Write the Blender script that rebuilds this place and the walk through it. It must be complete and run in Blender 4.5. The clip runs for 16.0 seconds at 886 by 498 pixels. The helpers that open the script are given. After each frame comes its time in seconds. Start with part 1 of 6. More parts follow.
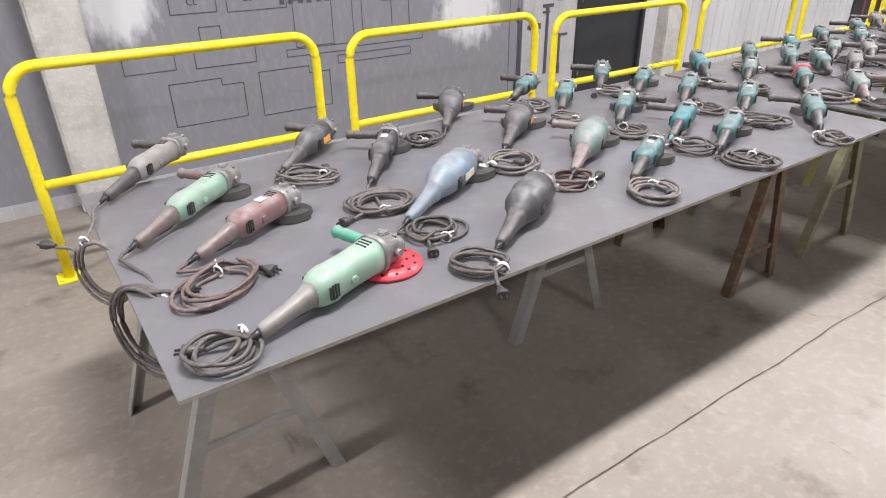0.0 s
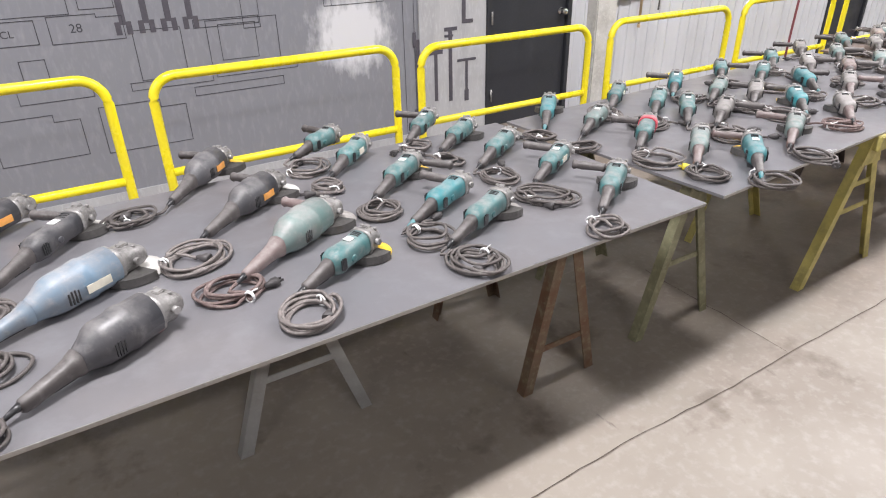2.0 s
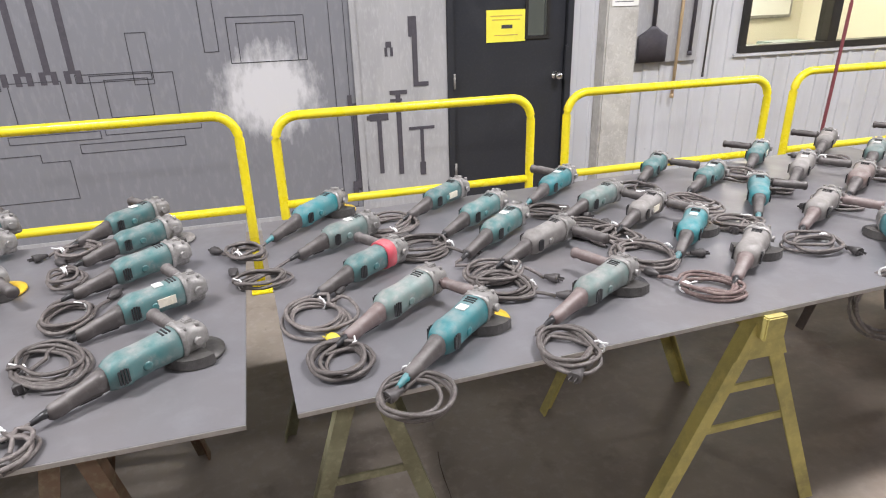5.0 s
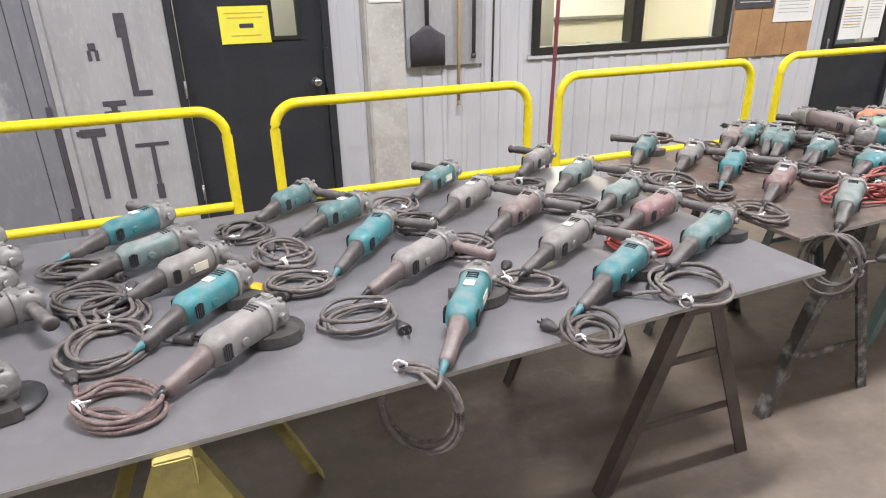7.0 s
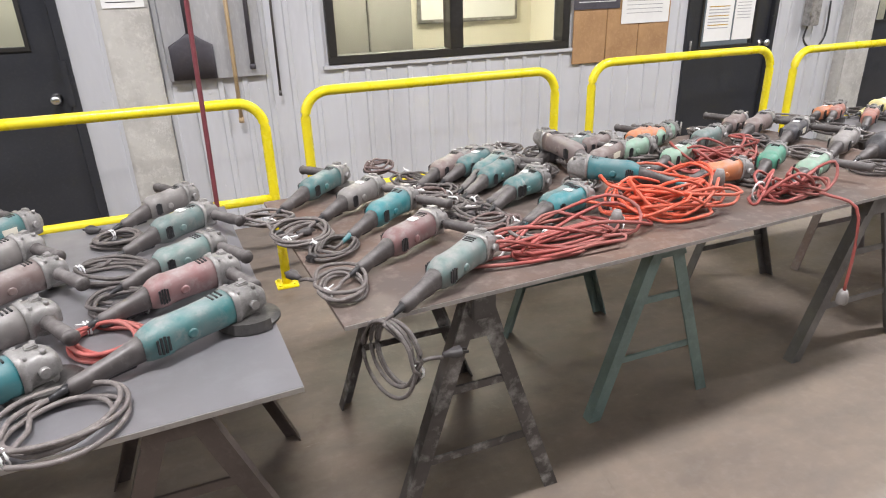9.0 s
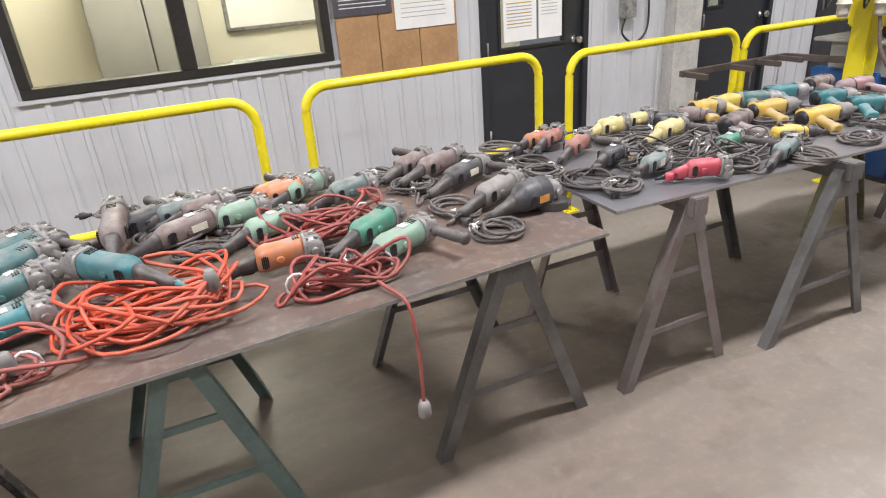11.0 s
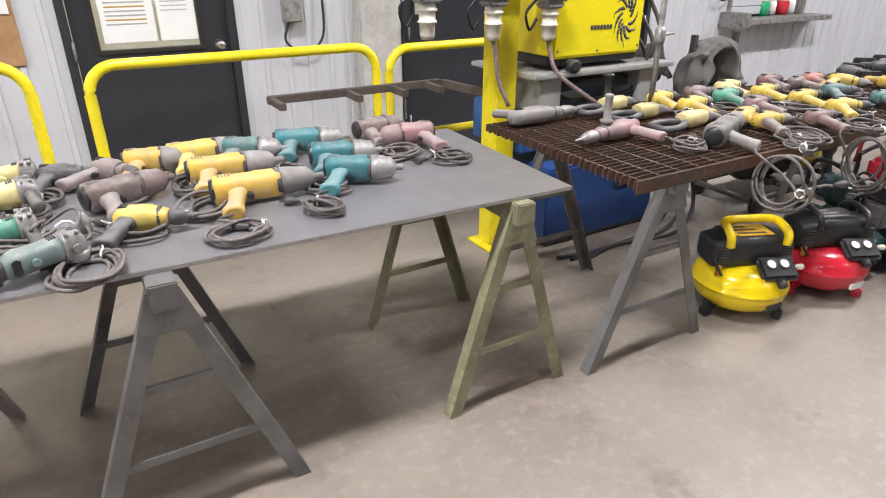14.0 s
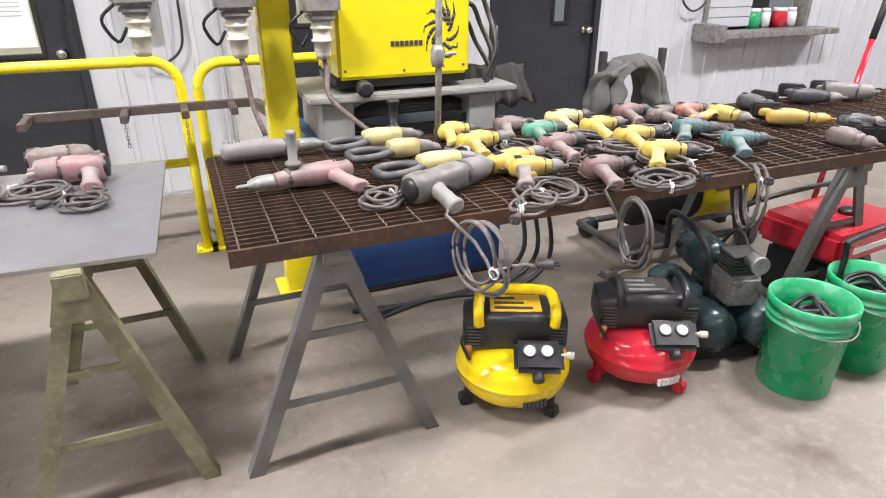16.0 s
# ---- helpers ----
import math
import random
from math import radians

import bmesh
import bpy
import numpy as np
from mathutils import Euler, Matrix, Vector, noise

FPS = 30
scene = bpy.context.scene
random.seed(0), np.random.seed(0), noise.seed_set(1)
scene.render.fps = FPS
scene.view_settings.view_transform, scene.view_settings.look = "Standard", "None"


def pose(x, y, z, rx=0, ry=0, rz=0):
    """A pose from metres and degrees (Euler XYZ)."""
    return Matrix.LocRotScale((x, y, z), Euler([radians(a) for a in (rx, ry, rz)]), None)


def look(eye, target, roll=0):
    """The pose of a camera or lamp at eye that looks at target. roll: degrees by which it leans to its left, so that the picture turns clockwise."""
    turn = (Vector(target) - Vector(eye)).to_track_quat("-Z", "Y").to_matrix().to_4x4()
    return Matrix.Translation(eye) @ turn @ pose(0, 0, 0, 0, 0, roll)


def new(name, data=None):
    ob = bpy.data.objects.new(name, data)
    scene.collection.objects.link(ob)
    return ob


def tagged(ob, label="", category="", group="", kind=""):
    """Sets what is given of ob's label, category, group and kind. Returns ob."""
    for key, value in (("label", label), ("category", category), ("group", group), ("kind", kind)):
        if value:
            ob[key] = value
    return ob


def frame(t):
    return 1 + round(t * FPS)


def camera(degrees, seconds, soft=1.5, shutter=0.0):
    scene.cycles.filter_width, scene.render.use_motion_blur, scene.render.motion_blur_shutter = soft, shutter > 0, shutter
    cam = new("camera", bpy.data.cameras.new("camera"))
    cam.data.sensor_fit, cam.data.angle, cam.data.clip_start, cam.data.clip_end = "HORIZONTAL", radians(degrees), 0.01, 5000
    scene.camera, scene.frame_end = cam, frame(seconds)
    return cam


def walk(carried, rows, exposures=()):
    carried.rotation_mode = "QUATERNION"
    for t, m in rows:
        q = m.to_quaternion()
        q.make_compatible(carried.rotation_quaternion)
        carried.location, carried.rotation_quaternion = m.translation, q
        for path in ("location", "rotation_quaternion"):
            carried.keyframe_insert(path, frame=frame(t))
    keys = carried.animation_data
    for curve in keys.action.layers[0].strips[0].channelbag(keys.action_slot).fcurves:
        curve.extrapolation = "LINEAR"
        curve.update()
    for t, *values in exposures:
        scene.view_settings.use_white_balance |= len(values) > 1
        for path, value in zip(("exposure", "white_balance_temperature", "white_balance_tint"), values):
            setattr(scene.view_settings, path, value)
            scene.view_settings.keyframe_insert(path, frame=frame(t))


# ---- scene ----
# camera and walk
POWER = 165  # watts of each ceiling lamp
EXPOSURES = [(0, -0.06), (3, -0.02), (5.5, -0.18), (8, -0.23), (11, -0.3), (12.5, -0.32), (14, -0.09), (16, 0.17)]
cam = camera(70.7, 16.0, soft=1.1)
PATH = [
    (0, (0.228, -0.28, 1.625), (1.226, 1.185, 0.698), -0.9),
    (0.5, (0.502, -0.351, 1.676), (1.483, 1.126, 0.75), -1.0),
    (1, (0.828, -0.42, 1.717), (1.799, 1.064, 0.791), -0.9),
    (1.5, (1.126, -0.459, 1.744), (2.077, 1.034, 0.813), -1.2),
    (2, (1.461, -0.472, 1.748), (2.399, 1.03, 0.819), -1.1),
    (2.5, (1.805, -0.465, 1.722), (2.711, 1.058, 0.794), -1.3),
    (3, (2.151, -0.453, 1.705), (2.928, 1.143, 0.783), -2.1),
    (3.2, (2.291, -0.427, 1.684), (2.989, 1.21, 0.771), -2.4),
    (5.3, (3.747, -0.314, 1.651), (4.234, 1.464, 0.875), -1.6),
    (5.5, (3.87, -0.283, 1.634), (4.391, 1.486, 0.859), -1.7),
    (6, (4.247, -0.243, 1.609), (4.821, 1.509, 0.834), -0.9),
    (6.5, (4.599, -0.216, 1.579), (5.203, 1.523, 0.797), -0.7),
    (7, (5.002, -0.158, 1.577), (5.652, 1.564, 0.794), -1.2),
    (7.5, (5.365, -0.176, 1.544), (6.026, 1.543, 0.764), -0.4),
    (8, (5.722, -0.178, 1.524), (6.386, 1.541, 0.747), -1.0),
    (8.2, (5.868, -0.172, 1.513), (6.539, 1.547, 0.743), -0.4),
    (10.3, (7.514, -0.079, 1.605), (8.193, 1.617, 0.79), -4.8),
    (10.5, (7.671, -0.099, 1.599), (8.354, 1.593, 0.782), -4.7),
    (11, (8.057, -0.148, 1.605), (8.792, 1.519, 0.778), -4.4),
    (11.5, (8.48, -0.093, 1.553), (9.294, 1.528, 0.711), -3.6),
    (12, (8.903, -0.065, 1.536), (9.758, 1.531, 0.685), -4.4),
    (12.5, (9.292, -0.041, 1.53), (10.153, 1.548, 0.673), -4.4),
    (13, (9.656, -0.015, 1.493), (10.532, 1.57, 0.645), -3.1),
    (13.5, (10.044, -0.067, 1.485), (10.941, 1.504, 0.632), -0.9),
    (14, (10.426, -0.177, 1.5), (11.335, 1.388, 0.65), 0.0),
    (14.5, (10.791, -0.219, 1.496), (11.702, 1.346, 0.647), 0.1),
    (15, (11.191, -0.267, 1.508), (12.043, 1.331, 0.66), -0.0),
    (15.5, (11.575, -0.335, 1.514), (12.333, 1.312, 0.67), 0.1),
    (16, (11.925, -0.331, 1.492), (12.621, 1.346, 0.654), 0.0),
]
walk(cam, [(t, look(eye, target, roll)) for t, eye, target, roll in PATH], EXPOSURES)

# world, lights, exposure
world = bpy.data.worlds.new("world")
scene.world = world
world.use_nodes = True
world.node_tree.nodes["Background"].inputs[0].default_value = (0.75, 0.82, 0.9, 1)
world.node_tree.nodes["Background"].inputs[1].default_value = 0.25
T = 0.8  # top of the plate tables
WALL = 4.22  # face of the long wall
CEIL = 5.2


# ---------- materials ----------
def ramp_mix(nt, fac, a, b):
    n = nt.nodes.new("ShaderNodeMix")
    n.data_type = "RGBA"
    if isinstance(fac, (int, float)):
        n.inputs[0].default_value = fac
    else:
        nt.links.new(fac, n.inputs[0])
    for k, v in ((6, a), (7, b)):
        if isinstance(v, tuple):
            n.inputs[k].default_value = (*v, 1)
        else:
            nt.links.new(v, n.inputs[k])
    return n.outputs[2]


def noise_fac(nt, scale, lo, hi, detail=6, stretch=None, coord="Object", rough=0.6):
    tc = nt.nodes.new("ShaderNodeTexCoord")
    src = tc.outputs[coord]
    if stretch:
        mp = nt.nodes.new("ShaderNodeMapping")
        mp.inputs["Scale"].default_value = stretch
        nt.links.new(src, mp.inputs[0])
        src = mp.outputs[0]
    n = nt.nodes.new("ShaderNodeTexNoise")
    n.inputs["Scale"].default_value, n.inputs["Detail"].default_value = scale, detail
    n.inputs["Roughness"].default_value = rough
    nt.links.new(src, n.inputs["Vector"])
    r = nt.nodes.new("ShaderNodeMapRange")
    r.inputs[1].default_value, r.inputs[2].default_value = lo, hi
    nt.links.new(n.outputs[0], r.inputs[0])
    return r.outputs[0]


def mat(name, col, rough=0.6, metal=0.0, dark=None, light=None, big=3.0, small=40.0, amount=0.5, bump=0.15,
        stretch=None, vary=0.0, lo=0.42, hi=0.65, emit=0.0):
    """A paint or metal with patches of a second colour, fine specks of a third, and fine relief."""
    m = bpy.data.materials.new(name)
    m.use_nodes = True
    nt = m.node_tree
    b = nt.nodes["Principled BSDF"]
    dark = dark or tuple(c * 0.6 for c in col)
    light = light or tuple(min(0.9, c * 1.25 + 0.02) for c in col)
    f1 = noise_fac(nt, big, lo, hi, stretch=stretch)
    f2 = noise_fac(nt, small, 0.5, 0.75, stretch=stretch)
    c = ramp_mix(nt, f1, col, ramp_mix(nt, amount, col, dark))
    mul = nt.nodes.new("ShaderNodeMath")
    mul.operation = "MULTIPLY"
    mul.inputs[1].default_value = amount
    nt.links.new(f2, mul.inputs[0])
    c = ramp_mix(nt, mul.outputs[0], c, light)
    if vary:
        oi = nt.nodes.new("ShaderNodeObjectInfo")
        hs = nt.nodes.new("ShaderNodeHueSaturation")
        r = nt.nodes.new("ShaderNodeMapRange")
        r.inputs[3].default_value, r.inputs[4].default_value = 1 - vary, 1 + vary
        nt.links.new(oi.outputs["Random"], r.inputs[0])
        nt.links.new(r.outputs[0], hs.inputs["Value"])
        nt.links.new(c, hs.inputs["Color"])
        c = hs.outputs[0]
    nt.links.new(c, b.inputs["Base Color"])
    rr = nt.nodes.new("ShaderNodeMapRange")
    rr.inputs[3].default_value, rr.inputs[4].default_value = max(0.05, rough - 0.12), min(1, rough + 0.12)
    nt.links.new(f1, rr.inputs[0])
    nt.links.new(rr.outputs[0], b.inputs["Roughness"])
    b.inputs["Metallic"].default_value = metal
    if bump:
        bn = nt.nodes.new("ShaderNodeBump")
        bn.inputs["Strength"].default_value, bn.inputs["Distance"].default_value = bump, 0.004
        nt.links.new(f2, bn.inputs["Height"])
        nt.links.new(bn.outputs[0], b.inputs["Normal"])
    if emit:
        nt.links.new(c, b.inputs["Emission Color"])
        b.inputs["Emission Strength"].default_value = emit
    return m


DUST = (0.2, 0.18, 0.172)


def plastic(name, col, dust=0.5, rough=0.5):
    m = mat(name, col, rough, 0, dark=DUST, light=(0.3, 0.28, 0.27), big=11, small=42, amount=dust, bump=0.1, vary=0.16, lo=0.35, hi=0.62)
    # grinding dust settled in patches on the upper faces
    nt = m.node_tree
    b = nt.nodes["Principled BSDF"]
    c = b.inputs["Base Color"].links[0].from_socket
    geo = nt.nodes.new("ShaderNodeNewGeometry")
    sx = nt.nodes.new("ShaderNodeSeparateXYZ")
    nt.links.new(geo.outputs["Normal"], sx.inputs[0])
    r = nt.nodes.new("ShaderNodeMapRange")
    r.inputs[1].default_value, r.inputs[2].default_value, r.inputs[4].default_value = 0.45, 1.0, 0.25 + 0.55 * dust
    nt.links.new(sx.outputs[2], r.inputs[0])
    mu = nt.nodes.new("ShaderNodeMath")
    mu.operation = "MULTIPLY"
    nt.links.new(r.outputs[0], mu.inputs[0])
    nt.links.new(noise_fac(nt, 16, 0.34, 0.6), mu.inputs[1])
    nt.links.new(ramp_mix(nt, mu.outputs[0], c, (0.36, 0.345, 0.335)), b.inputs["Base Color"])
    return m


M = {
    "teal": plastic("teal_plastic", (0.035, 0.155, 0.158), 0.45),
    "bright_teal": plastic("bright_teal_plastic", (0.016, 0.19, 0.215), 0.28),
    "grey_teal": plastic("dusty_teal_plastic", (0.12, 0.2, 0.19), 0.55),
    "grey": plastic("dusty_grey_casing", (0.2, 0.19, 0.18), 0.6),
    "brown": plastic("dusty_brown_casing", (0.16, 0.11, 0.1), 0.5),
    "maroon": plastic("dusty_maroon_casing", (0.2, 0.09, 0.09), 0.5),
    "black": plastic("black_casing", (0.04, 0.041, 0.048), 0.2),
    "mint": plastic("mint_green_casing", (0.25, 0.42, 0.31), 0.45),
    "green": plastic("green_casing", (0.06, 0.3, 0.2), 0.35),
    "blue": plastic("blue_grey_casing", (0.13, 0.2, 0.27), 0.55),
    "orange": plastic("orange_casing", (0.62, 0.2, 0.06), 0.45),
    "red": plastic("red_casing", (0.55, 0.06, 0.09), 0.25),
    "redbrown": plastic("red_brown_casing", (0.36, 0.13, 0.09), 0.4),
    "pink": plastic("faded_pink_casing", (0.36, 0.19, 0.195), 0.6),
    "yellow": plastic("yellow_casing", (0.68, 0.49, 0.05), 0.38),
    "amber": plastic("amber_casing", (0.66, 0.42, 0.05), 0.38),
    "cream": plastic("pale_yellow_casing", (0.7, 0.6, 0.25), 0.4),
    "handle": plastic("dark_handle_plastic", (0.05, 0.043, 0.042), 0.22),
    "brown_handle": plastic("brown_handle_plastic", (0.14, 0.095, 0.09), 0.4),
    "alu": mat("worn_cast_aluminium", (0.33, 0.32, 0.31), 0.5, 0.35, dark=(0.07, 0.065, 0.06), big=20, small=90, amount=0.6, vary=0.12),
    "dark_metal": mat("dark_metal", (0.12, 0.115, 0.11), 0.5, 0.6, big=15, small=70, vary=0.1),
    "chrome": mat("worn_chrome", (0.7, 0.7, 0.7), 0.22, 1.0, big=20, small=60, amount=0.3, bump=0),
    "cord": mat("grey_rubber_cord", (0.125, 0.11, 0.104), 0.65, 0, light=(0.32, 0.29, 0.275), big=12, small=60, amount=0.5, vary=0.3),
    "brown_cord": mat("dusty_brown_cord", (0.15, 0.105, 0.097), 0.75, 0, light=(0.4, 0.34, 0.32), big=12, small=60, amount=0.5, vary=0.2),
    "orange_cord": mat("orange_cord", (0.56, 0.09, 0.045), 0.5, 0, dark=(0.3, 0.16, 0.12), big=6, small=50, amount=0.5, vary=0.12),
    "red_cord": mat("dusty_red_cord", (0.33, 0.075, 0.065), 0.6, 0, dark=(0.25, 0.13, 0.11), big=8, small=50, amount=0.6, vary=0.2),
    "tie": mat("white_cable_tie", (0.75, 0.75, 0.75), 0.4, big=20, amount=0.2, bump=0),
    "plug": mat("plug_rubber", (0.06, 0.055, 0.055), 0.6, big=20, amount=0.4, vary=0.3),
    "yellow_plug": mat("yellow_plug", (0.75, 0.62, 0.06), 0.5, big=20, amount=0.4),
    "disc_grey": mat("grinding_disc_grit", (0.33, 0.31, 0.29), 0.85, 0, big=25, small=160, amount=0.6, bump=0.4, vary=0.2),
    "disc_white": mat("pale_grinding_disc", (0.62, 0.6, 0.57), 0.8, 0, big=20, small=160, amount=0.5, bump=0.4),
    "disc_black": mat("black_rubber_disc", (0.035, 0.035, 0.038), 0.55, 0, big=20, small=90, amount=0.5),
    "disc_red": mat("red_backing_pad", (0.75, 0.06, 0.08), 0.45, 0, big=14, small=90, amount=0.35),
    "disc_yellow": mat("yellow_disc_label", (0.8, 0.52, 0.04), 0.55, 0, big=20, small=90, amount=0.5),
    "label": mat("pale_paper_label", (0.7, 0.66, 0.55), 0.6, big=25, amount=0.4),
    "orange_label": mat("orange_label", (0.72, 0.33, 0.08), 0.55, big=25, amount=0.5),
    "plate_rust": mat("rusty_steel_plate", (0.15, 0.122, 0.108), 0.6, 0.3, dark=(0.24, 0.13, 0.08), light=(0.32, 0.28, 0.25), big=1.7, small=26, amount=0.55, bump=0.08),
    "plate": mat("mill_scale_steel_plate", (0.235, 0.232, 0.248), 0.4, 0.45, dark=(0.2, 0.17, 0.155), light=(0.34, 0.34, 0.36), big=1.3, small=9, amount=0.35, bump=0.03),
    "plate_edge": mat("bare_cut_steel_edge", (0.42, 0.41, 0.4), 0.45, 0.7, big=9, small=60, amount=0.5),
    "yellow_paint": mat("yellow_rail_enamel", (0.86, 0.72, 0.02), 0.32, 0, dark=(0.55, 0.42, 0.05), big=5, small=60, amount=0.28, bump=0.04),
    "ply": None, "door": mat("black_door_paint", (0.028, 0.03, 0.036), 0.42, 0, light=(0.09, 0.09, 0.1), big=4, small=60, amount=0.18, bump=0.03),
    "frame_dark": mat("dark_bronze_frame", (0.04, 0.038, 0.036), 0.4, 0.3, big=6, amount=0.3, bump=0.03),
    "concrete_col": mat("rough_column_concrete", (0.5, 0.49, 0.46), 0.9, 0, dark=(0.3, 0.28, 0.26), big=6, small=30, amount=0.5, bump=0.6),
    "metal_wall": mat("pale_painted_siding", (0.56, 0.57, 0.6), 0.45, 0.0, dark=(0.4, 0.4, 0.41), light=(0.62, 0.62, 0.65), big=1.2, small=18, amount=0.35, bump=0.03, stretch=(2.5, 2.5, 0.5)),
    "panel": mat("grey_painted_panel", (0.4, 0.4, 0.41), 0.55, 0, dark=(0.27, 0.27, 0.28), big=2, small=25, amount=0.5, stretch=(2, 2, 0.6)),
    "ink": mat("marker_line", (0.05, 0.05, 0.06), 0.6, big=6, amount=0.4, bump=0),
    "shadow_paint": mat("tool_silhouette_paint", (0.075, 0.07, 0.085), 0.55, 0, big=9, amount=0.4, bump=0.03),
    "paper": mat("white_paper", (0.8, 0.8, 0.78), 0.7, big=6, amount=0.12, bump=0.02),
    "yellow_paper": mat("yellow_notice_paper", (0.85, 0.78, 0.08), 0.6, big=6, amount=0.15, bump=0.02),
    "ply_board": mat("brown_pinboard", (0.42, 0.25, 0.12), 0.75, 0, dark=(0.26, 0.14, 0.07), big=4, small=50, amount=0.5),
    "wood": mat("pale_wood_handle", (0.5, 0.37, 0.22), 0.6, big=8, amount=0.4, stretch=(4, 4, 0.5)),
    "office": mat("cream_office_wall", (0.78, 0.74, 0.62), 0.8, big=2, amount=0.15, bump=0.02),
    "office_grey": mat("grey_office_cabinet", (0.3, 0.29, 0.27), 0.6, big=3, amount=0.3, bump=0.02),
    "rust": mat("rusty_grating_steel", (0.075, 0.055, 0.048), 0.6, 0.5, dark=(0.22, 0.1, 0.05), light=(0.26, 0.14, 0.08), big=2.2, small=30, amount=0.55),
    "navy": mat("blue_tank_paint", (0.02, 0.06, 0.2), 0.4, 0, big=3, amount=0.4),
    "blue_light": mat("blue_cart_paint", (0.03, 0.12, 0.35), 0.4, 0, big=3, amount=0.4),
    "machine_yellow": mat("machine_yellow_enamel", (0.88, 0.74, 0.015), 0.3, 0, big=3, amount=0.15, bump=0.02),
    "comp_yellow": mat("compressor_yellow_enamel", (0.85, 0.62, 0.01), 0.25, 0, big=4, amount=0.2, bump=0.02),
    "comp_red": mat("compressor_red_enamel", (0.55, 0.02, 0.04), 0.22, 0, dark=(0.45, 0.1, 0.1), big=4, amount=0.3, bump=0.02),
    "comp_green": mat("dark_green_enamel", (0.03, 0.055, 0.06), 0.35, 0.1, big=4, amount=0.4, bump=0.02),
    "bucket": mat("green_bucket_plastic", (0.01, 0.38, 0.14), 0.38, 0, dark=(0.2, 0.5, 0.35), light=(0.45, 0.6, 0.5), big=6, small=24, amount=0.35, bump=0.03),
    "black_plastic": mat("black_plastic", (0.025, 0.025, 0.027), 0.42, 0, big=10, amount=0.3, bump=0.05),
    "cloth": mat("grey_canvas_cloth", (0.13, 0.125, 0.12), 0.95, 0, big=8, small=80, amount=0.4, bump=0.4),
    "brown_steel": mat("brown_primer_steel", (0.13, 0.105, 0.095), 0.55, 0.3, big=5, small=40, amount=0.6),
    "purple_steel": mat("dull_violet_steel", (0.26, 0.24, 0.24), 0.45, 0.4, dark=(0.22, 0.12, 0.1), big=4, small=40, amount=0.5),
    "grey_steel": mat("grey_painted_steel", (0.2, 0.2, 0.2), 0.5, 0.4, dark=(0.1, 0.085, 0.075), big=5, small=40, amount=0.55),
    "light_steel": mat("pale_grey_painted_steel", (0.38, 0.38, 0.37), 0.5, 0.3, dark=(0.2, 0.19, 0.17), big=5, small=40, amount=0.5),
    "olive_steel": mat("worn_olive_paint_steel", (0.25, 0.245, 0.15), 0.6, 0.1, dark=(0.14, 0.12, 0.07), light=(0.42, 0.4, 0.26), big=6, small=30, amount=0.6),
    "rusty_steel": mat("rusty_olive_steel", (0.17, 0.12, 0.08), 0.65, 0.2, dark=(0.16, 0.06, 0.03), light=(0.3, 0.27, 0.17), big=5, small=35, amount=0.65),
    "yellow_steel": mat("worn_yellow_paint_steel", (0.5, 0.43, 0.13), 0.6, 0, dark=(0.22, 0.19, 0.1), big=6, small=30, amount=0.6),
    "sage_steel": mat("sage_green_paint_steel", (0.19, 0.27, 0.25), 0.55, 0, dark=(0.12, 0.15, 0.14), big=5, small=35, amount=0.5),
    "splash_steel": mat("paint_splashed_dark_steel", (0.12, 0.11, 0.105), 0.6, 0.2, light=(0.6, 0.6, 0.58), big=5, small=14, amount=0.75),
    "ceiling": mat("grey_roof_deck", (0.22, 0.22, 0.23), 0.8, 0, big=1, amount=0.3),
    "joint": mat("packed_joint_dirt", (0.1, 0.078, 0.06), 0.9, 0, big=9, amount=0.5, bump=0),
    "red_pole": mat("dull_red_rod", (0.2, 0.05, 0.06), 0.5, big=6, amount=0.4),
}


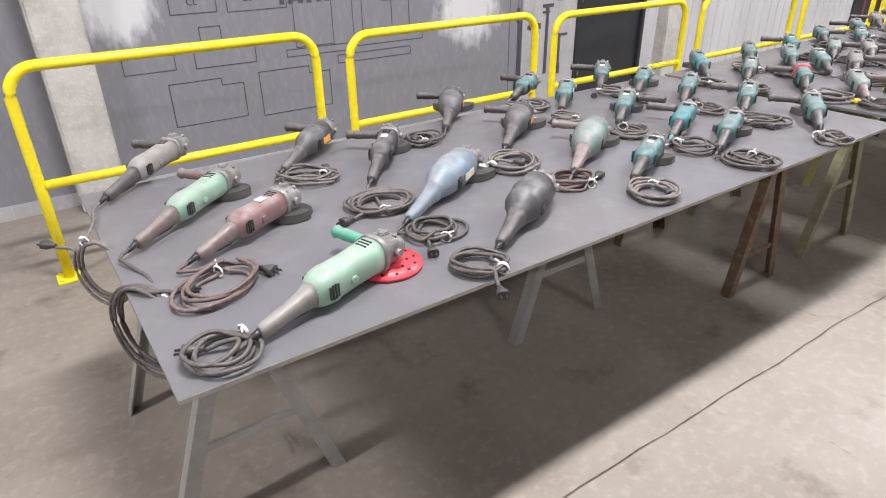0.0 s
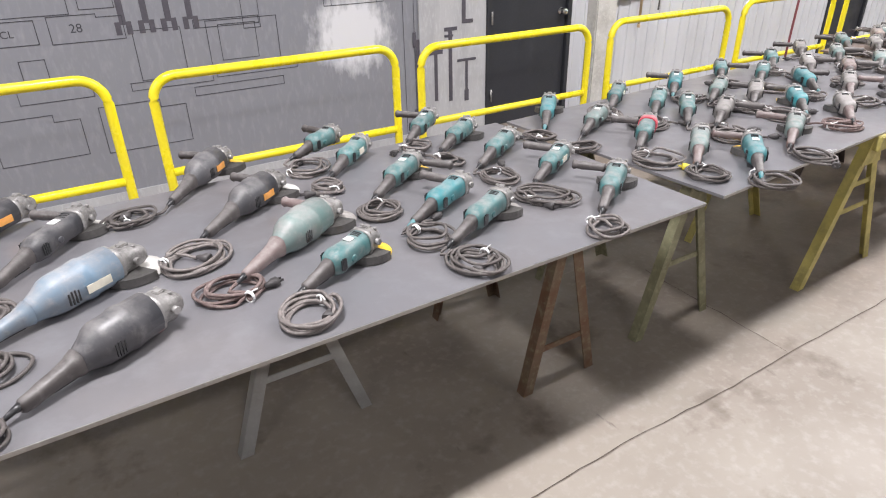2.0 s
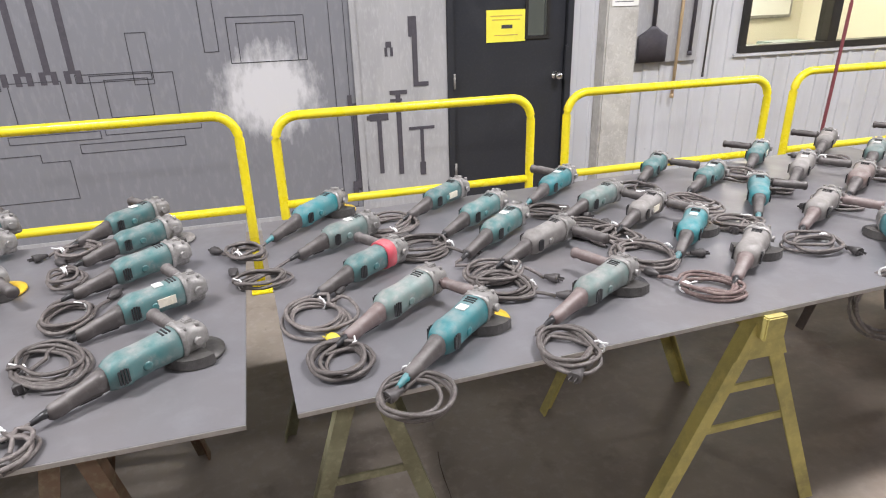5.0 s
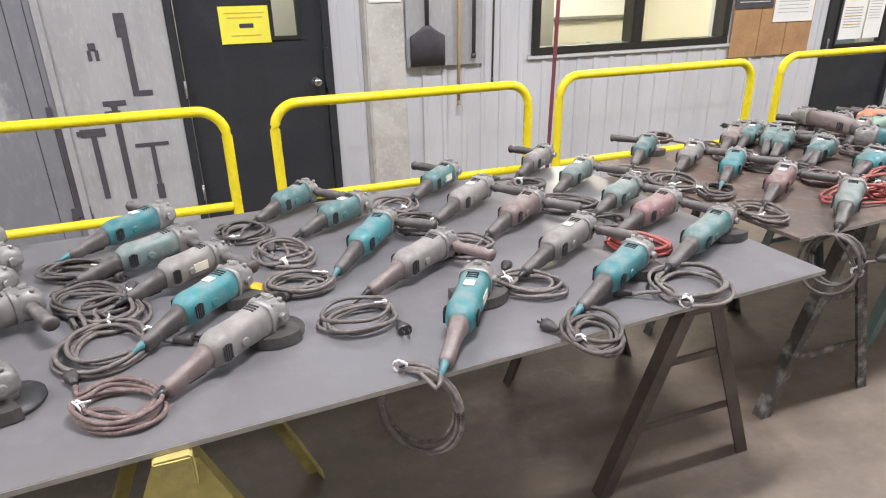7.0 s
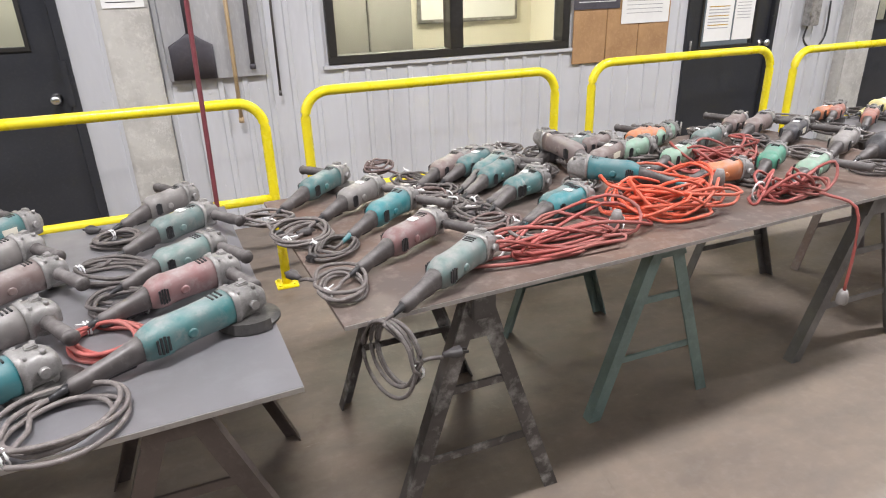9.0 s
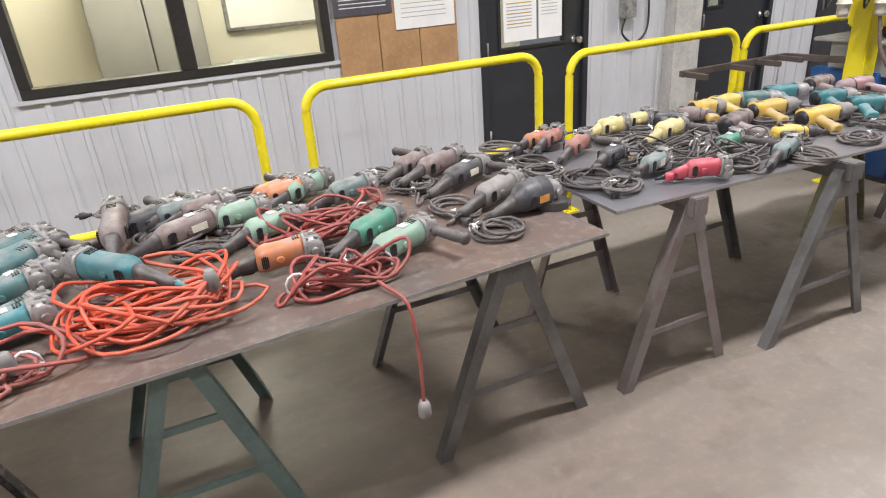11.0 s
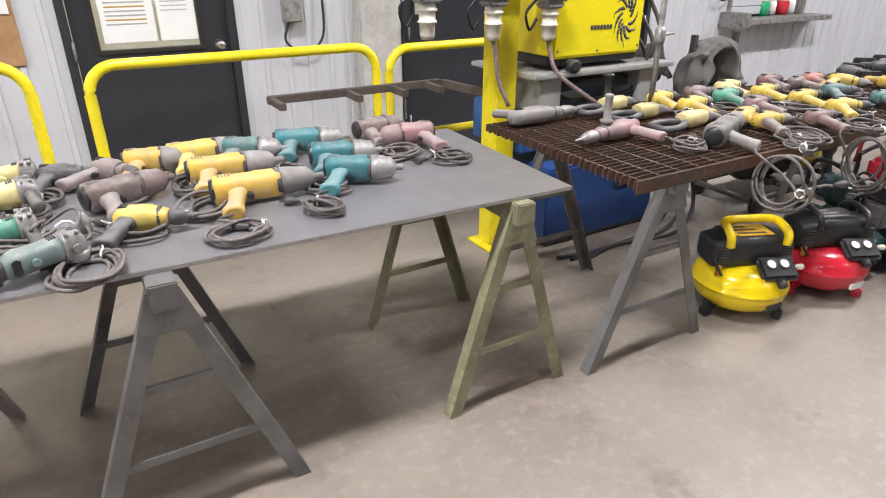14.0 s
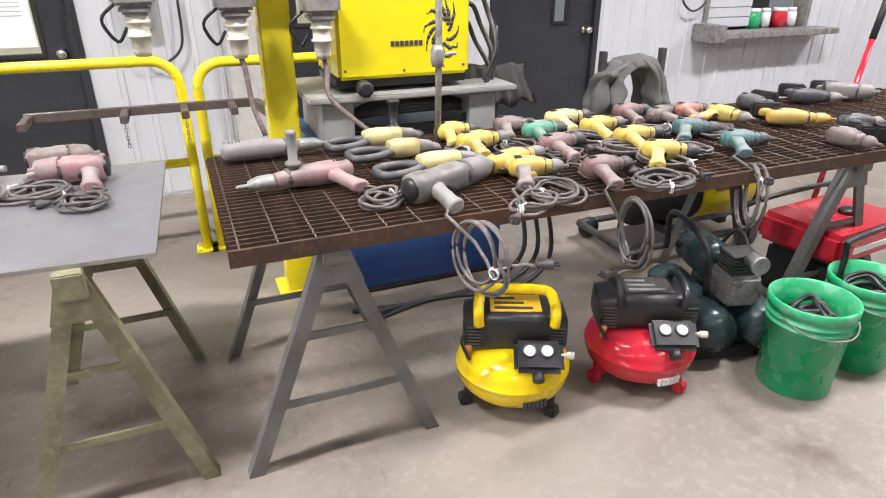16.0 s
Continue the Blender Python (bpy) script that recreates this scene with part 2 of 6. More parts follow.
def floor_material():
    m = mat("worn_workshop_concrete", (0.275, 0.243, 0.208), 0.6, 0, dark=(0.165, 0.132, 0.108), light=(0.36, 0.33, 0.295), big=0.9, small=22, amount=0.55, bump=0.14)
    nt = m.node_tree
    b = nt.nodes["Principled BSDF"]
    c = b.inputs["Base Color"].links[0].from_socket
    blot = noise_fac(nt, 2.6, 0.58, 0.72, 8)
    c = ramp_mix(nt, blot, c, (0.13, 0.1, 0.078))
    # older slab under tables: brown stain and painted table shade, deepest at middle tables
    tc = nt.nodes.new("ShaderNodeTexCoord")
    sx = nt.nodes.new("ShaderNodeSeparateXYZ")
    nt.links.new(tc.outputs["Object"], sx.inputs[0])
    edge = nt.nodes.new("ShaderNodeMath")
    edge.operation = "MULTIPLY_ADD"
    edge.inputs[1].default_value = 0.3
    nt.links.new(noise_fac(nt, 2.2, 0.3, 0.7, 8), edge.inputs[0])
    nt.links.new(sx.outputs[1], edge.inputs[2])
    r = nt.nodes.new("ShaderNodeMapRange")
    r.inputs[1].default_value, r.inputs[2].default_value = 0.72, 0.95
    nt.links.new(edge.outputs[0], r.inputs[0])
    # strength along x follows how dark the under-table shade and stain look
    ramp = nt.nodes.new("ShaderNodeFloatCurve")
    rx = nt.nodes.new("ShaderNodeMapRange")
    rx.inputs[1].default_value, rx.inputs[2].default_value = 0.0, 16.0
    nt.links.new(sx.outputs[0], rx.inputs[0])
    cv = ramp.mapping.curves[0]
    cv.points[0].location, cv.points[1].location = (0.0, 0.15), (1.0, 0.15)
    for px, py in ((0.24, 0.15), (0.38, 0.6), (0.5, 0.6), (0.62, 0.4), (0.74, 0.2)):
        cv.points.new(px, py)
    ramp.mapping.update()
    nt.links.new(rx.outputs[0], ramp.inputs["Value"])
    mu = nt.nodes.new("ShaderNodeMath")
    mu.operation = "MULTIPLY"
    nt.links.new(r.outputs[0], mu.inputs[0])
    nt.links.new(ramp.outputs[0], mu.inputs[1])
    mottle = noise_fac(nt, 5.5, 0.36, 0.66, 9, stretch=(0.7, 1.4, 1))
    stain_shade = ramp_mix(nt, mottle, (0.15, 0.105, 0.073), (0.07, 0.046, 0.032))
    c = ramp_mix(nt, mu.outputs[0], c, stain_shade)
    # pale scrapes where steel was dragged, and rubber scuffs
    c = ramp_mix(nt, noise_fac(nt, 3.4, 0.69, 0.76, 10, stretch=(0.45, 3.2, 1)), c, (0.42, 0.38, 0.335))
    c = ramp_mix(nt, noise_fac(nt, 4.6, 0.67, 0.75, 9, stretch=(2.6, 0.5, 1)), c, (0.1, 0.08, 0.064))
    nt.links.new(c, b.inputs["Base Color"])
    return m


def ply_material():
    m = mat("grey_painted_plywood", (0.21, 0.214, 0.237), 0.5, 0, dark=(0.19, 0.19, 0.21), light=(0.3, 0.3, 0.33), big=1.3, small=18, amount=0.5, bump=0.04, stretch=(1.5, 1.5, 0.5))
    nt = m.node_tree
    b = nt.nodes["Principled BSDF"]
    c = b.inputs["Base Color"].links[0].from_socket
    tc = nt.nodes.new("ShaderNodeTexCoord")
    for x, z, w, h in ((0.9, 1.2, 0.24, 0.26), (3.6, 0.99, 0.36, 0.33)):
        # patches where the paint was sprayed over in white
        mp = nt.nodes.new("ShaderNodeMapping")
        mp.inputs["Location"].default_value = (-x / w, 0, -z / h)
        mp.inputs["Scale"].default_value = (1 / w, 0, 1 / h)
        nt.links.new(tc.outputs["Object"], mp.inputs[0])
        ln = nt.nodes.new("ShaderNodeVectorMath")
        ln.operation = "LENGTH"
        nt.links.new(mp.outputs[0], ln.inputs[0])
        n = noise_fac(nt, 9, 0.1, 0.9, 8, stretch=(1.6, 1, 0.7))
        ad = nt.nodes.new("ShaderNodeMath")
        ad.operation = "ADD"
        nt.links.new(ln.outputs["Value"], ad.inputs[0])
        nt.links.new(n, ad.inputs[1])
        r = nt.nodes.new("ShaderNodeMapRange")
        r.inputs[1].default_value, r.inputs[2].default_value, r.inputs[3].default_value, r.inputs[4].default_value = 1.05, 1.55, 0.85, 0.0
        nt.links.new(ad.outputs[0], r.inputs[0])
        c = ramp_mix(nt, r.outputs[0], c, (0.66, 0.66, 0.68))
    nt.links.new(c, b.inputs["Base Color"])
    return m


def glass_material():
    m = bpy.data.materials.new("window_glass")
    m.use_nodes = True
    b = m.node_tree.nodes["Principled BSDF"]
    b.inputs["Transmission Weight"].default_value, b.inputs["Roughness"].default_value = 1.0, 0.02
    b.inputs["IOR"].default_value = 1.02
    b.inputs["Base Color"].default_value = (0.93, 0.95, 0.93, 1)
    return m


def lamp_material():
    m = bpy.data.materials.new("lit_lamp_diffuser")
    m.use_nodes = True
    b = m.node_tree.nodes["Principled BSDF"]
    b.inputs["Emission Color"].default_value, b.inputs["Emission Strength"].default_value = (1, 0.98, 0.95, 1), 3.0
    return m


M["floor"], M["ply"], M["glass"], M["lamp"] = floor_material(), ply_material(), glass_material(), lamp_material()


# ---------- mesh helpers ----------
def box(bm, lo, hi, bevel=0.0):
    r = bmesh.ops.create_cube(bm, size=1)
    for v in r["verts"]:
        v.co = Vector([lo[k] + (v.co[k] + 0.5) * (hi[k] - lo[k]) for k in range(3)])
    if bevel:
        es = {e for v in r["verts"] for e in v.link_edges}
        bmesh.ops.bevel(bm, geom=list(es), offset=bevel, segments=2, affect="EDGES")
    return bm


def loft(bm, secs, n=14, square=2.0):
    """Rings of half-width a and half-height b round (x, y, z), joined along x. square: 2 round, 4 boxy."""
    rings = []
    for x, y, z, a, b in secs:
        ring = []
        for k in range(n):
            w = 2 * math.pi * (k + 0.5) / n
            c, s = math.cos(w), math.sin(w)
            ring.append(bm.verts.new((x, y + a * math.copysign(abs(c) ** (2 / square), c), z + b * math.copysign(abs(s) ** (2 / square), s))))
        rings.append(ring)
    for p, q in zip(rings, rings[1:]):
        for k in range(n):
            bm.faces.new((p[k], q[k], q[(k + 1) % n], p[(k + 1) % n])).smooth = True
    bm.faces.new(rings[0])
    bm.faces.new(rings[-1][::-1])
    return bm


def tube(bm, pts, r, n=6, closed=False):
    pts = [Vector(p) for p in pts]
    rings, up = [], Vector((0, 0, 1))
    for k, p in enumerate(pts):
        a, b = pts[max(k - 1, 0)], pts[min(k + 1, len(pts) - 1)]
        d = (b - a).normalized() if (b - a).length > 1e-6 else Vector((1, 0, 0))
        s = d.cross(up)
        if s.length < 0.05:
            s = d.cross(Vector((0, 1, 0.1)))
        s.normalize()
        u = s.cross(d)
        rings.append([bm.verts.new(p + r * (math.cos(2 * math.pi * i / n) * s + math.sin(2 * math.pi * i / n) * u)) for i in range(n)])
    for p, q in zip(rings, rings[1:]):
        for i in range(n):
            bm.faces.new((p[i], p[(i + 1) % n], q[(i + 1) % n], q[i])).smooth = True
    bm.faces.new(rings[0][::-1])
    bm.faces.new(rings[-1])
    return bm


def lathe(bm, prof, centre=(0, 0, 0), n=24, axis="z", caps=True):
    rings = []
    for r, h in prof:
        ring = []
        for k in range(n):
            w = 2 * math.pi * k / n
            a, b = r * math.cos(w), r * math.sin(w)
            co = {"z": (a, b, h), "x": (h, a, b), "y": (b, h, a)}[axis]
            ring.append(bm.verts.new(Vector(centre) + Vector(co)))
        rings.append(ring)
    for p, q in zip(rings, rings[1:]):
        for k in range(n):
            bm.faces.new((p[k], p[(k + 1) % n], q[(k + 1) % n], q[k])).smooth = True
    if caps:
        bm.faces.new(rings[0][::-1])
        bm.faces.new(rings[-1])
    return bm


def sweep_curve(ctrl, steps=8):
    """Points along a smooth curve through the control points."""
    c = [Vector(p) for p in ctrl]
    c = [2 * c[0] - c[1]] + c + [2 * c[-1] - c[-2]]
    out = []
    for i in range(1, len(c) - 2):
        for k in range(steps):
            t = k / steps
            p0, p1, p2, p3 = c[i - 1:i + 3]
            out.append(0.5 * (2 * p1 + (p2 - p0) * t + (2 * p0 - 5 * p1 + 4 * p2 - p3) * t * t + (3 * p1 - p0 - 3 * p2 + p3) * t ** 3))
    return out + [c[-2]]


def finish(name, bm, material):
    me = bpy.data.meshes.new(name)
    bmesh.ops.recalc_face_normals(bm, faces=bm.faces)
    bm.to_mesh(me)
    bm.free()
    me.materials.append(material)
    return me


def part(name, bm, material, parent, label=""):
    ob = new(name, finish(name, bm, M[material]))
    ob.parent = parent
    return tagged(ob, label)


STORE = {}


def shared(name, key, make, material, parent, label=""):
    """A part whose mesh is built once for each shape and colour."""
    k = (name, key, material)
    if k not in STORE:
        bm = bmesh.new()
        make(bm)
        STORE[k] = finish(name, bm, M[material])
    ob = new(name, STORE[k])
    ob.parent = parent
    return tagged(ob, label)


def thing(name, m, label, category, group=""):
    ob = new(name)
    ob.empty_display_size = 0.05
    ob.matrix_basis = m
    return tagged(ob, label, category, group)


def structure(name, bm, material, label="", parent=None):
    ob = new(name, finish(name, bm, M[material]))
    ob.parent = parent
    return tagged(ob, label, kind="structure")


def boxes(name, material, *lohi, bevel=0.0, label="", parent=None):
    bm = bmesh.new()
    for lo, hi in lohi:
        box(bm, lo, hi, bevel)
    return structure(name, bm, material, label, parent)


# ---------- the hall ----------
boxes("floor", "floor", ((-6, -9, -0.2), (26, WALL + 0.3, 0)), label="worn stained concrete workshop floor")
# unseen roof, added to close the hall; kept dark to limit bounced light
boxes("ceiling", "ceiling", ((-6, -9, CEIL), (26, WALL + 0.3, CEIL + 0.2)), label="unseen dark grey roof closing the hall")
boxes("wall_west", "panel", ((-6.2, -9, 0), (-6, WALL, CEIL)), label="unseen grey wall closing the hall")
boxes("wall_east", "metal_wall", ((26, -9, 0), (26.2, WALL, CEIL)), label="plain pale hall wall")
# unseen wall behind the camera, near black so it bounces little light
boxes("wall_south", "shadow_paint", ((-6, -9.2, 0), (26, -9, CEIL)), label="unseen grey wall closing the hall")

# joints between the floor slabs
bm = bmesh.new()
rnd = random.Random(4)
for (x0, y0), (x1, y1) in (((-5, 0.74), (5.6, 0.6)), ((3.97, 0.635), (4.02, 1.5))):
    n = int(math.dist((x0, y0), (x1, y1)) / 0.07)
    prev = None
    for k in range(n + 1):
        t = k / n
        w = 0.0008 + 0.0022 * rnd.random()
        j = 0.012 * noise.noise((x0 + t * 30, y0, t * 9)) + rnd.uniform(-0.003, 0.003)
        dx, dy = (0, 1) if abs(x1 - x0) > abs(y1 - y0) else (1, 0)
        c = Vector((x0 + (x1 - x0) * t + dx * j, y0 + (y1 - y0) * t + dy * j, 0.004))
        cur = (bm.verts.new(c + Vector((dx * w, dy * w, 0))), bm.verts.new(c - Vector((dx * w, dy * w, 0))))
        if prev:
            bm.faces.new((prev[0], prev[1], cur[1], cur[0]))
        prev = cur
structure("floor_joint", bm, "joint", "dark cracked joint between floor slabs")

# long wall: plywood, panel, doors, siding; openings for doors and windows
def wall_run(name, material, x0, x1, holes, label, y0=WALL, thick=0.2, top=CEIL):
    """A wall from x0 to x1 with rectangular holes (x, x, z, z), cut through its whole thickness."""
    bm = bmesh.new()
    xs = sorted({x0, x1, *[h[0] for h in holes], *[h[1] for h in holes]})
    for a, b in zip(xs, xs[1:]):
        cut = sorted((h[2], h[3]) for h in holes if h[0] <= a and h[1] >= b)
        z = 0
        for lo, hi in cut + [(top, top)]:
            if lo - z > 0.001:
                box(bm, (a, y0, z), (b, y0 + thick, lo))
            z = hi
    return structure(name, bm, material, label)


def siding(name, x0, x1, z0, z1, label, parent=None):
    """Ribbed sheet metal in front of the wall core."""
    bm = bmesh.new()
    prof, x = [], x0
    while x < x1 - 0.16:
        prof += [(x, 0.0), (x + 0.112, 0.0), (x + 0.12, 0.011), (x + 0.146, 0.011), (x + 0.154, 0.0)]
        x += 0.154
    prof.append((x1, 0.0))
    rows = [[bm.verts.new((px, WALL - 0.004 - py, z)) for px, py in prof] for z in (z0, z1)]
    back = [[bm.verts.new((px, WALL, z)) for px in (x0, x1)] for z in (z0, z1)]
    for k in range(len(prof) - 1):
        bm.faces.new((rows[0][k], rows[0][k + 1], rows[1][k + 1], rows[1][k]))
    for s in (0, 1):
        e = 0 if s == 0 else -1
        bm.faces.new((rows[0][e], back[0][e], back[1][e], rows[1][e]))
    # screws
    for k in range(int((x1 - x0) / 0.308)):
        for z in np.arange(z0 + 0.3, z1, 0.62):
            lathe(bm, ((0.006, 0), (0.005, -0.005)), (x0 + 0.06 + k * 0.308, WALL - 0.004, z), 6, "y")
    return structure(name, bm, "metal_wall", label, parent)


DOORS = ((4.88, 5.88), (10.42, 11.42), (12.62, 13.55), (14.2, 15.2))
WIN = (7.4, 9.27, 1.06, 2.1)
HATCH = (16.3, 17.6, 0.92, 1.75)
wall_run("wall_north_plywood", "ply", -6, 4.22, (), "grey painted plywood wall with marker drawings")
wall_run("wall_north_panel", "panel", 4.22, 4.88, (), "lighter grey panel with painted tool silhouettes", WALL - 0.006)
wall_run("wall_north", "metal_wall", 4.88, 26, [(a, b, 0, 2.12) for a, b in DOORS] + [WIN, HATCH], "pale metal-clad workshop wall")
SID = "pale grey ribbed metal siding"
siding("siding_1", 5.94, 7.38, 0.02, CEIL, SID)
siding("siding_2", 7.38, 9.29, 0.02, 1.03, SID)
siding("siding_3", 7.38, 9.29, 2.13, CEIL, SID)
siding("siding_4", 9.29, 10.38, 0.02, CEIL, SID)
siding("siding_5", 11.46, 12.58, 0.02, CEIL, SID)
siding("siding_6", 13.6, 14.16, 0.02, CEIL, SID)
siding("siding_7", 15.24, 16.28, 0.02, CEIL, SID)
siding("siding_8", 16.28, 17.62, 0.02, 0.88, SID)
siding("siding_9", 17.62, 25.9, 0.02, CEIL, SID)
boxes("trim", "panel", ((4.19, WALL - 0.02, 0), (4.23, WALL, CEIL)), label="grey joint strip")
bm = bmesh.new()
for x0, x1 in ((-6, 0.4), (0.72, 4.2)):
    box(bm, (x0, WALL - 0.012, 0), (x1, WALL - 0.001, 0.09))
structure("baseboard", bm, "panel", "dusty grey baseboard")
for n, (x0, x1, y) in enumerate(((0.4, 0.68, 4.03), (6.09, 6.36, 4.08), (12.24, 12.56, 4.1)), 1):
    boxes("column_%d" % n, "concrete_col", ((x0, y, 0), (x1, WALL + 0.05, CEIL)), bevel=0.012, label="rough pale concrete column, chipped")


def door(n, x0, x1, lite, label, hinge_left=True):
    d = tagged(new("door_%d" % n), label, kind="structure")
    d.location = (x0, WALL, 0)
    w = x1 - x0
    bm = bmesh.new()
    for lo, hi in (((0, -0.02, 0), (0.05, 0.12, 2.12)), ((w - 0.05, -0.02, 0), (w, 0.12, 2.12)), ((0.05, -0.02, 2.06), (w - 0.05, 0.12, 2.12))):
        box(bm, lo, hi, 0.004)
    part("door_frame", bm, "door", d)
    bm = bmesh.new()
    a, b, c, e = lite
    y = (0.015, 0.06)
    for lo, hi in (((0.056, 0), (a, 2.05)), ((b, 0), (w - 0.056, 2.05)), ((a, 0), (b, c)), ((a, e), (b, 2.05))):
        box(bm, (lo[0], y[0], lo[1] + 0.006), (hi[0], y[1], hi[1]))
    part("door_leaf", bm, "door", d)
    bm = bmesh.new()
    for lo, hi in (((a - 0.025, c - 0.025), (b + 0.025, c)), ((a - 0.025, e), (b + 0.025, e + 0.025)), ((a - 0.025, c), (a, e)), ((b, c), (b + 0.025, e))):
        box(bm, (lo[0], 0.003, lo[1]), (hi[0], 0.012, hi[1]), 0.003)
    part("glazing_bead", bm, "frame_dark", d)
    bm = bmesh.new()
    box(bm, (a, 0.03, c), (b, 0.036, e))
    g = part("pane", bm, "glass", d)
    g.visible_shadow = False
    bm = bmesh.new()
    kx = w - 0.12
    lathe(bm, ((0.033, 0.012), (0.033, 0.004), (0.014, 0.0), (0.012, -0.025), (0.028, -0.04), (0.031, -0.055), (0.022, -0.07), (0.004, -0.073)), (kx, 0, 0.98), 16, "y")
    part("door_knob", bm, "chrome", d, "round chrome door knob")
    bm = bmesh.new()
    box(bm, (kx + 0.06, -0.028, 0.93), (kx + 0.1, 0.0, 1.2), 0.004)
    part("latch_guard", bm, "door", d)
    for z in (0.25, 0.93, 1.8):
        bm = bmesh.new()
        tube(bm, [(0.05, -0.028, z), (0.05, -0.028, z + 0.11)], 0.009, 8)
        part("hinge", bm, "alu", d)
    return d


door(1, *DOORS[0], (0.64, 0.79, 1.28, 1.9), "closed black steel door with narrow glass slit")
door(2, *DOORS[1], (0.19, 0.77, 0.98, 1.9), "closed black door with large window and notices")
door(3, *DOORS[2], (0.12, 0.3, 1.1, 1.7), "closed dark steel door behind the railing")
door(4, *DOORS[3], (0.58, 0.7, 1.05, 1.9), "closed black steel door with small pane")
# plain closets behind the door panes
for n, (a, b) in enumerate(DOORS, 1):
    boxes("closet_wall_%d" % n, "office", ((a - 0.1, WALL + 1.2, 0), (b + 0.1, WALL + 1.25, 2.3)))


def notice(x, z, w, h, material, label, bars=(), y=WALL - 0.034, tilt=0.0, name="notice"):
    """A sheet on the wall with bars for its unreadable lines: (from, to across, height, thickness, material)."""
    t = thing(name, pose(x, y, z, 0, tilt, 0), label, "notice")
    bm = bmesh.new()
    box(bm, (0, -0.002, 0), (w, 0, h))
    part("sheet", bm, material, t)
    by = {}
    for a, b, c, th, m2 in bars:
        by.setdefault(m2, []).append((a, b, c, th))
    for m2, rows in by.items():
        bm = bmesh.new()
        for a, b, c, th in rows:
            box(bm, (a * w, -0.0035, c * h), (b * w, -0.0022, c * h + th))
        part("print", bm, m2, t)
    return t


notice(5.19, 1.245, 0.31, 0.225, "yellow_paper", "yellow paper notice with a black bar taped to a door",
       ((0.38, 0.66, 0.42, 0.026, "ink"), (0.1, 0.9, 0.8, 0.007, "amber"), (0.15, 0.85, 0.68, 0.007, "amber"), (0.2, 0.8, 0.2, 0.007, "amber")), WALL + 0.01)
notice(10.64, 1.02, 0.3, 0.55, "paper", "white notice with yellow highlighted lines in a door window",
       [(0.1, 0.85, 0.5 - 0.045 * k, 0.008, "amber" if k % 3 == 0 else "panel") for k in range(8)] + [(0.1, 0.9, 0.62, 0.03, "yellow_paper")], WALL + 0.02)
notice(10.96, 1.02, 0.22, 0.5, "paper", "white printed notice in a door window", [(0.1, 0.8, 0.9 - 0.05 * k, 0.006, "panel") for k in range(12)], WALL + 0.02)
notice(9.3, 1.33, 0.42, 0.5, "shadow_paint", "dark poster with small white print",
       [(0.1, 0.9, 0.1 + 0.05 * k, 0.006, "paper") for k in range(4)] + [(0.5, 0.8, 0.35, 0.1, "blue")])
notice(9.74, 1.21, 0.46, 0.5, "paper", "white printed sheet pinned on a board", [(0.1, 0.85, 0.15 + 0.06 * k, 0.005, "panel") for k in range(10)])
notice(6.12, 1.47, 0.22, 0.28, "paper", "white paper on a concrete column", [(0.1, 0.8, 0.1 + 0.1 * k, 0.005, "ink") for k in range(4)], 4.075)
pb = thing("pinboard", pose(9.31, WALL - 0.016, 0.93), "brown wooden pinboard of three boards on the wall", "board")
for k in range(3):
    bm = bmesh.new()
    box(bm, (0.305 * k, -0.012, 0), (0.305 * k + 0.3, 0, 0.85), 0.003)
    part("board", bm, "ply_board", pb)

# window into the office
wn = tagged(new("window_1"), "dark framed sliding window into a lit office", kind="structure")
wn.location = (WIN[0], WALL, WIN[2])
w, h = WIN[1] - WIN[0], WIN[3] - WIN[2]
bm = bmesh.new()
for lo, hi in (((0, 0), (w, 0.055)), ((0, h - 0.055), (w, h)), ((0, 0.055), (0.06, h - 0.055)), ((w - 0.06, 0.055), (w, h - 0.055)), ((w / 2 - 0.05, 0.055), (w / 2 + 0.05, h - 0.055))):
    box(bm, (lo[0], -0.035, lo[1]), (hi[0], 0.1, hi[1]), 0.004)
part("window_frame", bm, "frame_dark", wn)
bm = bmesh.new()
box(bm, (-0.04, -0.03, -0.03), (w + 0.04, -0.005, -0.002), 0.003)
part("window_sill", bm, "metal_wall", wn)
for a, b in ((0.06, w / 2 - 0.05), (w / 2 + 0.05, w - 0.06)):
    bm = bmesh.new()
    box(bm, (a, 0.04, 0.055), (b, 0.046, h - 0.055))
    part("pane", bm, "glass", wn).visible_shadow = False
boxes("office_wall", "office", ((6.6, 6.6, 0), (10.3, 6.7, 2.6)), ((6.5, WALL + 0.2, 0), (6.6, 6.7, 2.6)), ((10.3, WALL + 0.2, 0), (10.4, 6.7, 2.6)), label="cream office walls seen through the window")
boxes("office_ceiling", "office", ((6.5, WALL + 0.2, 2.6), (10.4, 6.7, 2.7)))
boxes("office_floor", "office_grey", ((6.5, WALL + 0.3, -0.1), (10.4, 6.7, 0)))
lk = thing("locker", pose(7.75, 6.0, 0), "grey metal office locker", "locker")
for k in range(2):
    bm = bmesh.new()
    box(bm, (0.45 * k, 0, 0), (0.45 * k + 0.44, 0.5, 1.9), 0.01)
    part("door_unit", bm, "office_grey", lk)
wb = thing("whiteboard", pose(8.9, 6.58, 1.15), "white wall board in grey frame", "whiteboard")
bm = bmesh.new()
box(bm, (0, -0.03, 0), (1.2, 0, 0.9), 0.01)
part("board_frame", bm, "alu", wb)
bm = bmesh.new()
box(bm, (0.04, -0.034, 0.04), (1.16, -0.031, 0.86))
part("writing_surface", bm, "paper", wb)
fc = thing("filing_tray", pose(8.75, 5.2, 0.95), "flat grey-green tray on an office desk", "tray")
bm = bmesh.new()
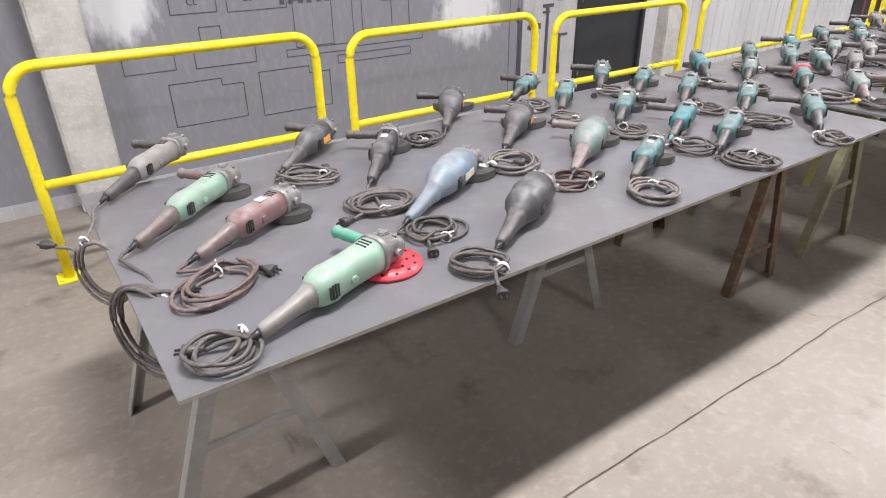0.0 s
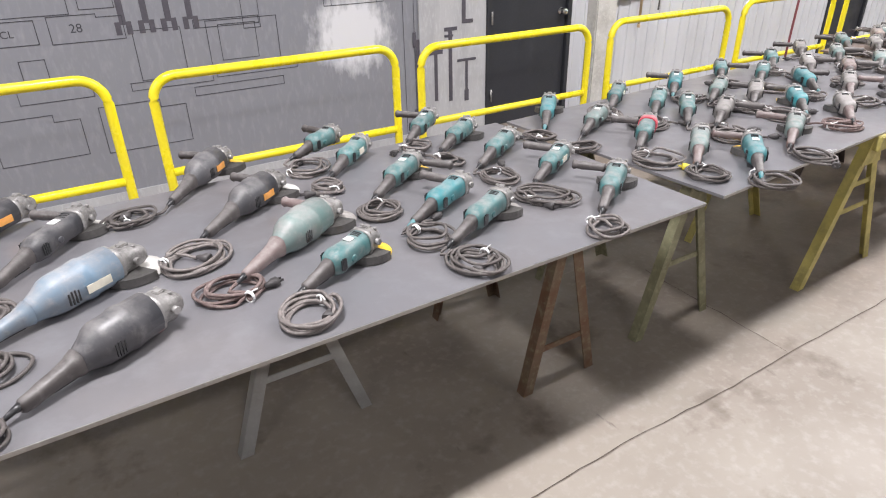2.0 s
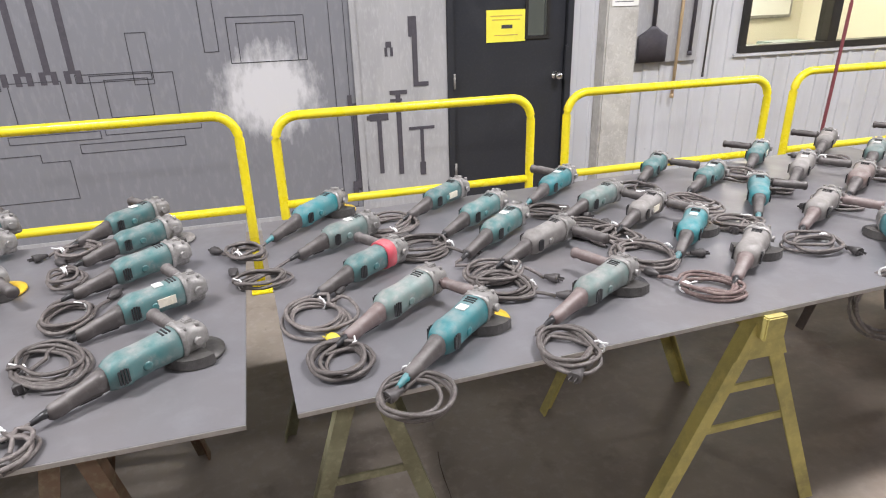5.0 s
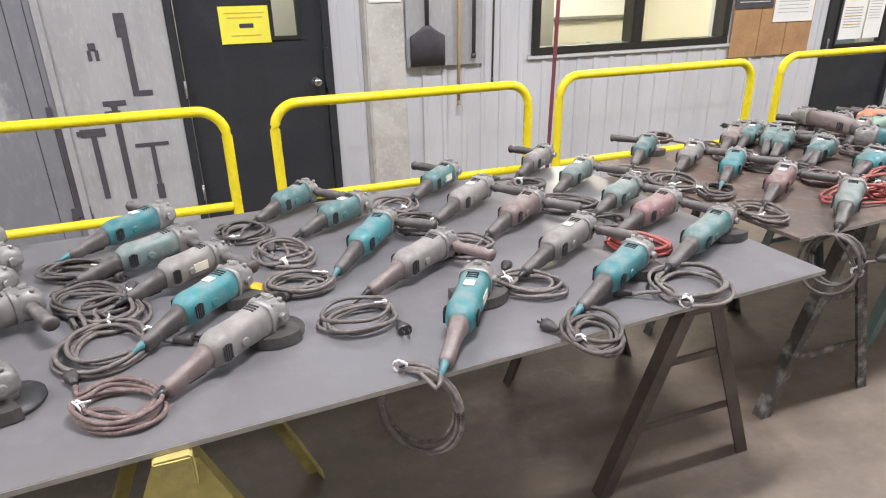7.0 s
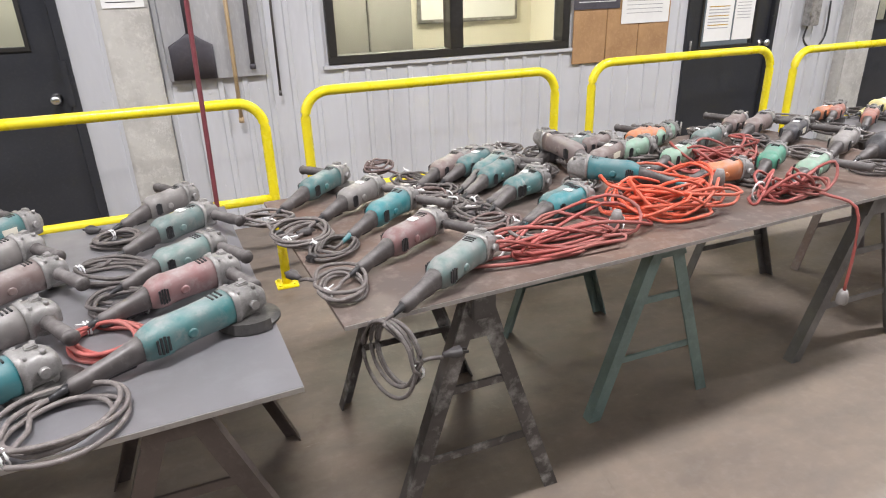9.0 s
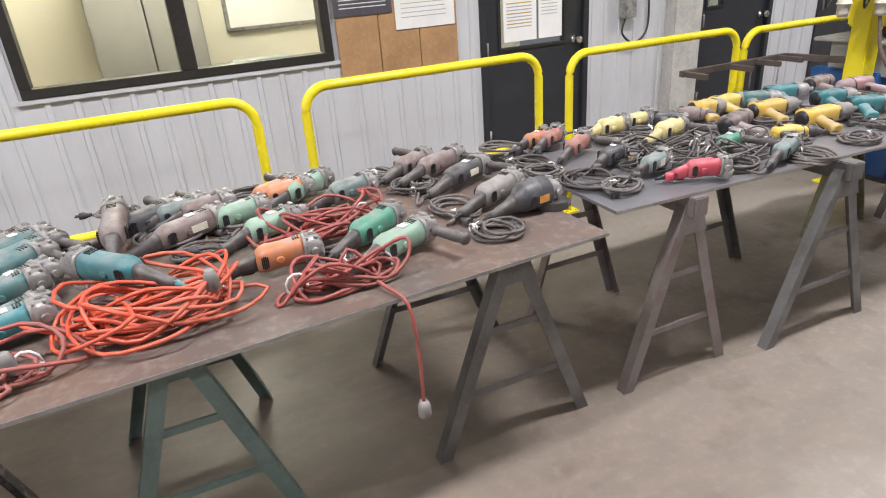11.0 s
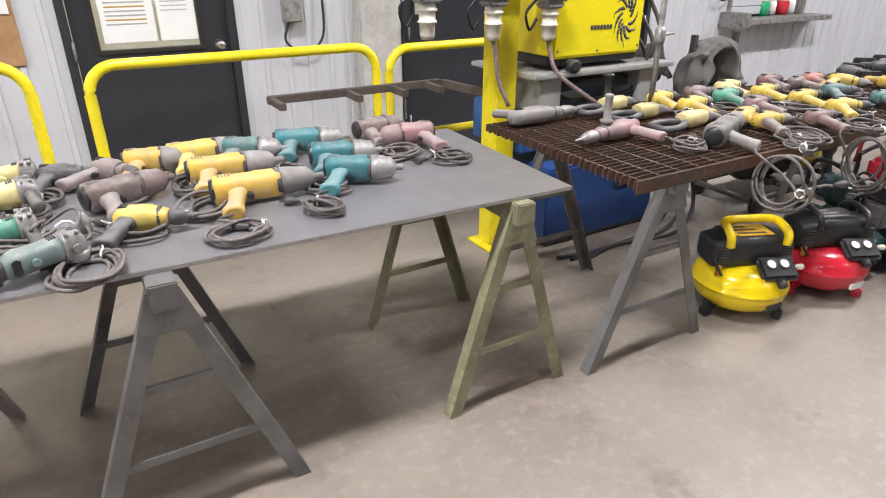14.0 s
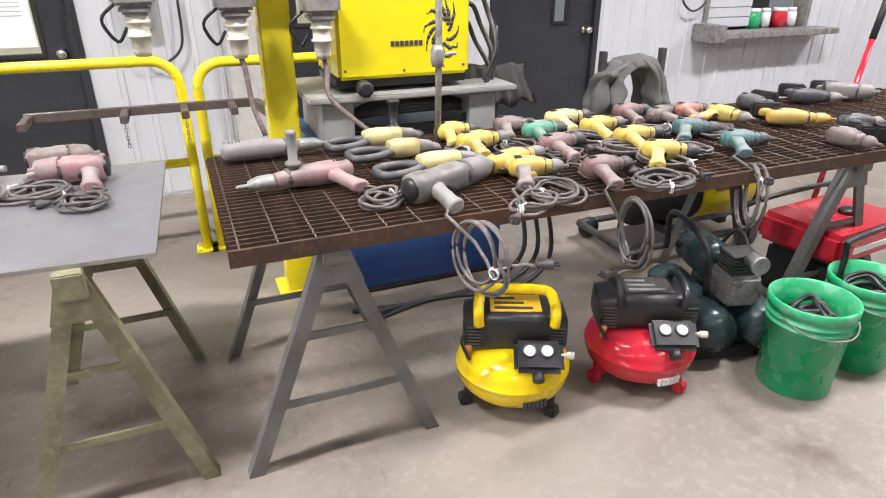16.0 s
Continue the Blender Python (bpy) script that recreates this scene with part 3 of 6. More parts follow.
box(bm, (0, 0, 0), (0.5, 0.35, 0.05), 0.01)
part("tray", bm, "grey_teal", fc)
dk = thing("desk", pose(7.9, 4.75, 0), "plain grey office desk", "desk")
bm = bmesh.new()
box(bm, (0, 0, 0.9), (2.2, 0.9, 0.95), 0.005)
part("desktop", bm, "office_grey", dk)
for x in (0.05, 2.1):
    bm = bmesh.new()
    box(bm, (x, 0.05, 0), (x + 0.05, 0.85, 0.9))
    part("leg_panel", bm, "office_grey", dk)

# service hatch with a metal counter
ht = tagged(new("window_2"), "service hatch with steel counter ledge", kind="structure")
ht.location = (HATCH[0], WALL, HATCH[2])
w, h = HATCH[1] - HATCH[0], HATCH[3] - HATCH[2]
bm = bmesh.new()
for lo, hi in (((0, 0), (0.05, h)), ((w - 0.05, 0), (w, h)), ((0.05, h - 0.05), (w - 0.05, h))):
    box(bm, (lo[0], -0.02, lo[1]), (hi[0], 0.15, hi[1]), 0.004)
part("hatch_frame", bm, "alu", ht)
bm = bmesh.new()
box(bm, (-0.08, -0.26, -0.05), (w + 0.15, 0.18, 0.0), 0.006)
part("counter", bm, "alu", ht, "brushed steel counter ledge")
bm = bmesh.new()
box(bm, (-0.1, -0.27, -0.08), (0.05, 0.0, 0.07), 0.01)
part("bracket", bm, "alu", ht)
bm = bmesh.new()
for k in range(9):
    box(bm, (0.05, 0.05, 0.02 + k * 0.085), (0.62, 0.06, 0.1 + k * 0.085), 0.003)
part("shutter", bm, "metal_wall", ht)
boxes("hatch_room_wall", "office_grey", ((15.8, WALL + 1.0, 0), (18.2, WALL + 1.1, 2.5)))
for x, c, r in ((16.98, "bucket", 0.06), (17.12, "paper", 0.045), (17.3, "comp_red", 0.07), (17.45, "paper", 0.05)):
    j = thing("jar", pose(x, WALL + 0.06, HATCH[2]), "plastic jar standing on the hatch counter", "jar")
    bm = bmesh.new()
    lathe(bm, ((r, 0), (r, 0.12), (r * 0.8, 0.14)), n=14)
    part("jar_body", bm, c, j)
    bm = bmesh.new()
    lathe(bm, ((r * 0.85, 0.14), (r * 0.85, 0.17)), n=14)
    part("lid", bm, "paper", j)

# shadow board with shovel, and long rods on the wall
sb = thing("shadow_board", pose(6.4, WALL - 0.02, 1.03), "grey painted board holding a shovel", "board")
bm = bmesh.new()
box(bm, (0, -0.02, 0), (0.58, 0, 1.0), 0.003)
part("board", bm, "panel", sb)
sh = thing("shovel", pose(6.55, WALL - 0.06, 1.04), "black square shovel hanging on a board", "shovel")
bm = bmesh.new()
loft(bm, ((0, 0, 0, 0.13, 0.012), (0.2, 0, 0, 0.13, 0.012), (0.24, 0, 0, 0.06, 0.014), (0.27, 0, 0, 0.02, 0.016)), 12, 4)
bm.transform(Matrix(((0, 1, 0, 0), (0, 0, 1, 0), (1, 0, 0, 0), (0, 0, 0, 1))))
part("blade", bm, "shadow_paint", sh)
bm = bmesh.new()
tube(bm, [(0, 0, 0.26), (0, 0, 1.1)], 0.016, 8)
part("shaft", bm, "shadow_paint", sh)
for x, z0, mt, nm, lb, r in ((6.78, 0.75, "wood", "broom_handle", "pale wooden pole hanging on the wall", 0.013), (6.9, 1.08, "shadow_paint", "pry_bar", "dark steel bar hanging on a board", 0.014), (7.05, 0.9, "dark_metal", "hook_bar", "thin dark steel bar hanging on the wall", 0.008)):
    p = thing(nm, pose(x, WALL - 0.06, z0), lb, "pole")
    bm = bmesh.new()
    tube(bm, [(0, 0, 0), (0.01, 0, 0.7), (0.03, 0.02, 1.9)], r, 8)
    part("shaft", bm, mt, p)
    bm = bmesh.new()
    lathe(bm, ((r * 1.3, -0.004), (r * 1.3, 0.03)), n=8)
    part("end_cap", bm, mt, p)

# marker drawings and painted silhouettes on the wall
def outline(x, z, w, h, notch=0.0, t=0.0045):
    bm = bmesh.new()
    pts = [(x, z), (x + w, z), (x + w, z + h), (x + w * (0.5 + notch), z + h), (x + w * (0.5 + notch), z + h * (1 + notch)), (x, z + h * (1 + notch))] if notch else [(x, z), (x + w, z), (x + w, z + h), (x, z + h)]
    y = WALL - 0.0015
    for a, b in zip(pts, pts[1:] + pts[:1]):
        lo = (min(a[0], b[0]) - t / 2, y - 0.001, min(a[1], b[1]) - t / 2)
        hi = (max(a[0], b[0]) + t / 2, y, max(a[1], b[1]) + t / 2)
        box(bm, lo, hi)
    return structure("wall_drawing", bm, "ink", "thin dark marker outline on the wall")


for q in ((1.2, 1.12, 0.3, 0.14, 0), (1.57, 1.11, 0.42, 0.14, 0.15), (2.03, 0.83, 0.3, 0.32, 0), (2.5, 0.87, 0.5, 0.3, 0), (2.58, 0.9, 0.26, 0.24, 0), (1.95, 0.77, 0.54, 0.05, 0),
          (2.52, 0.79, 0.6, 0.05, 0), (1.3, 0.77, 0.42, 0.11, 0), (1.36, 0.88, 0.14, 0.15, 0), (0.85, 0.78, 0.32, 0.1, 0), (1.1, 0.4, 0.5, 0.24, 0.2), (1.72, 0.38, 0.55, 0.26, 0.2),
          (3.22, 1.28, 0.09, 0.5, 0), (3.38, 1.2, 0.5, 0.29, 0), (3.44, 1.2, 0.38, 0.25, 0), (2.35, 0.68, 0.65, 0.06, 0), (2.42, 1.13, 0.45, 0.05, 0), (2.76, 1.1, 0.12, 0.32, 0),
          (-0.9, 0.5, 0.6, 0.4, 0.3), (-0.6, 1.2, 0.5, 0.2, 0), (1.3, 1.28, 0.4, 0.1, 0.3), (1.76, 1.3, 0.2, 0.12, 0), (4.05, 0.1, 0.1, 2.2, 0)):
    outline(*q)


def silhouette(x, z, shape, label, s=1.0, y=WALL - 0.0105):
    """A flat painted tool shape: union of bars and rings on the panel."""
    bm = bmesh.new()
    for k, (a, b, c, d) in enumerate(shape):
        box(bm, (x + a * s, y - 0.0006 * k, z + b * s), (x + c * s, y + 0.003, z + d * s))
    return structure("tool_silhouette", bm, "shadow_paint", label)


WRENCH = ((-0.022, 0.1, 0.022, 0.62), (-0.05, 0.62, 0.05, 0.68), (-0.05, 0.68, -0.02, 0.74), (0.02, 0.68, 0.05, 0.74), (-0.055, 0.04, 0.055, 0.1), (-0.06, -0.02, -0.02, 0.05), (0.02, -0.02, 0.06, 0.05))
HAMMER = ((-0.016, 0, 0.016, 0.4), (-0.07, 0.4, 0.07, 0.45), (-0.09, 0.41, -0.07, 0.44))
TBAR = ((-0.012, 0, 0.012, 0.32), (-0.09, 0.32, 0.09, 0.34), (-0.02, 0.0, 0.02, 0.09))
AXE = ((-0.018, 0, 0.018, 0.42), (-0.04, 0.33, 0.018, 0.46), (0.018, 0.0, 0.09, 0.03))
silhouette(4.18, 0.2, WRENCH, "dark wrench silhouette painted on a panel")
silhouette(4.35, 0.34, HAMMER, "dark hammer silhouette painted on a panel", 1.0)
silhouette(4.5, 0.32, ((-0.018, 0, 0.018, 0.6), (-0.06, 0.6, 0.07, 0.63), (-0.06, 0.55, 0.03, 0.57)), "dark pick silhouette painted on a panel")
silhouette(4.67, 0.3, TBAR, "dark t-bar silhouette painted on a panel", 1.1)
silhouette(4.64, 0.97, AXE, "dark hatchet silhouette painted on a panel", 1.05)
silhouette(4.45, 1.19, ((-0.03, 0, -0.01, 0.06), (0.01, 0, 0.03, 0.06), (-0.02, 0.06, 0.02, 0.1)), "dark spanner jaw painted on a panel")
for x in (1.99, 2.13, 2.27, 2.41):
    silhouette(x, 1.19, ((-0.02, 0, 0.02, 0.5), (-0.05, -0.06, -0.015, 0.02), (0.015, -0.06, 0.05, 0.02)), "dark tool silhouette painted on the wall", 1.0, WALL - 0.0015)

for body, x, z, size in (("28", 1.68, 1.17, 0.075), ("CL", 1.31, 1.17, 0.06)):
    td = bpy.data.curves.new("marker_text", "FONT")
    td.body, td.size, td.extrude = body, size, 0.0004
    dg = new("marker_text", td)
    bpy.context.view_layer.update()
    me = bpy.data.meshes.new_from_object(dg)
    bpy.data.objects.remove(dg)
    me.materials.append(M["ink"])
    ob = tagged(new("marker_text", me), "hand-written marker characters on the wall", kind="structure")
    ob.matrix_basis = pose(x, WALL - 0.0015, z, 90, 0, 0)

# dull red cord hanging from the roof behind the tables
hc = thing("hanging_cord", pose(6.53, 2.4, 0.62), "thin dull red cord hanging from the ceiling", "cord")
bm = bmesh.new()
tube(bm, sweep_curve([(-0.02, 0.0, 0), (-0.012, 0, 0.3), (0.0, 0, 0.8), (0.02, 0.01, 1.6), (0.02, 0.01, CEIL - 0.62)], 6), 0.009, 8)
part("cable", bm, "red_pole", hc)
bm = bmesh.new()
lathe(bm, ((0.012, -0.03), (0.018, -0.02), (0.018, 0.02), (0.01, 0.03)), (-0.02, 0, 0), 10)
part("plug", bm, "plug", hc)

# ceiling lamps
for x, front in ((-3.0, 0.7), (1.5, 0.7), (6.0, 0.4), (10.5, 0.4), (15.0, 0.5), (20.0, 0.5)):
    for y, e in ((-4.0, front), (0.95, 1.72)):
        cl = thing("ceiling_light", pose(x, y, CEIL), "white linear ceiling lamp", "lamp", "rows of ceiling lamps")
        bm = bmesh.new()
        box(bm, (-0.62, -0.15, -0.45), (0.62, 0.15, -0.4), 0.01)
        tube(bm, [(-0.5, 0, -0.4), (-0.5, 0, 0)], 0.006)
        tube(bm, [(0.5, 0, -0.4), (0.5, 0, 0)], 0.006)
        part("housing", bm, "alu", cl)
        bm = bmesh.new()
        box(bm, (-0.6, -0.12, -0.458), (0.6, 0.12, -0.452))
        part("diffuser", bm, "lamp", cl)
        ld = bpy.data.lights.new("lamp_light", "AREA")
        ld.shape, ld.size, ld.size_y, ld.energy = "RECTANGLE", 1.2, 0.25, POWER * e
        ld.color = (1.0, 0.972, 1.0)
        lo = new("lamp_light", ld)
        lo.location = (x, y, CEIL - 0.47)
ld = bpy.data.lights.new("office_lamp_light", "AREA")
ld.shape, ld.size, ld.size_y, ld.energy, ld.color = "RECTANGLE", 1.2, 0.6, 110, (1.0, 0.94, 0.78)
new("office_lamp_light", ld).location = (8.4, 5.6, 2.55)
for k, (a, b) in enumerate(DOORS):
    ld = bpy.data.lights.new("closet_lamp_light", "AREA")
    ld.size, ld.energy, ld.color = 0.4, 14, (1.0, 0.97, 0.88)
    new("closet_lamp_light", ld).location = ((a + b) / 2, WALL + 0.7, 2.25)


# ---------- railing ----------
def railing(x0, x1, top=1.05):
    r = thing("guard_rail", pose(x0, 3.17, 0), "yellow enamelled tubular guard rail bolted to the floor", "railing", "guard rails along the wall")
    w, rad = x1 - x0, 0.13
    pts = [(0, 0, 0.01), (0, 0, 0.5)]
    pts += [(rad - rad * math.cos(a), 0, top - rad + rad * math.sin(a)) for a in np.linspace(0, math.pi / 2, 9)]
    pts += [(w - rad + rad * math.sin(a), 0, top - rad + rad * math.cos(a)) for a in np.linspace(0, math.pi / 2, 9)]
    pts += [(w, 0, 0.5), (w, 0, 0.01)]
    bm = bmesh.new()
    tube(bm, pts, 0.026, 14)
    part("hoop", bm, "yellow_paint", r)
    bm = bmesh.new()
    tube(bm, [(0.02, 0, 0.515), (w - 0.02, 0, 0.515)], 0.024, 12)
    part("mid_rail", bm, "yellow_paint", r)
    for x in (0, w):
        bm = bmesh.new()
        box(bm, (x - 0.06, -0.06, 0), (x + 0.06, 0.06, 0.012), 0.003)
        for a in (-0.04, 0.04):
            for b in (-0.04, 0.04):
                lathe(bm, ((0.009, 0.012), (0.009, 0.022)), (x + a, b, 0), 6)
        part("base_plate", bm, "yellow_paint", r)


for x0, x1, top in ((0.215, 1.715, 1.075), (1.93, 3.4, 1.045), (3.59, 5.1, 1.018), (5.34, 6.82, 1.024), (7.03, 8.53, 1.052), (8.79, 10.25, 1.07), (10.48, 11.93, 1.042), (12.01, 13.48, 1.02)):
    railing(x0, x1, top)


# ---------- tables ----------
def plate_table(x, y, turn, w, d, label, steel="plate"):
    t = thing("plate_tabletop", pose(x, y, T - 0.012, 0, 0, turn), label, "tabletop")
    bm = bmesh.new()
    box(bm, (0, 0.003, 0), (w, d, 0.012))
    part("plate", bm, steel, t)
    bm = bmesh.new()
    box(bm, (0.0, 0.0, 0.0), (w, 0.0028, 0.0115))
    part("cut_edge", bm, "plate_edge", t, "bare bright cut edge")


plate_table(0.33, 0.8, 0.3, 3.1, 1.3, "dark steel plate tabletop strewn with grinders")
plate_table(3.54, 0.82, 2.7, 3.06, 1.28, "dark steel plate tabletop full of grinders")
plate_table(6.73, 1.165, 2.8, 2.54, 1.06, "rusty steel plate tabletop heaped with tools and cords", "plate_rust")
plate_table(9.4, 1.41, -2.1, 2.4, 0.88, "dull grey steel plate tabletop with power tools")


def angle_iron(bm, a, b, w, out, back=None):
    """An L-section bar from a to b; out, back: the ways its two flanges point."""
    a, b = Vector(a), Vector(b)
    d = (b - a).normalized()
    f1 = Vector(out).normalized()
    f2 = d.cross(f1).normalized()
    f1 = f2.cross(d).normalized()
    if f1.dot(Vector(out)) < 0:
        f1 = -f1
    if back and f2.dot(Vector(back)) < 0:
        f2 = -f2
    t = 0.006
    for u, v, s0 in ((f1, f2, 0), (f2, f1, t / w)):
        q = [p + s * u * w + r * v * t for p in (a, b) for s in (s0, 1) for r in (0, 1)]
        vs = [bm.verts.new(p) for p in q]
        for f in ((0, 1, 3, 2), (4, 6, 7, 5), (0, 4, 5, 1), (2, 3, 7, 6), (0, 2, 6, 4), (1, 5, 7, 3)):
            bm.faces.new([vs[k] for k in f])


def sawhorse(x0, x1, y, material, label, length=0.72, top=T - 0.013, lean=0.0, bars=(0.22, 0.46)):
    xm = (x0 + x1) / 2
    s = thing("sawhorse", pose(xm, y, 0), label, "sawhorse", "sawhorses under the tables")
    h = (x1 - x0) / 2
    bm = bmesh.new()
    box(bm, (-0.035, -0.04, top - 0.075), (0.035, length + 0.04, top), 0.004)
    part("top_beam", bm, material, s)
    for yy, sg in ((0.0, 1), (length, -1)):
        for sx in (-1, 1):
            bm = bmesh.new()
            angle_iron(bm, (sx * h, yy, 0), (sx * 0.03, yy + lean, top - 0.02), 0.046, (-sx, 0, 0), (0, sg, 0))
            part("leg", bm, material, s)
        bm = bmesh.new()
        z0, z1 = top - 0.15, top - 0.03
        f = lambda z: h + (0.03 - h) * z / top
        yo = yy - 0.0055 * sg - 0.0025
        v = [bm.verts.new((sx * f(z) * 0.98, yo + k * 0.005, z)) for k in (0, 1) for z, sx in ((z0, -1), (z0, 1), (z1, 1), (z1, -1))]
        for q in ((0, 1, 2, 3), (7, 6, 5, 4), (0, 4, 5, 1), (1, 5, 6, 2), (2, 6, 7, 3), (3, 7, 4, 0)):
            bm.faces.new([v[k] for k in q])
        part("gusset", bm, material, s)
        for z in bars:
            bm = bmesh.new()
            box(bm, (-f(z) + 0.01, yy + sg * 0.011 - 0.004, z - 0.014), (f(z) - 0.01, yy + sg * 0.011 + 0.004, z + 0.014), 0.002)
            part("crossbar", bm, material, s)


for x0, x1, y, m_, lb in (
        (0.26, 0.82, 1.19, "light_steel", "pale grey steel sawhorse under a plate"), (1.71, 2.25, 1.36, "light_steel", "worn grey steel sawhorse with dirty legs"),
        (2.79, 3.18, 1.05, "rusty_steel", "rusty brown steel sawhorse"), (3.46, 3.97, 1.06, "olive_steel", "worn olive green steel sawhorse"),
        (4.5, 5.2, 0.9, "yellow_steel", "scuffed yellow steel sawhorse"), (6.02, 6.65, 1.13, "brown_steel", "brown primed steel sawhorse"),
        (6.83, 7.4, 1.24, "splash_steel", "dark sawhorse splashed with white paint"), (7.67, 8.23, 1.45, "sage_steel", "sage green steel sawhorse"),
        (8.68, 9.32, 1.43, "grey_steel", "dark grey steel sawhorse"), (9.48, 10.02, 1.41, "purple_steel", "dull violet steel sawhorse with rust"),
        (10.19, 10.82, 1.34, "grey_steel", "dark grey steel sawhorse"), (11.33, 11.85, 1.33, "olive_steel", "olive steel sawhorse with chipped paint"),
        (11.93, 12.58, 1.28, "grey_steel", "dark steel sawhorse under a grating"), (14.15, 14.75, 1.3, "grey_steel", "dark steel sawhorse under a grating")):
    sawhorse(x0, x1, y, m_, lb, bars=(0.3,) if x0 < 2.5 else (0.2,) if x0 < 3 else (0.36, 0.62) if x0 < 4 else (0.39, 0.53) if x0 < 5 else (0.24, 0.47))

# ---------- power tools ----------
def rough_coil(rnd, cx, cy, r, turns, z=0.006, hang=0.0, tail=None):
    """A loose bundle of cord loops lying on the table, or hanging down by hang metres over an edge."""
    pts, n = [], 14
    ph = rnd.uniform(0, 6.28)
    ex, ey, rot = rnd.uniform(0.85, 1.2), rnd.uniform(0.7, 0.95), rnd.uniform(0, 3.14)
    for k in range(int(turns * n)):
        a = ph + 2 * math.pi * k / n
        loop = k // n
        if k % n == 0:
            dx, dy, dr = rnd.uniform(-0.018, 0.018), rnd.uniform(-0.018, 0.018), rnd.uniform(0.8, 1.12)
        u, v = r * dr * ex * math.cos(a), r * dr * ey * math.sin(a)
        x, y = cx + dx + u * math.cos(rot) - v * math.sin(rot), cy + dy + u * math.sin(rot) + v * math.cos(rot)
        zz = z + 0.0065 * (loop % 4) + 0.006 * (1 + math.sin(3 * a + loop * 1.7)) * (0.4 + 0.25 * loop / turns)
        if hang:
            zz = z - hang * dr * (0.5 - 0.5 * math.sin(a)) + 0.01
            x, y = cx + dx + 0.12 * u, cy + dy + hang * 0.42 * dr * math.cos(a)
        pts.append((x, y, zz))
    return pts


def cord(parent, rnd, start, coil, r=0.0054, material="cord", turns=None, rad=None, hang=0.0, plug="plug", lead=None, floor=0.0):
    turns = turns or rnd.choice((4, 5, 6))
    rad = rad or rnd.uniform(0.068, 0.1)
    pts = rough_coil(rnd, coil[0], coil[1], rad, turns, 0.006 + floor, hang)
    s = Vector(start)
    p0 = Vector(pts[0])
    d = Vector((-1, 0, 0))
    ctrl = [s, s + d * 0.04 - Vector((0, 0, s.z * 0.4)), (s + p0) / 2 - Vector((0, 0, max(0, (s.z + p0.z) / 2 - 0.012)))] + pts
    e = Vector(pts[-1])
    a = rnd.uniform(0, 6.28)
    end = e + Vector((math.cos(a), math.sin(a), 0)) * 0.07
    if not hang:
        end.z = 0.008 + floor
    ctrl += [(e + end) / 2 + Vector((0, 0, 0.004)), end]
    bm = bmesh.new()
    tube(bm, sweep_curve(ctrl, 2), r, 6)
    c = part("cord", bm, material, parent)
    bm = bmesh.new()
    tt = p0 * 0.5 + s * 0.5
    tt.z = max(0.012, pts[0][2] + 0.008) if not hang else pts[0][2]
    for k in range(rnd.choice((1, 2))):
        q = Vector(pts[0]).lerp(Vector((coil[0], coil[1], pts[0][2])), 0.04 * k)
        loop = [q + Vector((0.006 * k, 0.016 * math.cos(w), 0.016 * math.sin(w) + 0.008)) for w in np.linspace(0, 6.28, 10)]
        tube(bm, loop, 0.0032, 4)
    tube(bm, [q + Vector((0, 0, 0.02)), q + Vector((rnd.uniform(-0.03, 0.03), rnd.uniform(-0.03, 0.03), 0.028))], 0.0025, 4)
    part("cable_tie", bm, "tie", c, "white cable tie")
    bm = bmesh.new()
    dd = Vector((math.cos(a), math.sin(a), 0))
    z0 = end.z + 0.006
    m = Matrix.Translation((end.x, end.y, z0)) @ Matrix.Rotation(a, 4, "Z")
    b2 = bmesh.new()
    loft(b2, ((0, 0, 0, 0.006, 0.006), (0.015, 0, 0, 0.009, 0.009), (0.03, 0, 0, 0.016, 0.013), (0.045, 0, 0, 0.017, 0.013)), 8, 3)
    for y in (-0.007, 0.007):
        box(b2, (0.045, y - 0.001, -0.003), (0.062, y + 0.001, 0.004))
    b2.transform(m)
    part("plug", b2, plug, c)
    bm.free()


def housing_mesh(L, w, style):
    def make(bm):
        if style == "round":
            loft(bm, ((0.315 * L, 0, 0.046, 0.023 * w, 0.025 * w), (0.35 * L, 0, 0.049, 0.027 * w, 0.03 * w), (0.4 * L, 0, 0.054, 0.035 * w, 0.037 * w), (0.44 * L, 0, 0.058, 0.044 * w, 0.045 * w), (0.48 * L, 0, 0.06, 0.048 * w, 0.049 * w), (0.6 * L, 0, 0.062, 0.05 * w, 0.05 * w), (0.62 * L, 0, 0.062, 0.053 * w, 0.053 * w), (0.65 * L, 0, 0.062, 0.053 * w, 0.053 * w), (0.66 * L, 0, 0.062, 0.05 * w, 0.05 * w), (0.8 * L, 0, 0.062, 0.05 * w, 0.05 * w)), 18)
        else:
            loft(bm, ((0.325 * L, 0, 0.047, 0.022 * w, 0.025 * w), (0.34 * L, 0, 0.049, 0.029 * w, 0.031 * w), (0.37 * L, 0, 0.051, 0.036 * w, 0.036 * w), (0.41 * L, 0, 0.053, 0.0395 * w, 0.0395 * w), (0.455 * L, 0, 0.054, 0.041 * w, 0.041 * w), (0.47 * L, 0, 0.055, 0.0385 * w, 0.039 * w), (0.6 * L, 0, 0.057, 0.037 * w, 0.038 * w), (0.72 * L, 0, 0.059, 0.039 * w, 0.04 * w), (0.8 * L, 0, 0.06, 0.0415 * w, 0.042 * w)), 20, 2.6)
    return make


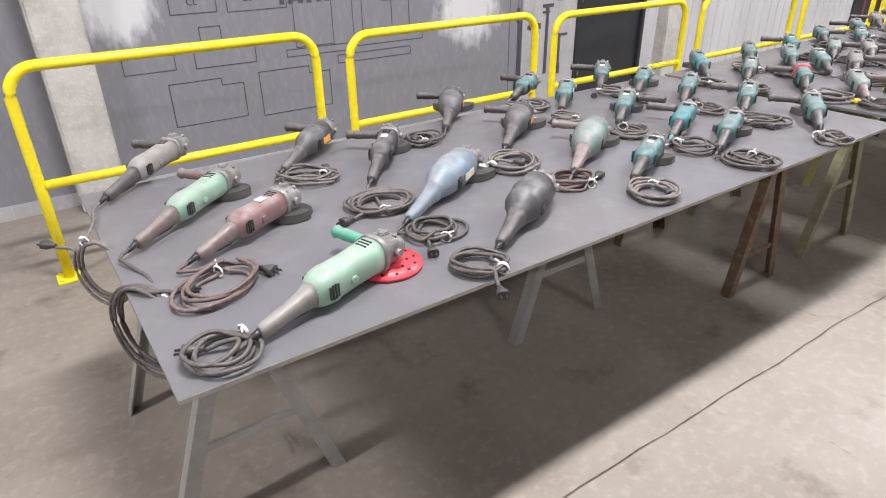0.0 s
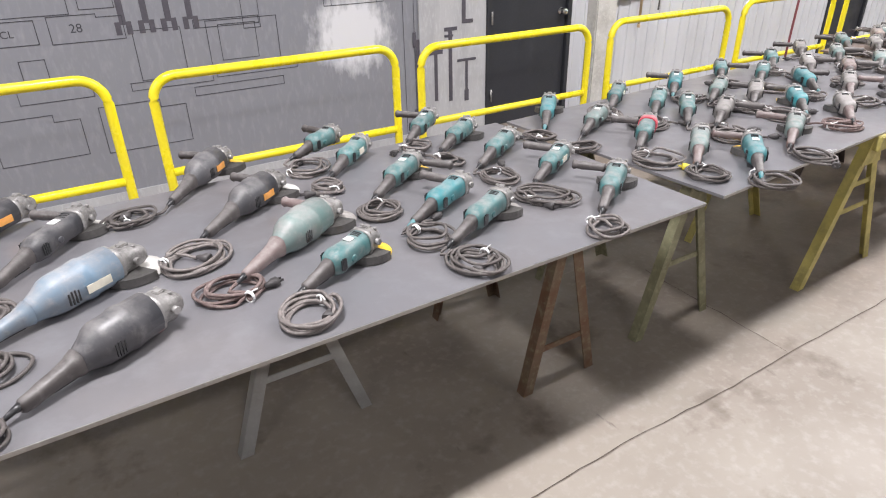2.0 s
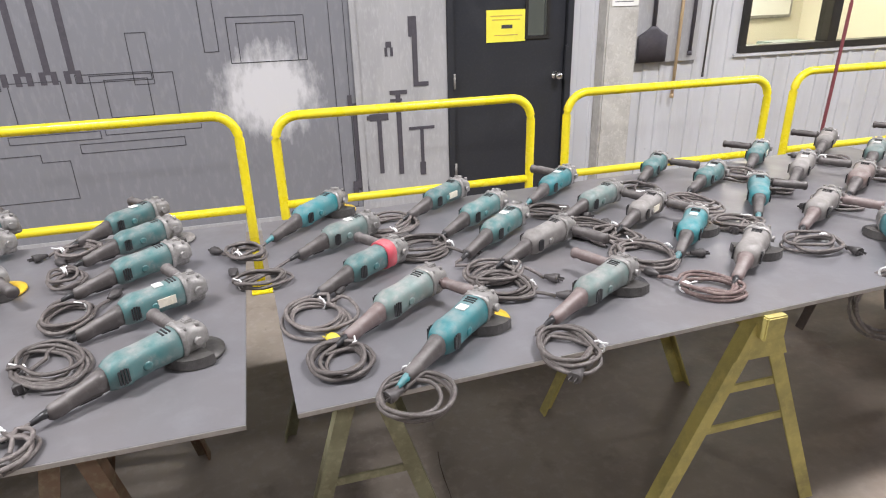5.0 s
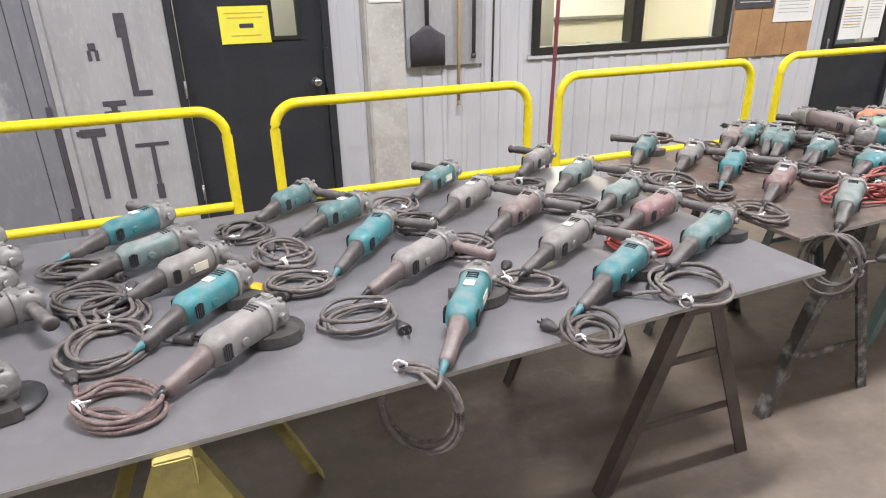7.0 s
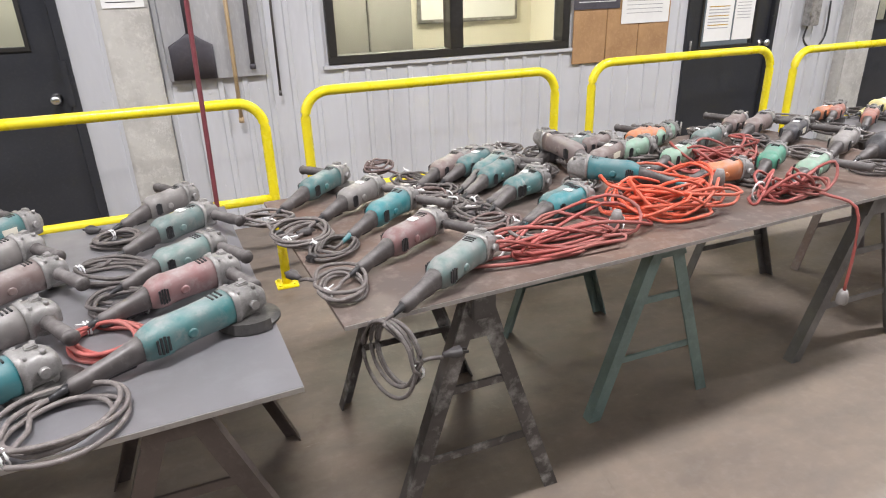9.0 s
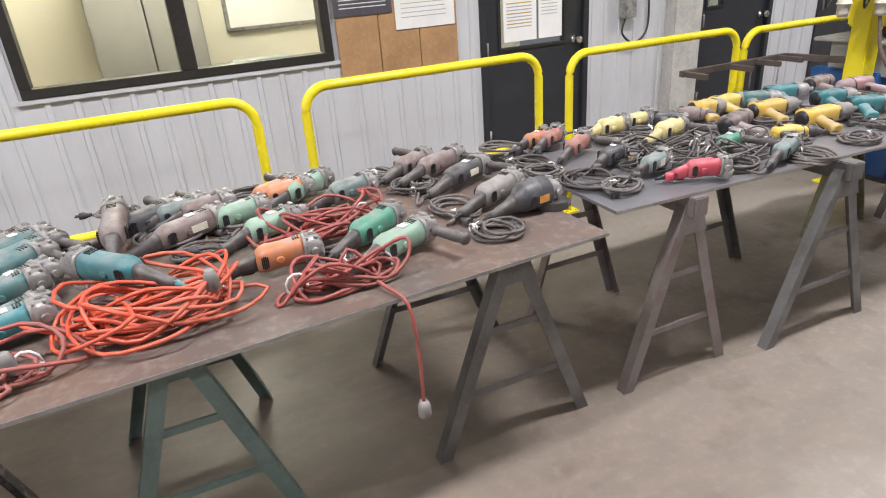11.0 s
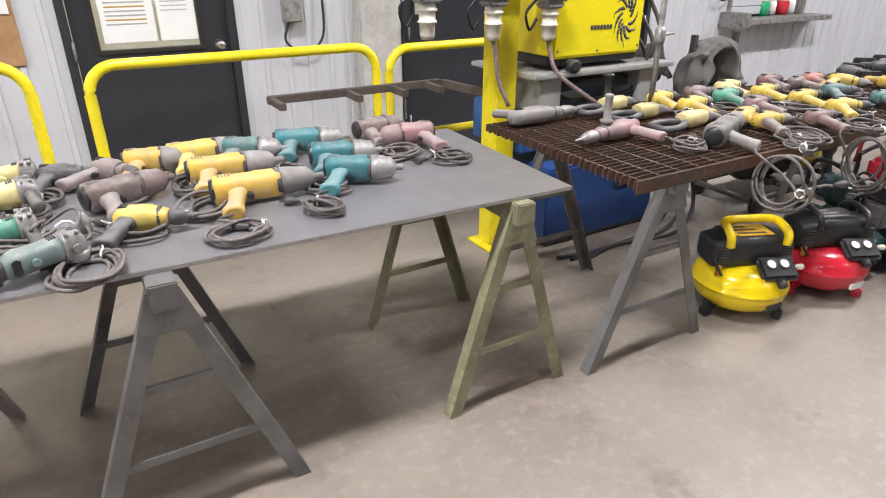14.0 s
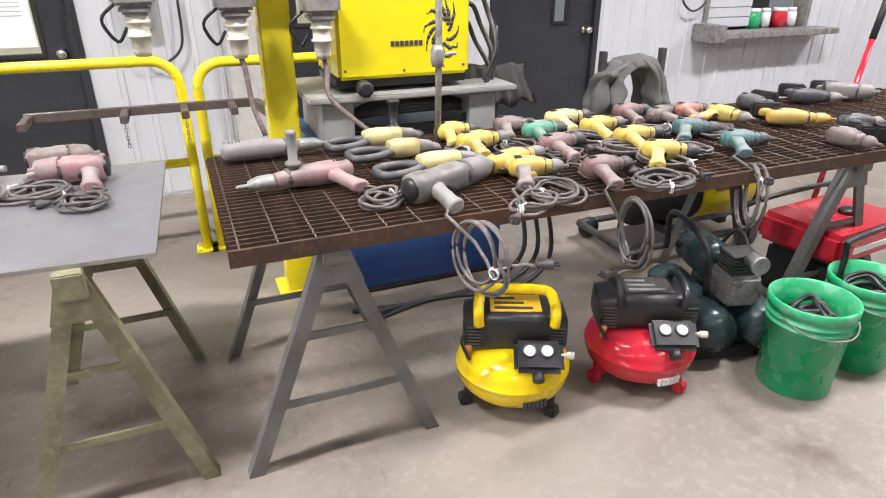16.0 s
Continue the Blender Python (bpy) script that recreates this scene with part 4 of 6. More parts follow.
def grip_mesh(L, w):
    def make(bm):
        loft(bm, ((0.0, 0, 0.026, 0.011, 0.012), (0.008, 0, 0.027, 0.0165, 0.018), (0.03, 0, 0.029, 0.0175, 0.0195), (0.12 * L, 0, 0.034, 0.0172 * w, 0.02), (0.2 * L, 0, 0.039, 0.0178 * w, 0.0215), (0.28 * L, 0, 0.044, 0.0205 * w, 0.026), (0.335 * L, 0, 0.048, 0.0255 * w, 0.029 * w)), 14, 2.6)
    return make


def head_mesh(L, w):
    def make(bm):
        loft(bm, ((0.795 * L, 0, 0.06, 0.0425 * w, 0.043 * w), (0.815 * L, 0, 0.061, 0.0435 * w, 0.044 * w), (0.828 * L, 0, 0.062, 0.043 * w, 0.0435 * w), (0.836 * L, 0, 0.062, 0.038 * w, 0.04), (0.9 * L, 0, 0.063, 0.039 * w, 0.039), (0.96 * L, 0, 0.061, 0.036 * w, 0.032), (0.99 * L, 0, 0.059, 0.031 * w, 0.024), (L, 0, 0.058, 0.02, 0.014)), 16, 3.2)
        box(bm, (0.87 * L, -0.012, 0.098), (0.93 * L, 0.012, 0.108), 0.003)
        lathe(bm, ((0.011, -0.036 * w), (0.011, -0.05 * w)), (0.9 * L, 0, 0.06), 10, "y")
        lathe(bm, ((0.03, 0.02), (0.032, 0.045)), (0.91 * L, 0, 0), 14)
        for y in (-0.026, 0.026):
            for x in (0.84, 0.93):
                lathe(bm, ((0.006, 0.092), (0.006, 0.102)), (x * L, y, 0), 6)
    return make


def grinder(x, y, turn, L=0.4, body="teal", grip="handle", head="alu", disc="", side=1, coil=(-0.1, 0.02), hang=0.0, w=1.0, style="plain", seed=0,
            cordmat="cord", z=0.0, band="", tilt=0.0, plug="plug", words="", lead=True, name="angle_grinder", category="grinder"):
    rnd = random.Random(seed * 7 + 11)
    look_ = words or "dusty %s angle grinder with its cord tied in a coil" % body.replace("_", " ")
    g = thing(name, pose(x, y, T + z, tilt, 0, turn), look_, category, "power tools on the plates")
    L = round(L, 2)
    hb = shared("motor_housing", (L, w, style), housing_mesh(L, w, style), body, g)
    for sd_ in (-1, 1):
        for k in range(4):
            hgt = 0.017 + 0.003 * (k in (1, 2))
            shared("vent_slot", (w, hgt), lambda bm: box(bm, (-0.002, -0.002, -hgt), (0.0022, 0.002, hgt)), "black_plastic", hb).location = ((0.383 + (0.1 if style == "round" else 0) + 0.018 * k) * L, sd_ * (0.0475 if style == "round" else 0.0402) * w, 0.054)
    if style != "round":
        for sd_ in (-1, 1):
            shared("brush_cap", (w, sd_), lambda bm: lathe(bm, ((0.012, sd_ * 0.034 * w), (0.012, sd_ * 0.0395 * w), (0.007, sd_ * 0.0405 * w)), (0, 0, 0.052), 12, "y"), body, hb).location = (0.56 * L, 0, 0)
        for k in range(3):
            shared("front_vent", w, lambda bm: box(bm, (0, -0.015 * w, 0), (0.004, 0.015 * w, 0.004)), "black_plastic", hb).location = ((0.71 + 0.024 * k) * L, 0, 0.0565 + 0.0395 * w + 0.0012 * k)
    gp = shared("rear_handle", (L, w), grip_mesh(L, w), grip, g)
    shared("trigger", (L, w), lambda bm: box(bm, (0.16 * L, -0.008, 0.012), (0.3 * L, 0.008, 0.03), 0.003), "black_plastic", gp)
    shared("cord_guard", L, lambda bm: loft(bm, ((-0.035, 0, 0.022, 0.006, 0.006), (-0.01, 0, 0.028, 0.009, 0.009), (0.006, 0, 0.03, 0.012, 0.012)), 8), "bright_teal" if body == "bright_teal" else "black_plastic", gp)
    shared("gear_head", (L, w), head_mesh(L, w), head, g)
    if side:
        def bar(bm):
            x0 = 0.89 * L
            b2 = [(x0, side * 0.03, 0.062), (x0, side * 0.05, 0.062)]
            tube(bm, b2, 0.009, 8)
            prof = ((0.016, 0.05), (0.019, 0.056), (0.015, 0.064), (0.0165, 0.1), (0.018, 0.14), (0.0155, 0.16), (0.02, 0.172), (0.016, 0.18), (0.004, 0.182))
            lathe(bm, [(r, side * h) for r, h in prof], (x0, 0, 0.062), 12, "y")
        shared("side_handle", (L, side), bar, "brown_handle" if grip == "brown_handle" else "green" if body == "mint" and w > 1.1 else "handle", g)
    if disc:
        R = 0.072 if w < 1.15 else 0.095
        def wheel(bm):
            lathe(bm, ((0.02, 0.004), (R * 0.6, 0.006), (R, 0.004), (R, 0.011), (R * 0.55, 0.017), (0.02, 0.018)), (0.92 * L, 0.0, 0), 26)
        dm = {"yellow": "disc_yellow", "white": "disc_white", "black": "disc_black", "grey": "disc_grey", "red": "disc_red", "none": "dark_metal"}[disc]
        dk = shared("disc", (L, w), wheel, dm, g)
        if disc == "red":
            for r_, n_ in ((0.052, 8), (0.075, 12)):
                for k in range(n_):
                    ho = shared("hole", r_, lambda bm: lathe(bm, ((0.005, 0.0125), (0.005, 0.0185 if r_ < 0.06 else 0.0155)), (0, 0, 0), 8), "black_plastic", dk)
                    ho.location = (0.92 * L + r_ * math.cos(6.283 * k / n_), r_ * math.sin(6.283 * k / n_), 0)
        else:
            def guard(bm):
                n_ = 14
                rows = []
                for k in range(n_):
                    a = 1.9 + 2.9 * k / (n_ - 1)
                    c, s_ = math.cos(a), math.sin(a)
                    rows.append([bm.verts.new((0.92 * L + r_ * c, r_ * s_, h)) for r_, h in ((0.03, 0.031), (R + 0.008, 0.03), (R + 0.01, 0.003), (R + 0.006, 0.003), (R + 0.005, 0.026), (0.03, 0.027))])
                for p, q in zip(rows, rows[1:]):
                    for k in range(6):
                        bm.faces.new((p[k], p[(k + 1) % 6], q[(k + 1) % 6], q[k]))
                bm.faces.new(rows[0])
                bm.faces.new(rows[-1][::-1])
            shared("guard", (L, w), guard, "dark_metal", g)
    if band:
        shared("band", (L, w), lambda bm: loft(bm, ((0.7 * L, 0, 0.0595, 0.0435 * w, 0.0445 * w), (0.8 * L, 0, 0.0605, 0.0455 * w, 0.0465 * w)), 16, 2.6), band, g, "coloured band round the housing")
    if (seed * 37) % 7 < 1 or (style == "round" and body in ("brown", "black") and not band):
        sgn = -1
        shared("rating_label", (L, w, style), lambda bm: box(bm, (0.58 * L, sgn * (0.0515 if style == "round" else 0.039) * w - 0.0012, 0.045), (0.72 * L, sgn * (0.0515 if style == "round" else 0.039) * w + 0.001, 0.07)), "orange_label" if style == "round" and body in ("brown", "black") else "label", g)
    if style != "round" and seed % 3 == 0:
        shared("rating_label", (L, w, "top"), lambda bm: box(bm, (0.6 * L, -0.013 * w, 0.0575 + 0.0385 * w), (0.67 * L, 0.013 * w, 0.0592 + 0.0395 * w)), "paper", g, "white sticker")
    if lead:
        cord(g, rnd, (-0.03, 0, 0.024), coil, material=cordmat, hang=hang, plug=plug, rad=None if not hang else 0.07, turns=None if not hang else 4)
    return g


def pistol(x, y, turn, L=0.3, body="yellow", nose="black", grip="", side=1, seed=0, kind="drill", coil=None, hang=0.0, z=0.0, words="", lead=True, cordmat="cord", battery="", surface=T):
    """A drill or impact wrench lying on its side: body along x, handle along y."""
    rnd = random.Random(seed * 13 + 5)
    nm = {"drill": "power_drill", "impact": "impact_wrench", "saw": "reciprocating_saw"}[kind]
    g = thing(nm, pose(x, y, surface + z, 0, 0, turn), words or "dusty %s corded %s lying on its side" % (body, nm.replace("_", " ")), "drill" if kind == "drill" else kind.replace("impact", "wrench"), "power tools on the plates")
    L = round(L, 2)
    s = L / 0.3
    grip = grip or body
    def main(bm):
        if kind == "impact":
            loft(bm, ((0, 0, 0.05, 0.03, 0.03), (0.006, 0, 0.05, 0.042, 0.042), (0.03, 0, 0.05, 0.045, 0.044), (0.17 * L, 0, 0.05, 0.046, 0.044), (0.19 * L, 0, 0.05, 0.042, 0.041), (0.36 * L, 0, 0.05, 0.0405, 0.0405), (0.385 * L, 0, 0.05, 0.044, 0.043), (0.5 * L, 0, 0.05, 0.043, 0.042), (0.58 * L, 0, 0.05, 0.041, 0.041)), 20, 3.2)
        elif kind == "saw":
            loft(bm, ((0.1, 0, 0.04, 0.03, 0.03), (0.14, 0, 0.04, 0.036, 0.036), (0.5 * L, 0, 0.04, 0.036, 0.036), (0.72 * L, 0, 0.04, 0.03, 0.03)), 14, 2.8)
        else:
            loft(bm, ((-0.004, 0, 0.04, 0.02, 0.018), (0.006, 0, 0.041, 0.031, 0.029), (0.03 * s, 0, 0.042, 0.038, 0.034), (0.2 * L, side * 0.004, 0.043, 0.043, 0.036), (0.38 * L, side * 0.003, 0.043, 0.041, 0.036), (0.44 * L, 0, 0.043, 0.036, 0.034), (0.46 * L, 0, 0.043, 0.034, 0.032), (0.54 * L, 0, 0.042, 0.032, 0.03), (0.63 * L, 0, 0.042, 0.026, 0.025), (0.68 * L, 0, 0.042, 0.022, 0.022)), 18, 2.6)
    b = shared("motor_housing", (L, kind, side), main, body, g)
    def front(bm):
        if kind == "impact":
            loft(bm, ((0.58 * L, 0, 0.05, 0.044, 0.044), (0.66 * L, 0, 0.05, 0.044, 0.044), (0.84 * L, 0, 0.05, 0.036, 0.036), (0.9 * L, 0, 0.05, 0.02, 0.02), (0.91 * L, 0, 0.05, 0.011, 0.011), (L, 0, 0.05, 0.011, 0.011)), 16)
        elif kind == "saw":
            loft(bm, ((0.72 * L, 0, 0.04, 0.027, 0.027), (0.9 * L, 0, 0.035, 0.02, 0.02), (0.92 * L, 0, 0.032, 0.03, 0.014), (L, 0, 0.03, 0.03, 0.012)), 12, 3)
        else:
            loft(bm, ((0.68 * L, 0, 0.042, 0.021, 0.021), (0.72 * L, 0, 0.042, 0.025, 0.025), (0.82 * L, 0, 0.042, 0.024, 0.024), (0.9 * L, 0, 0.042, 0.014, 0.014), (0.91 * L, 0, 0.042, 0.006, 0.006), (L, 0, 0.042, 0.005, 0.005)), 12)
    if kind != "saw":
        shared("rear_cap", (L, kind), lambda bm: lathe(bm, ((0.012, -0.008), (0.034, -0.006), (0.039, 0.006)) if kind == "impact" else ((0.008, -0.007), (0.016, -0.006), (0.019, 0.002)), (0, 0, 0.05 if kind == "impact" else 0.041), 16, "x"), "black_plastic" if kind == "impact" else body, g)
        shared("seam_band", (L, kind), lambda bm: lathe(bm, ((0.0445 if kind == "impact" else 0.0315, 0.545 * L), (0.0465 if kind == "impact" else 0.0325, 0.565 * L), (0.0445 if kind == "impact" else 0.029, 0.59 * L)), (0, 0, 0.05 if kind == "impact" else 0.0425), 16, "x"), "handle", g)
    shared("nose" if kind == "impact" else "chuck", (L, kind), front, nose, g)
    def hand(bm):
        if kind == "saw":
            tube(bm, sweep_curve([(0.12, 0.0, 0.035), (0.05, 0.05, 0.03), (-0.03, 0.05, 0.028), (-0.05, 0.0, 0.028), (-0.03, -0.045, 0.028), (0.05, -0.045, 0.03), (0.12, -0.01, 0.035)], 4), 0.016, 8)
        else:
            # a flattened, bellied pistol grip with a thick heel
            k = 1.12 if kind == "impact" else 1.0
            secs = [(side * 0.018, 0.2 * L, 0.044, 0.03 * k, 0.022 * k), (side * 0.045, 0.19 * L, 0.042, 0.027 * k, 0.021 * k), (side * 0.075, 0.165 * L, 0.038, 0.022 * k, 0.019 * k), (side * 0.105, 0.14 * L, 0.034, 0.0235 * k, 0.02 * k), (side * 0.13, 0.115 * L, 0.031, 0.024 * k, 0.019 * k), (side * 0.146, 0.1 * L, 0.029, 0.03 * k, 0.021 * k), (side * 0.158, 0.095 * L, 0.028, 0.029 * k, 0.02 * k), (side * 0.162, 0.095 * L, 0.028, 0.02 * k, 0.014 * k)]
            loft(bm, secs, 14, 2.5)
            for v in bm.verts:
                v.co.x, v.co.y = v.co.y, v.co.x
    if kind != "saw":
        zt = 0.0905 if kind == "impact" else 0.076
        for k in range(4):
            shared("vent_slot", (kind, "top"), lambda bm: box(bm, (0, -0.013, 0), (0.004, 0.013, 0.0035)), "black_plastic", b).location = ((0.06 + 0.03 * k) * L, 0, zt)
    h = shared("handle", (L, kind, side), hand, grip, g)
    if kind != "saw":
        shared("trigger", (L, side), lambda bm: box(bm, (0.27 * L, min(side * 0.045, side * 0.075), 0.03), (0.32 * L, max(side * 0.045, side * 0.075), 0.05), 0.004), "black_plastic", h)
    if battery:
        bm = bmesh.new()
        yy = sorted((side * 0.15, side * 0.2))
        box(bm, (-0.03, yy[0], 0.003), (0.1, yy[1], 0.07), 0.008)
        part("battery", bm, "black_plastic", g, "black slide-on battery")
    elif lead:
        st = (0.08 * L, side * 0.16, 0.028) if kind != "saw" else (-0.06, 0, 0.025)
        cord(g, rnd, st, coil or ((0.02, side * 0.27) if kind != "saw" else (-0.14, 0.05)), hang=hang, material=cordmat, rad=rnd.uniform(0.06, 0.085) if not hang else 0.07)
    return g


def cord_heap(x, y, rx, ry, material, label, loops=14, seed=1, z=0.0, r=0.0055, drop=None):
    """A loose heap of an extension cord, as one thing."""
    rnd = random.Random(seed)
    h = thing("extension_cord", pose(x, y, T + z), label, "cord")
    pts = []
    for k in range(loops):
        cx, cy = rnd.uniform(-0.35, 0.35) * rx, rnd.uniform(-0.35, 0.35) * ry
        a0, fl = rnd.uniform(0, 6.28), rnd.uniform(0.5, 1.0)
        rr = rnd.uniform(0.6, 1.0)
        lift = rnd.uniform(0.0, 0.11)
        for i in range(9):
            a = a0 + 6.28 * i / 9
            pts.append((cx + rx * rr * math.cos(a), cy + ry * rr * fl * math.sin(a), 0.008 + lift * (0.55 + 0.45 * math.sin(2 * a + k)) ))
    if drop:
        pts += drop
    bm = bmesh.new()
    tube(bm, sweep_curve(pts, 3), r, 6)
    part("cable", bm, material, h)
    bm = bmesh.new()
    e = Vector(pts[-1])
    lathe(bm, ((0.012, 0.02), (0.019, 0.0), (0.02, -0.03), (0.016, -0.035)), e, 12)
    part("plug", bm, "grey", h)
    for k in range(2):
        bm = bmesh.new()
        c = Vector((rx * 0.7 * (-1) ** k, ry * 0.2, 0.03))
        tube(bm, [c + Vector((0.03 * math.cos(a), 0.0, 0.035 * math.sin(a))) for a in np.linspace(0, 6.3, 12)], 0.004, 5)
        part("cable_tie", bm, "tie", h)
    return h


# first plate
grinder(0.39, 1.95, 46, 0.50, "grey", coil=(-0.29, -0.16), hang=0.2, side=1, words="dusty grey angle grinder, cord hanging off the plate", seed=1)
grinder(0.40, 1.52, 39, 0.50, "mint", coil=(-0.19, -0.16), hang=0.3, disc="black", side=1, grip="brown_handle", words="dusty green and brown angle grinder with black disc", seed=2)
grinder(0.52, 1.34, 27, 0.41, "maroon", coil=(-0.06, -0.15), disc="black", side=0, grip="brown_handle", cordmat="brown_cord", words="dusty maroon angle grinder with thick black disc", seed=3)
grinder(0.53, 0.89, 19, 0.47, "mint", coil=(-0.09, 0.03), disc="red", grip="grey", words="mint green angle grinder with perforated red pad", w=1.15, cordmat="cord", seed=4)
grinder(0.97, 1.84, 42, 0.45, "black", coil=(-0.01, -0.10), style="round", words="black angle grinder with round motor housing", seed=5)
grinder(1.18, 1.56, 50, 0.46, "black", coil=(-0.16, -0.06), disc="white", words="black angle grinder with pale disc", seed=6)
grinder(1.11, 1.20, 32, 0.55, "blue", coil=(-0.00, -0.09), disc="white", w=1.2, style="round", side=0, grip="blue", words="large dusty blue angle grinder with white disc", seed=7)
grinder(1.23, 0.91, 31, 0.44, "black", coil=(-0.10, 0.03), w=1.2, style="round", side=0, band="maroon", words="large black angle grinder with round housing", seed=8)
grinder(1.75, 1.92, 50, 0.47, "black", coil=(-0.13, 0.09), disc="yellow", w=1.15, style="round", words="dusty black angle grinder with orange label and yellow disc", seed=9)
grinder(1.79, 1.56, 39, 0.46, "black", coil=(-0.13, -0.06), disc="white", w=1.15, style="round", words="dusty black angle grinder with orange label and white disc", seed=10)
grinder(1.81, 1.20, 34, 0.50, "grey_teal", coil=(-0.05, -0.00), disc="grey", w=1.25, style="round", grip="brown_handle", cordmat="brown_cord", words="large dusty grey-teal angle grinder with pale disc", seed=11)
grinder(1.93, 1.03, 26, 0.33, "teal", coil=(-0.07, -0.08), disc="yellow", side=0, seed=12)
grinder(2.32, 2.14, 27, 0.30, "teal", coil=(-0.06, -0.12), seed=13)
grinder(2.37, 1.84, 41, 0.35, "teal", coil=(-0.11, -0.04), side=0, seed=14)
grinder(2.41, 1.52, 35, 0.37, "teal", coil=(-0.08, -0.06), disc="yellow", side=-1, seed=15)
grinder(2.41, 1.24, 26, 0.37, "bright_teal", coil=(-0.04, -0.09), side=1, seed=16)
grinder(2.44, 1.04, 25, 0.38, "teal", coil=(-0.05, -0.13), disc="grey", side=0, seed=17)
grinder(2.84, 2.03, 41, 0.37, "teal", coil=(-0.03, -0.06), seed=18)
grinder(2.90, 1.83, 33, 0.35, "teal", coil=(-0.07, -0.07), disc="grey", side=0, seed=19)
grinder(2.93, 1.57, 31, 0.37, "teal", coil=(-0.05, -0.10), side=0, seed=20)
grinder(3.00, 1.29, 29, 0.36, "teal", coil=(-0.08, -0.07), seed=21)
grinder(3.02, 0.95, 35, 0.38, "teal", coil=(-0.11, -0.05), disc="none", words="teal angle grinder, cord loop hanging over the plate edge", seed=22)
# second plate
grinder(3.52, 1.84, 46, 0.43, "bright_teal", coil=(-0.11, 0.01), disc="yellow", side=0, seed=23)
grinder(3.60, 1.65, 29, 0.34, "grey_teal", coil=(-0.17, -0.06), side=0, seed=24)
grinder(3.64, 1.34, 34, 0.36, "teal", coil=(-0.08, -0.08), band="red", words="teal angle grinder with red band", seed=25)
grinder(3.68, 1.06, 36, 0.39, "grey_teal", coil=(-0.07, -0.05), side=-1, grip="brown_handle", plug="yellow_plug", words="grey angle grinder, yellow plug on its cord", seed=26)
grinder(3.79, 0.84, 41, 0.39, "bright_teal", coil=(-0.04, -0.05), disc="yellow", side=0, seed=27)
grinder(4.04, 1.90, 36, 0.37, "teal", coil=(-0.08, 0.02), side=0, seed=28)
grinder(4.12, 1.67, 36, 0.38, "teal", coil=(-0.12, 0.01), side=0, seed=29)
grinder(4.14, 1.47, 40, 0.40, "teal", coil=(-0.06, -0.13), side=0, seed=30)
grinder(4.23, 1.37, 28, 0.36, "grey", coil=(-0.12, -0.10), side=-1, seed=31)
grinder(4.22, 0.98, 28, 0.39, "grey_teal", coil=(-0.06, -0.10), side=1, disc="black", grip="brown_handle", seed=32)
grinder(4.55, 1.90, 37, 0.37, "bright_teal", coil=(-0.03, -0.09), seed=33)
grinder(4.60, 1.68, 27, 0.36, "grey_teal", coil=(-0.00, -0.12), side=-1, seed=34)
grinder(4.74, 1.51, 32, 0.31, "grey", coil=(-0.05, -0.02), side=-1, seed=35)
grinder(4.79, 1.24, 44, 0.35, "bright_teal", coil=(-0.02, 0.09), disc="yellow", side=0, seed=36)
grinder(4.84, 1.03, 39, 0.34, "grey", coil=(-0.07, 0.06), disc="none", side=0, grip="brown_handle", cordmat="brown_cord", words="dusty grey-brown angle grinder with brown cord", seed=37)
grinder(5.12, 1.99, 39, 0.30, "teal", coil=(-0.08, -0.03), side=-1, seed=38)
grinder(5.24, 1.80, 30, 0.30, "teal", coil=(-0.12, -0.06), side=0, seed=39)
grinder(5.29, 1.46, 50, 0.38, "bright_teal", coil=(-0.08, 0.08), side=-1, seed=40)
grinder(5.34, 1.30, 31, 0.36, "grey", coil=(-0.10, -0.06), side=-1, grip="brown_handle", seed=41)
grinder(5.40, 0.90, 55, 0.41, "bright_teal", coil=(0.00, 0.05), disc="black", side=0, hang=0.22, grip="brown_handle", words="teal angle grinder with black cup, cord hanging down", seed=42)
grinder(5.80, 1.00, 30, 0.39, "bright_teal", coil=(-0.06, -0.07), disc="none", side=0, seed=43)
grinder(6.16, 1.11, 27, 0.45, "teal", coil=(-0.04, -0.08), disc="none", side=0, seed=44)
grinder(5.77, 1.24, 30, 0.39, "grey", coil=(-0.02, -0.04), side=-1, seed=45)
grinder(5.80, 1.54, 33, 0.34, "brown", coil=(-0.09, 0.02), side=-1, seed=46)
grinder(6.19, 1.39, 22, 0.36, "maroon", coil=(0.00, -0.07), side=-1, cordmat="red_cord", seed=47)
grinder(5.69, 1.73, 37, 0.38, "grey", coil=(-0.03, 0.06), side=-1, seed=48)
grinder(5.70, 2.00, 39, 0.32, "teal", coil=(-0.09, 0.02), seed=49)
grinder(6.20, 2.10, 36, 0.30, "grey", coil=(-0.07, -0.07), seed=50)
grinder(6.22, 1.83, 36, 0.34, "grey_teal", coil=(-0.08, -0.07), side=-1, seed=51)
grinder(6.23, 1.57, 29, 0.31, "grey_teal", coil=(-0.02, -0.05), side=-1, seed=52)
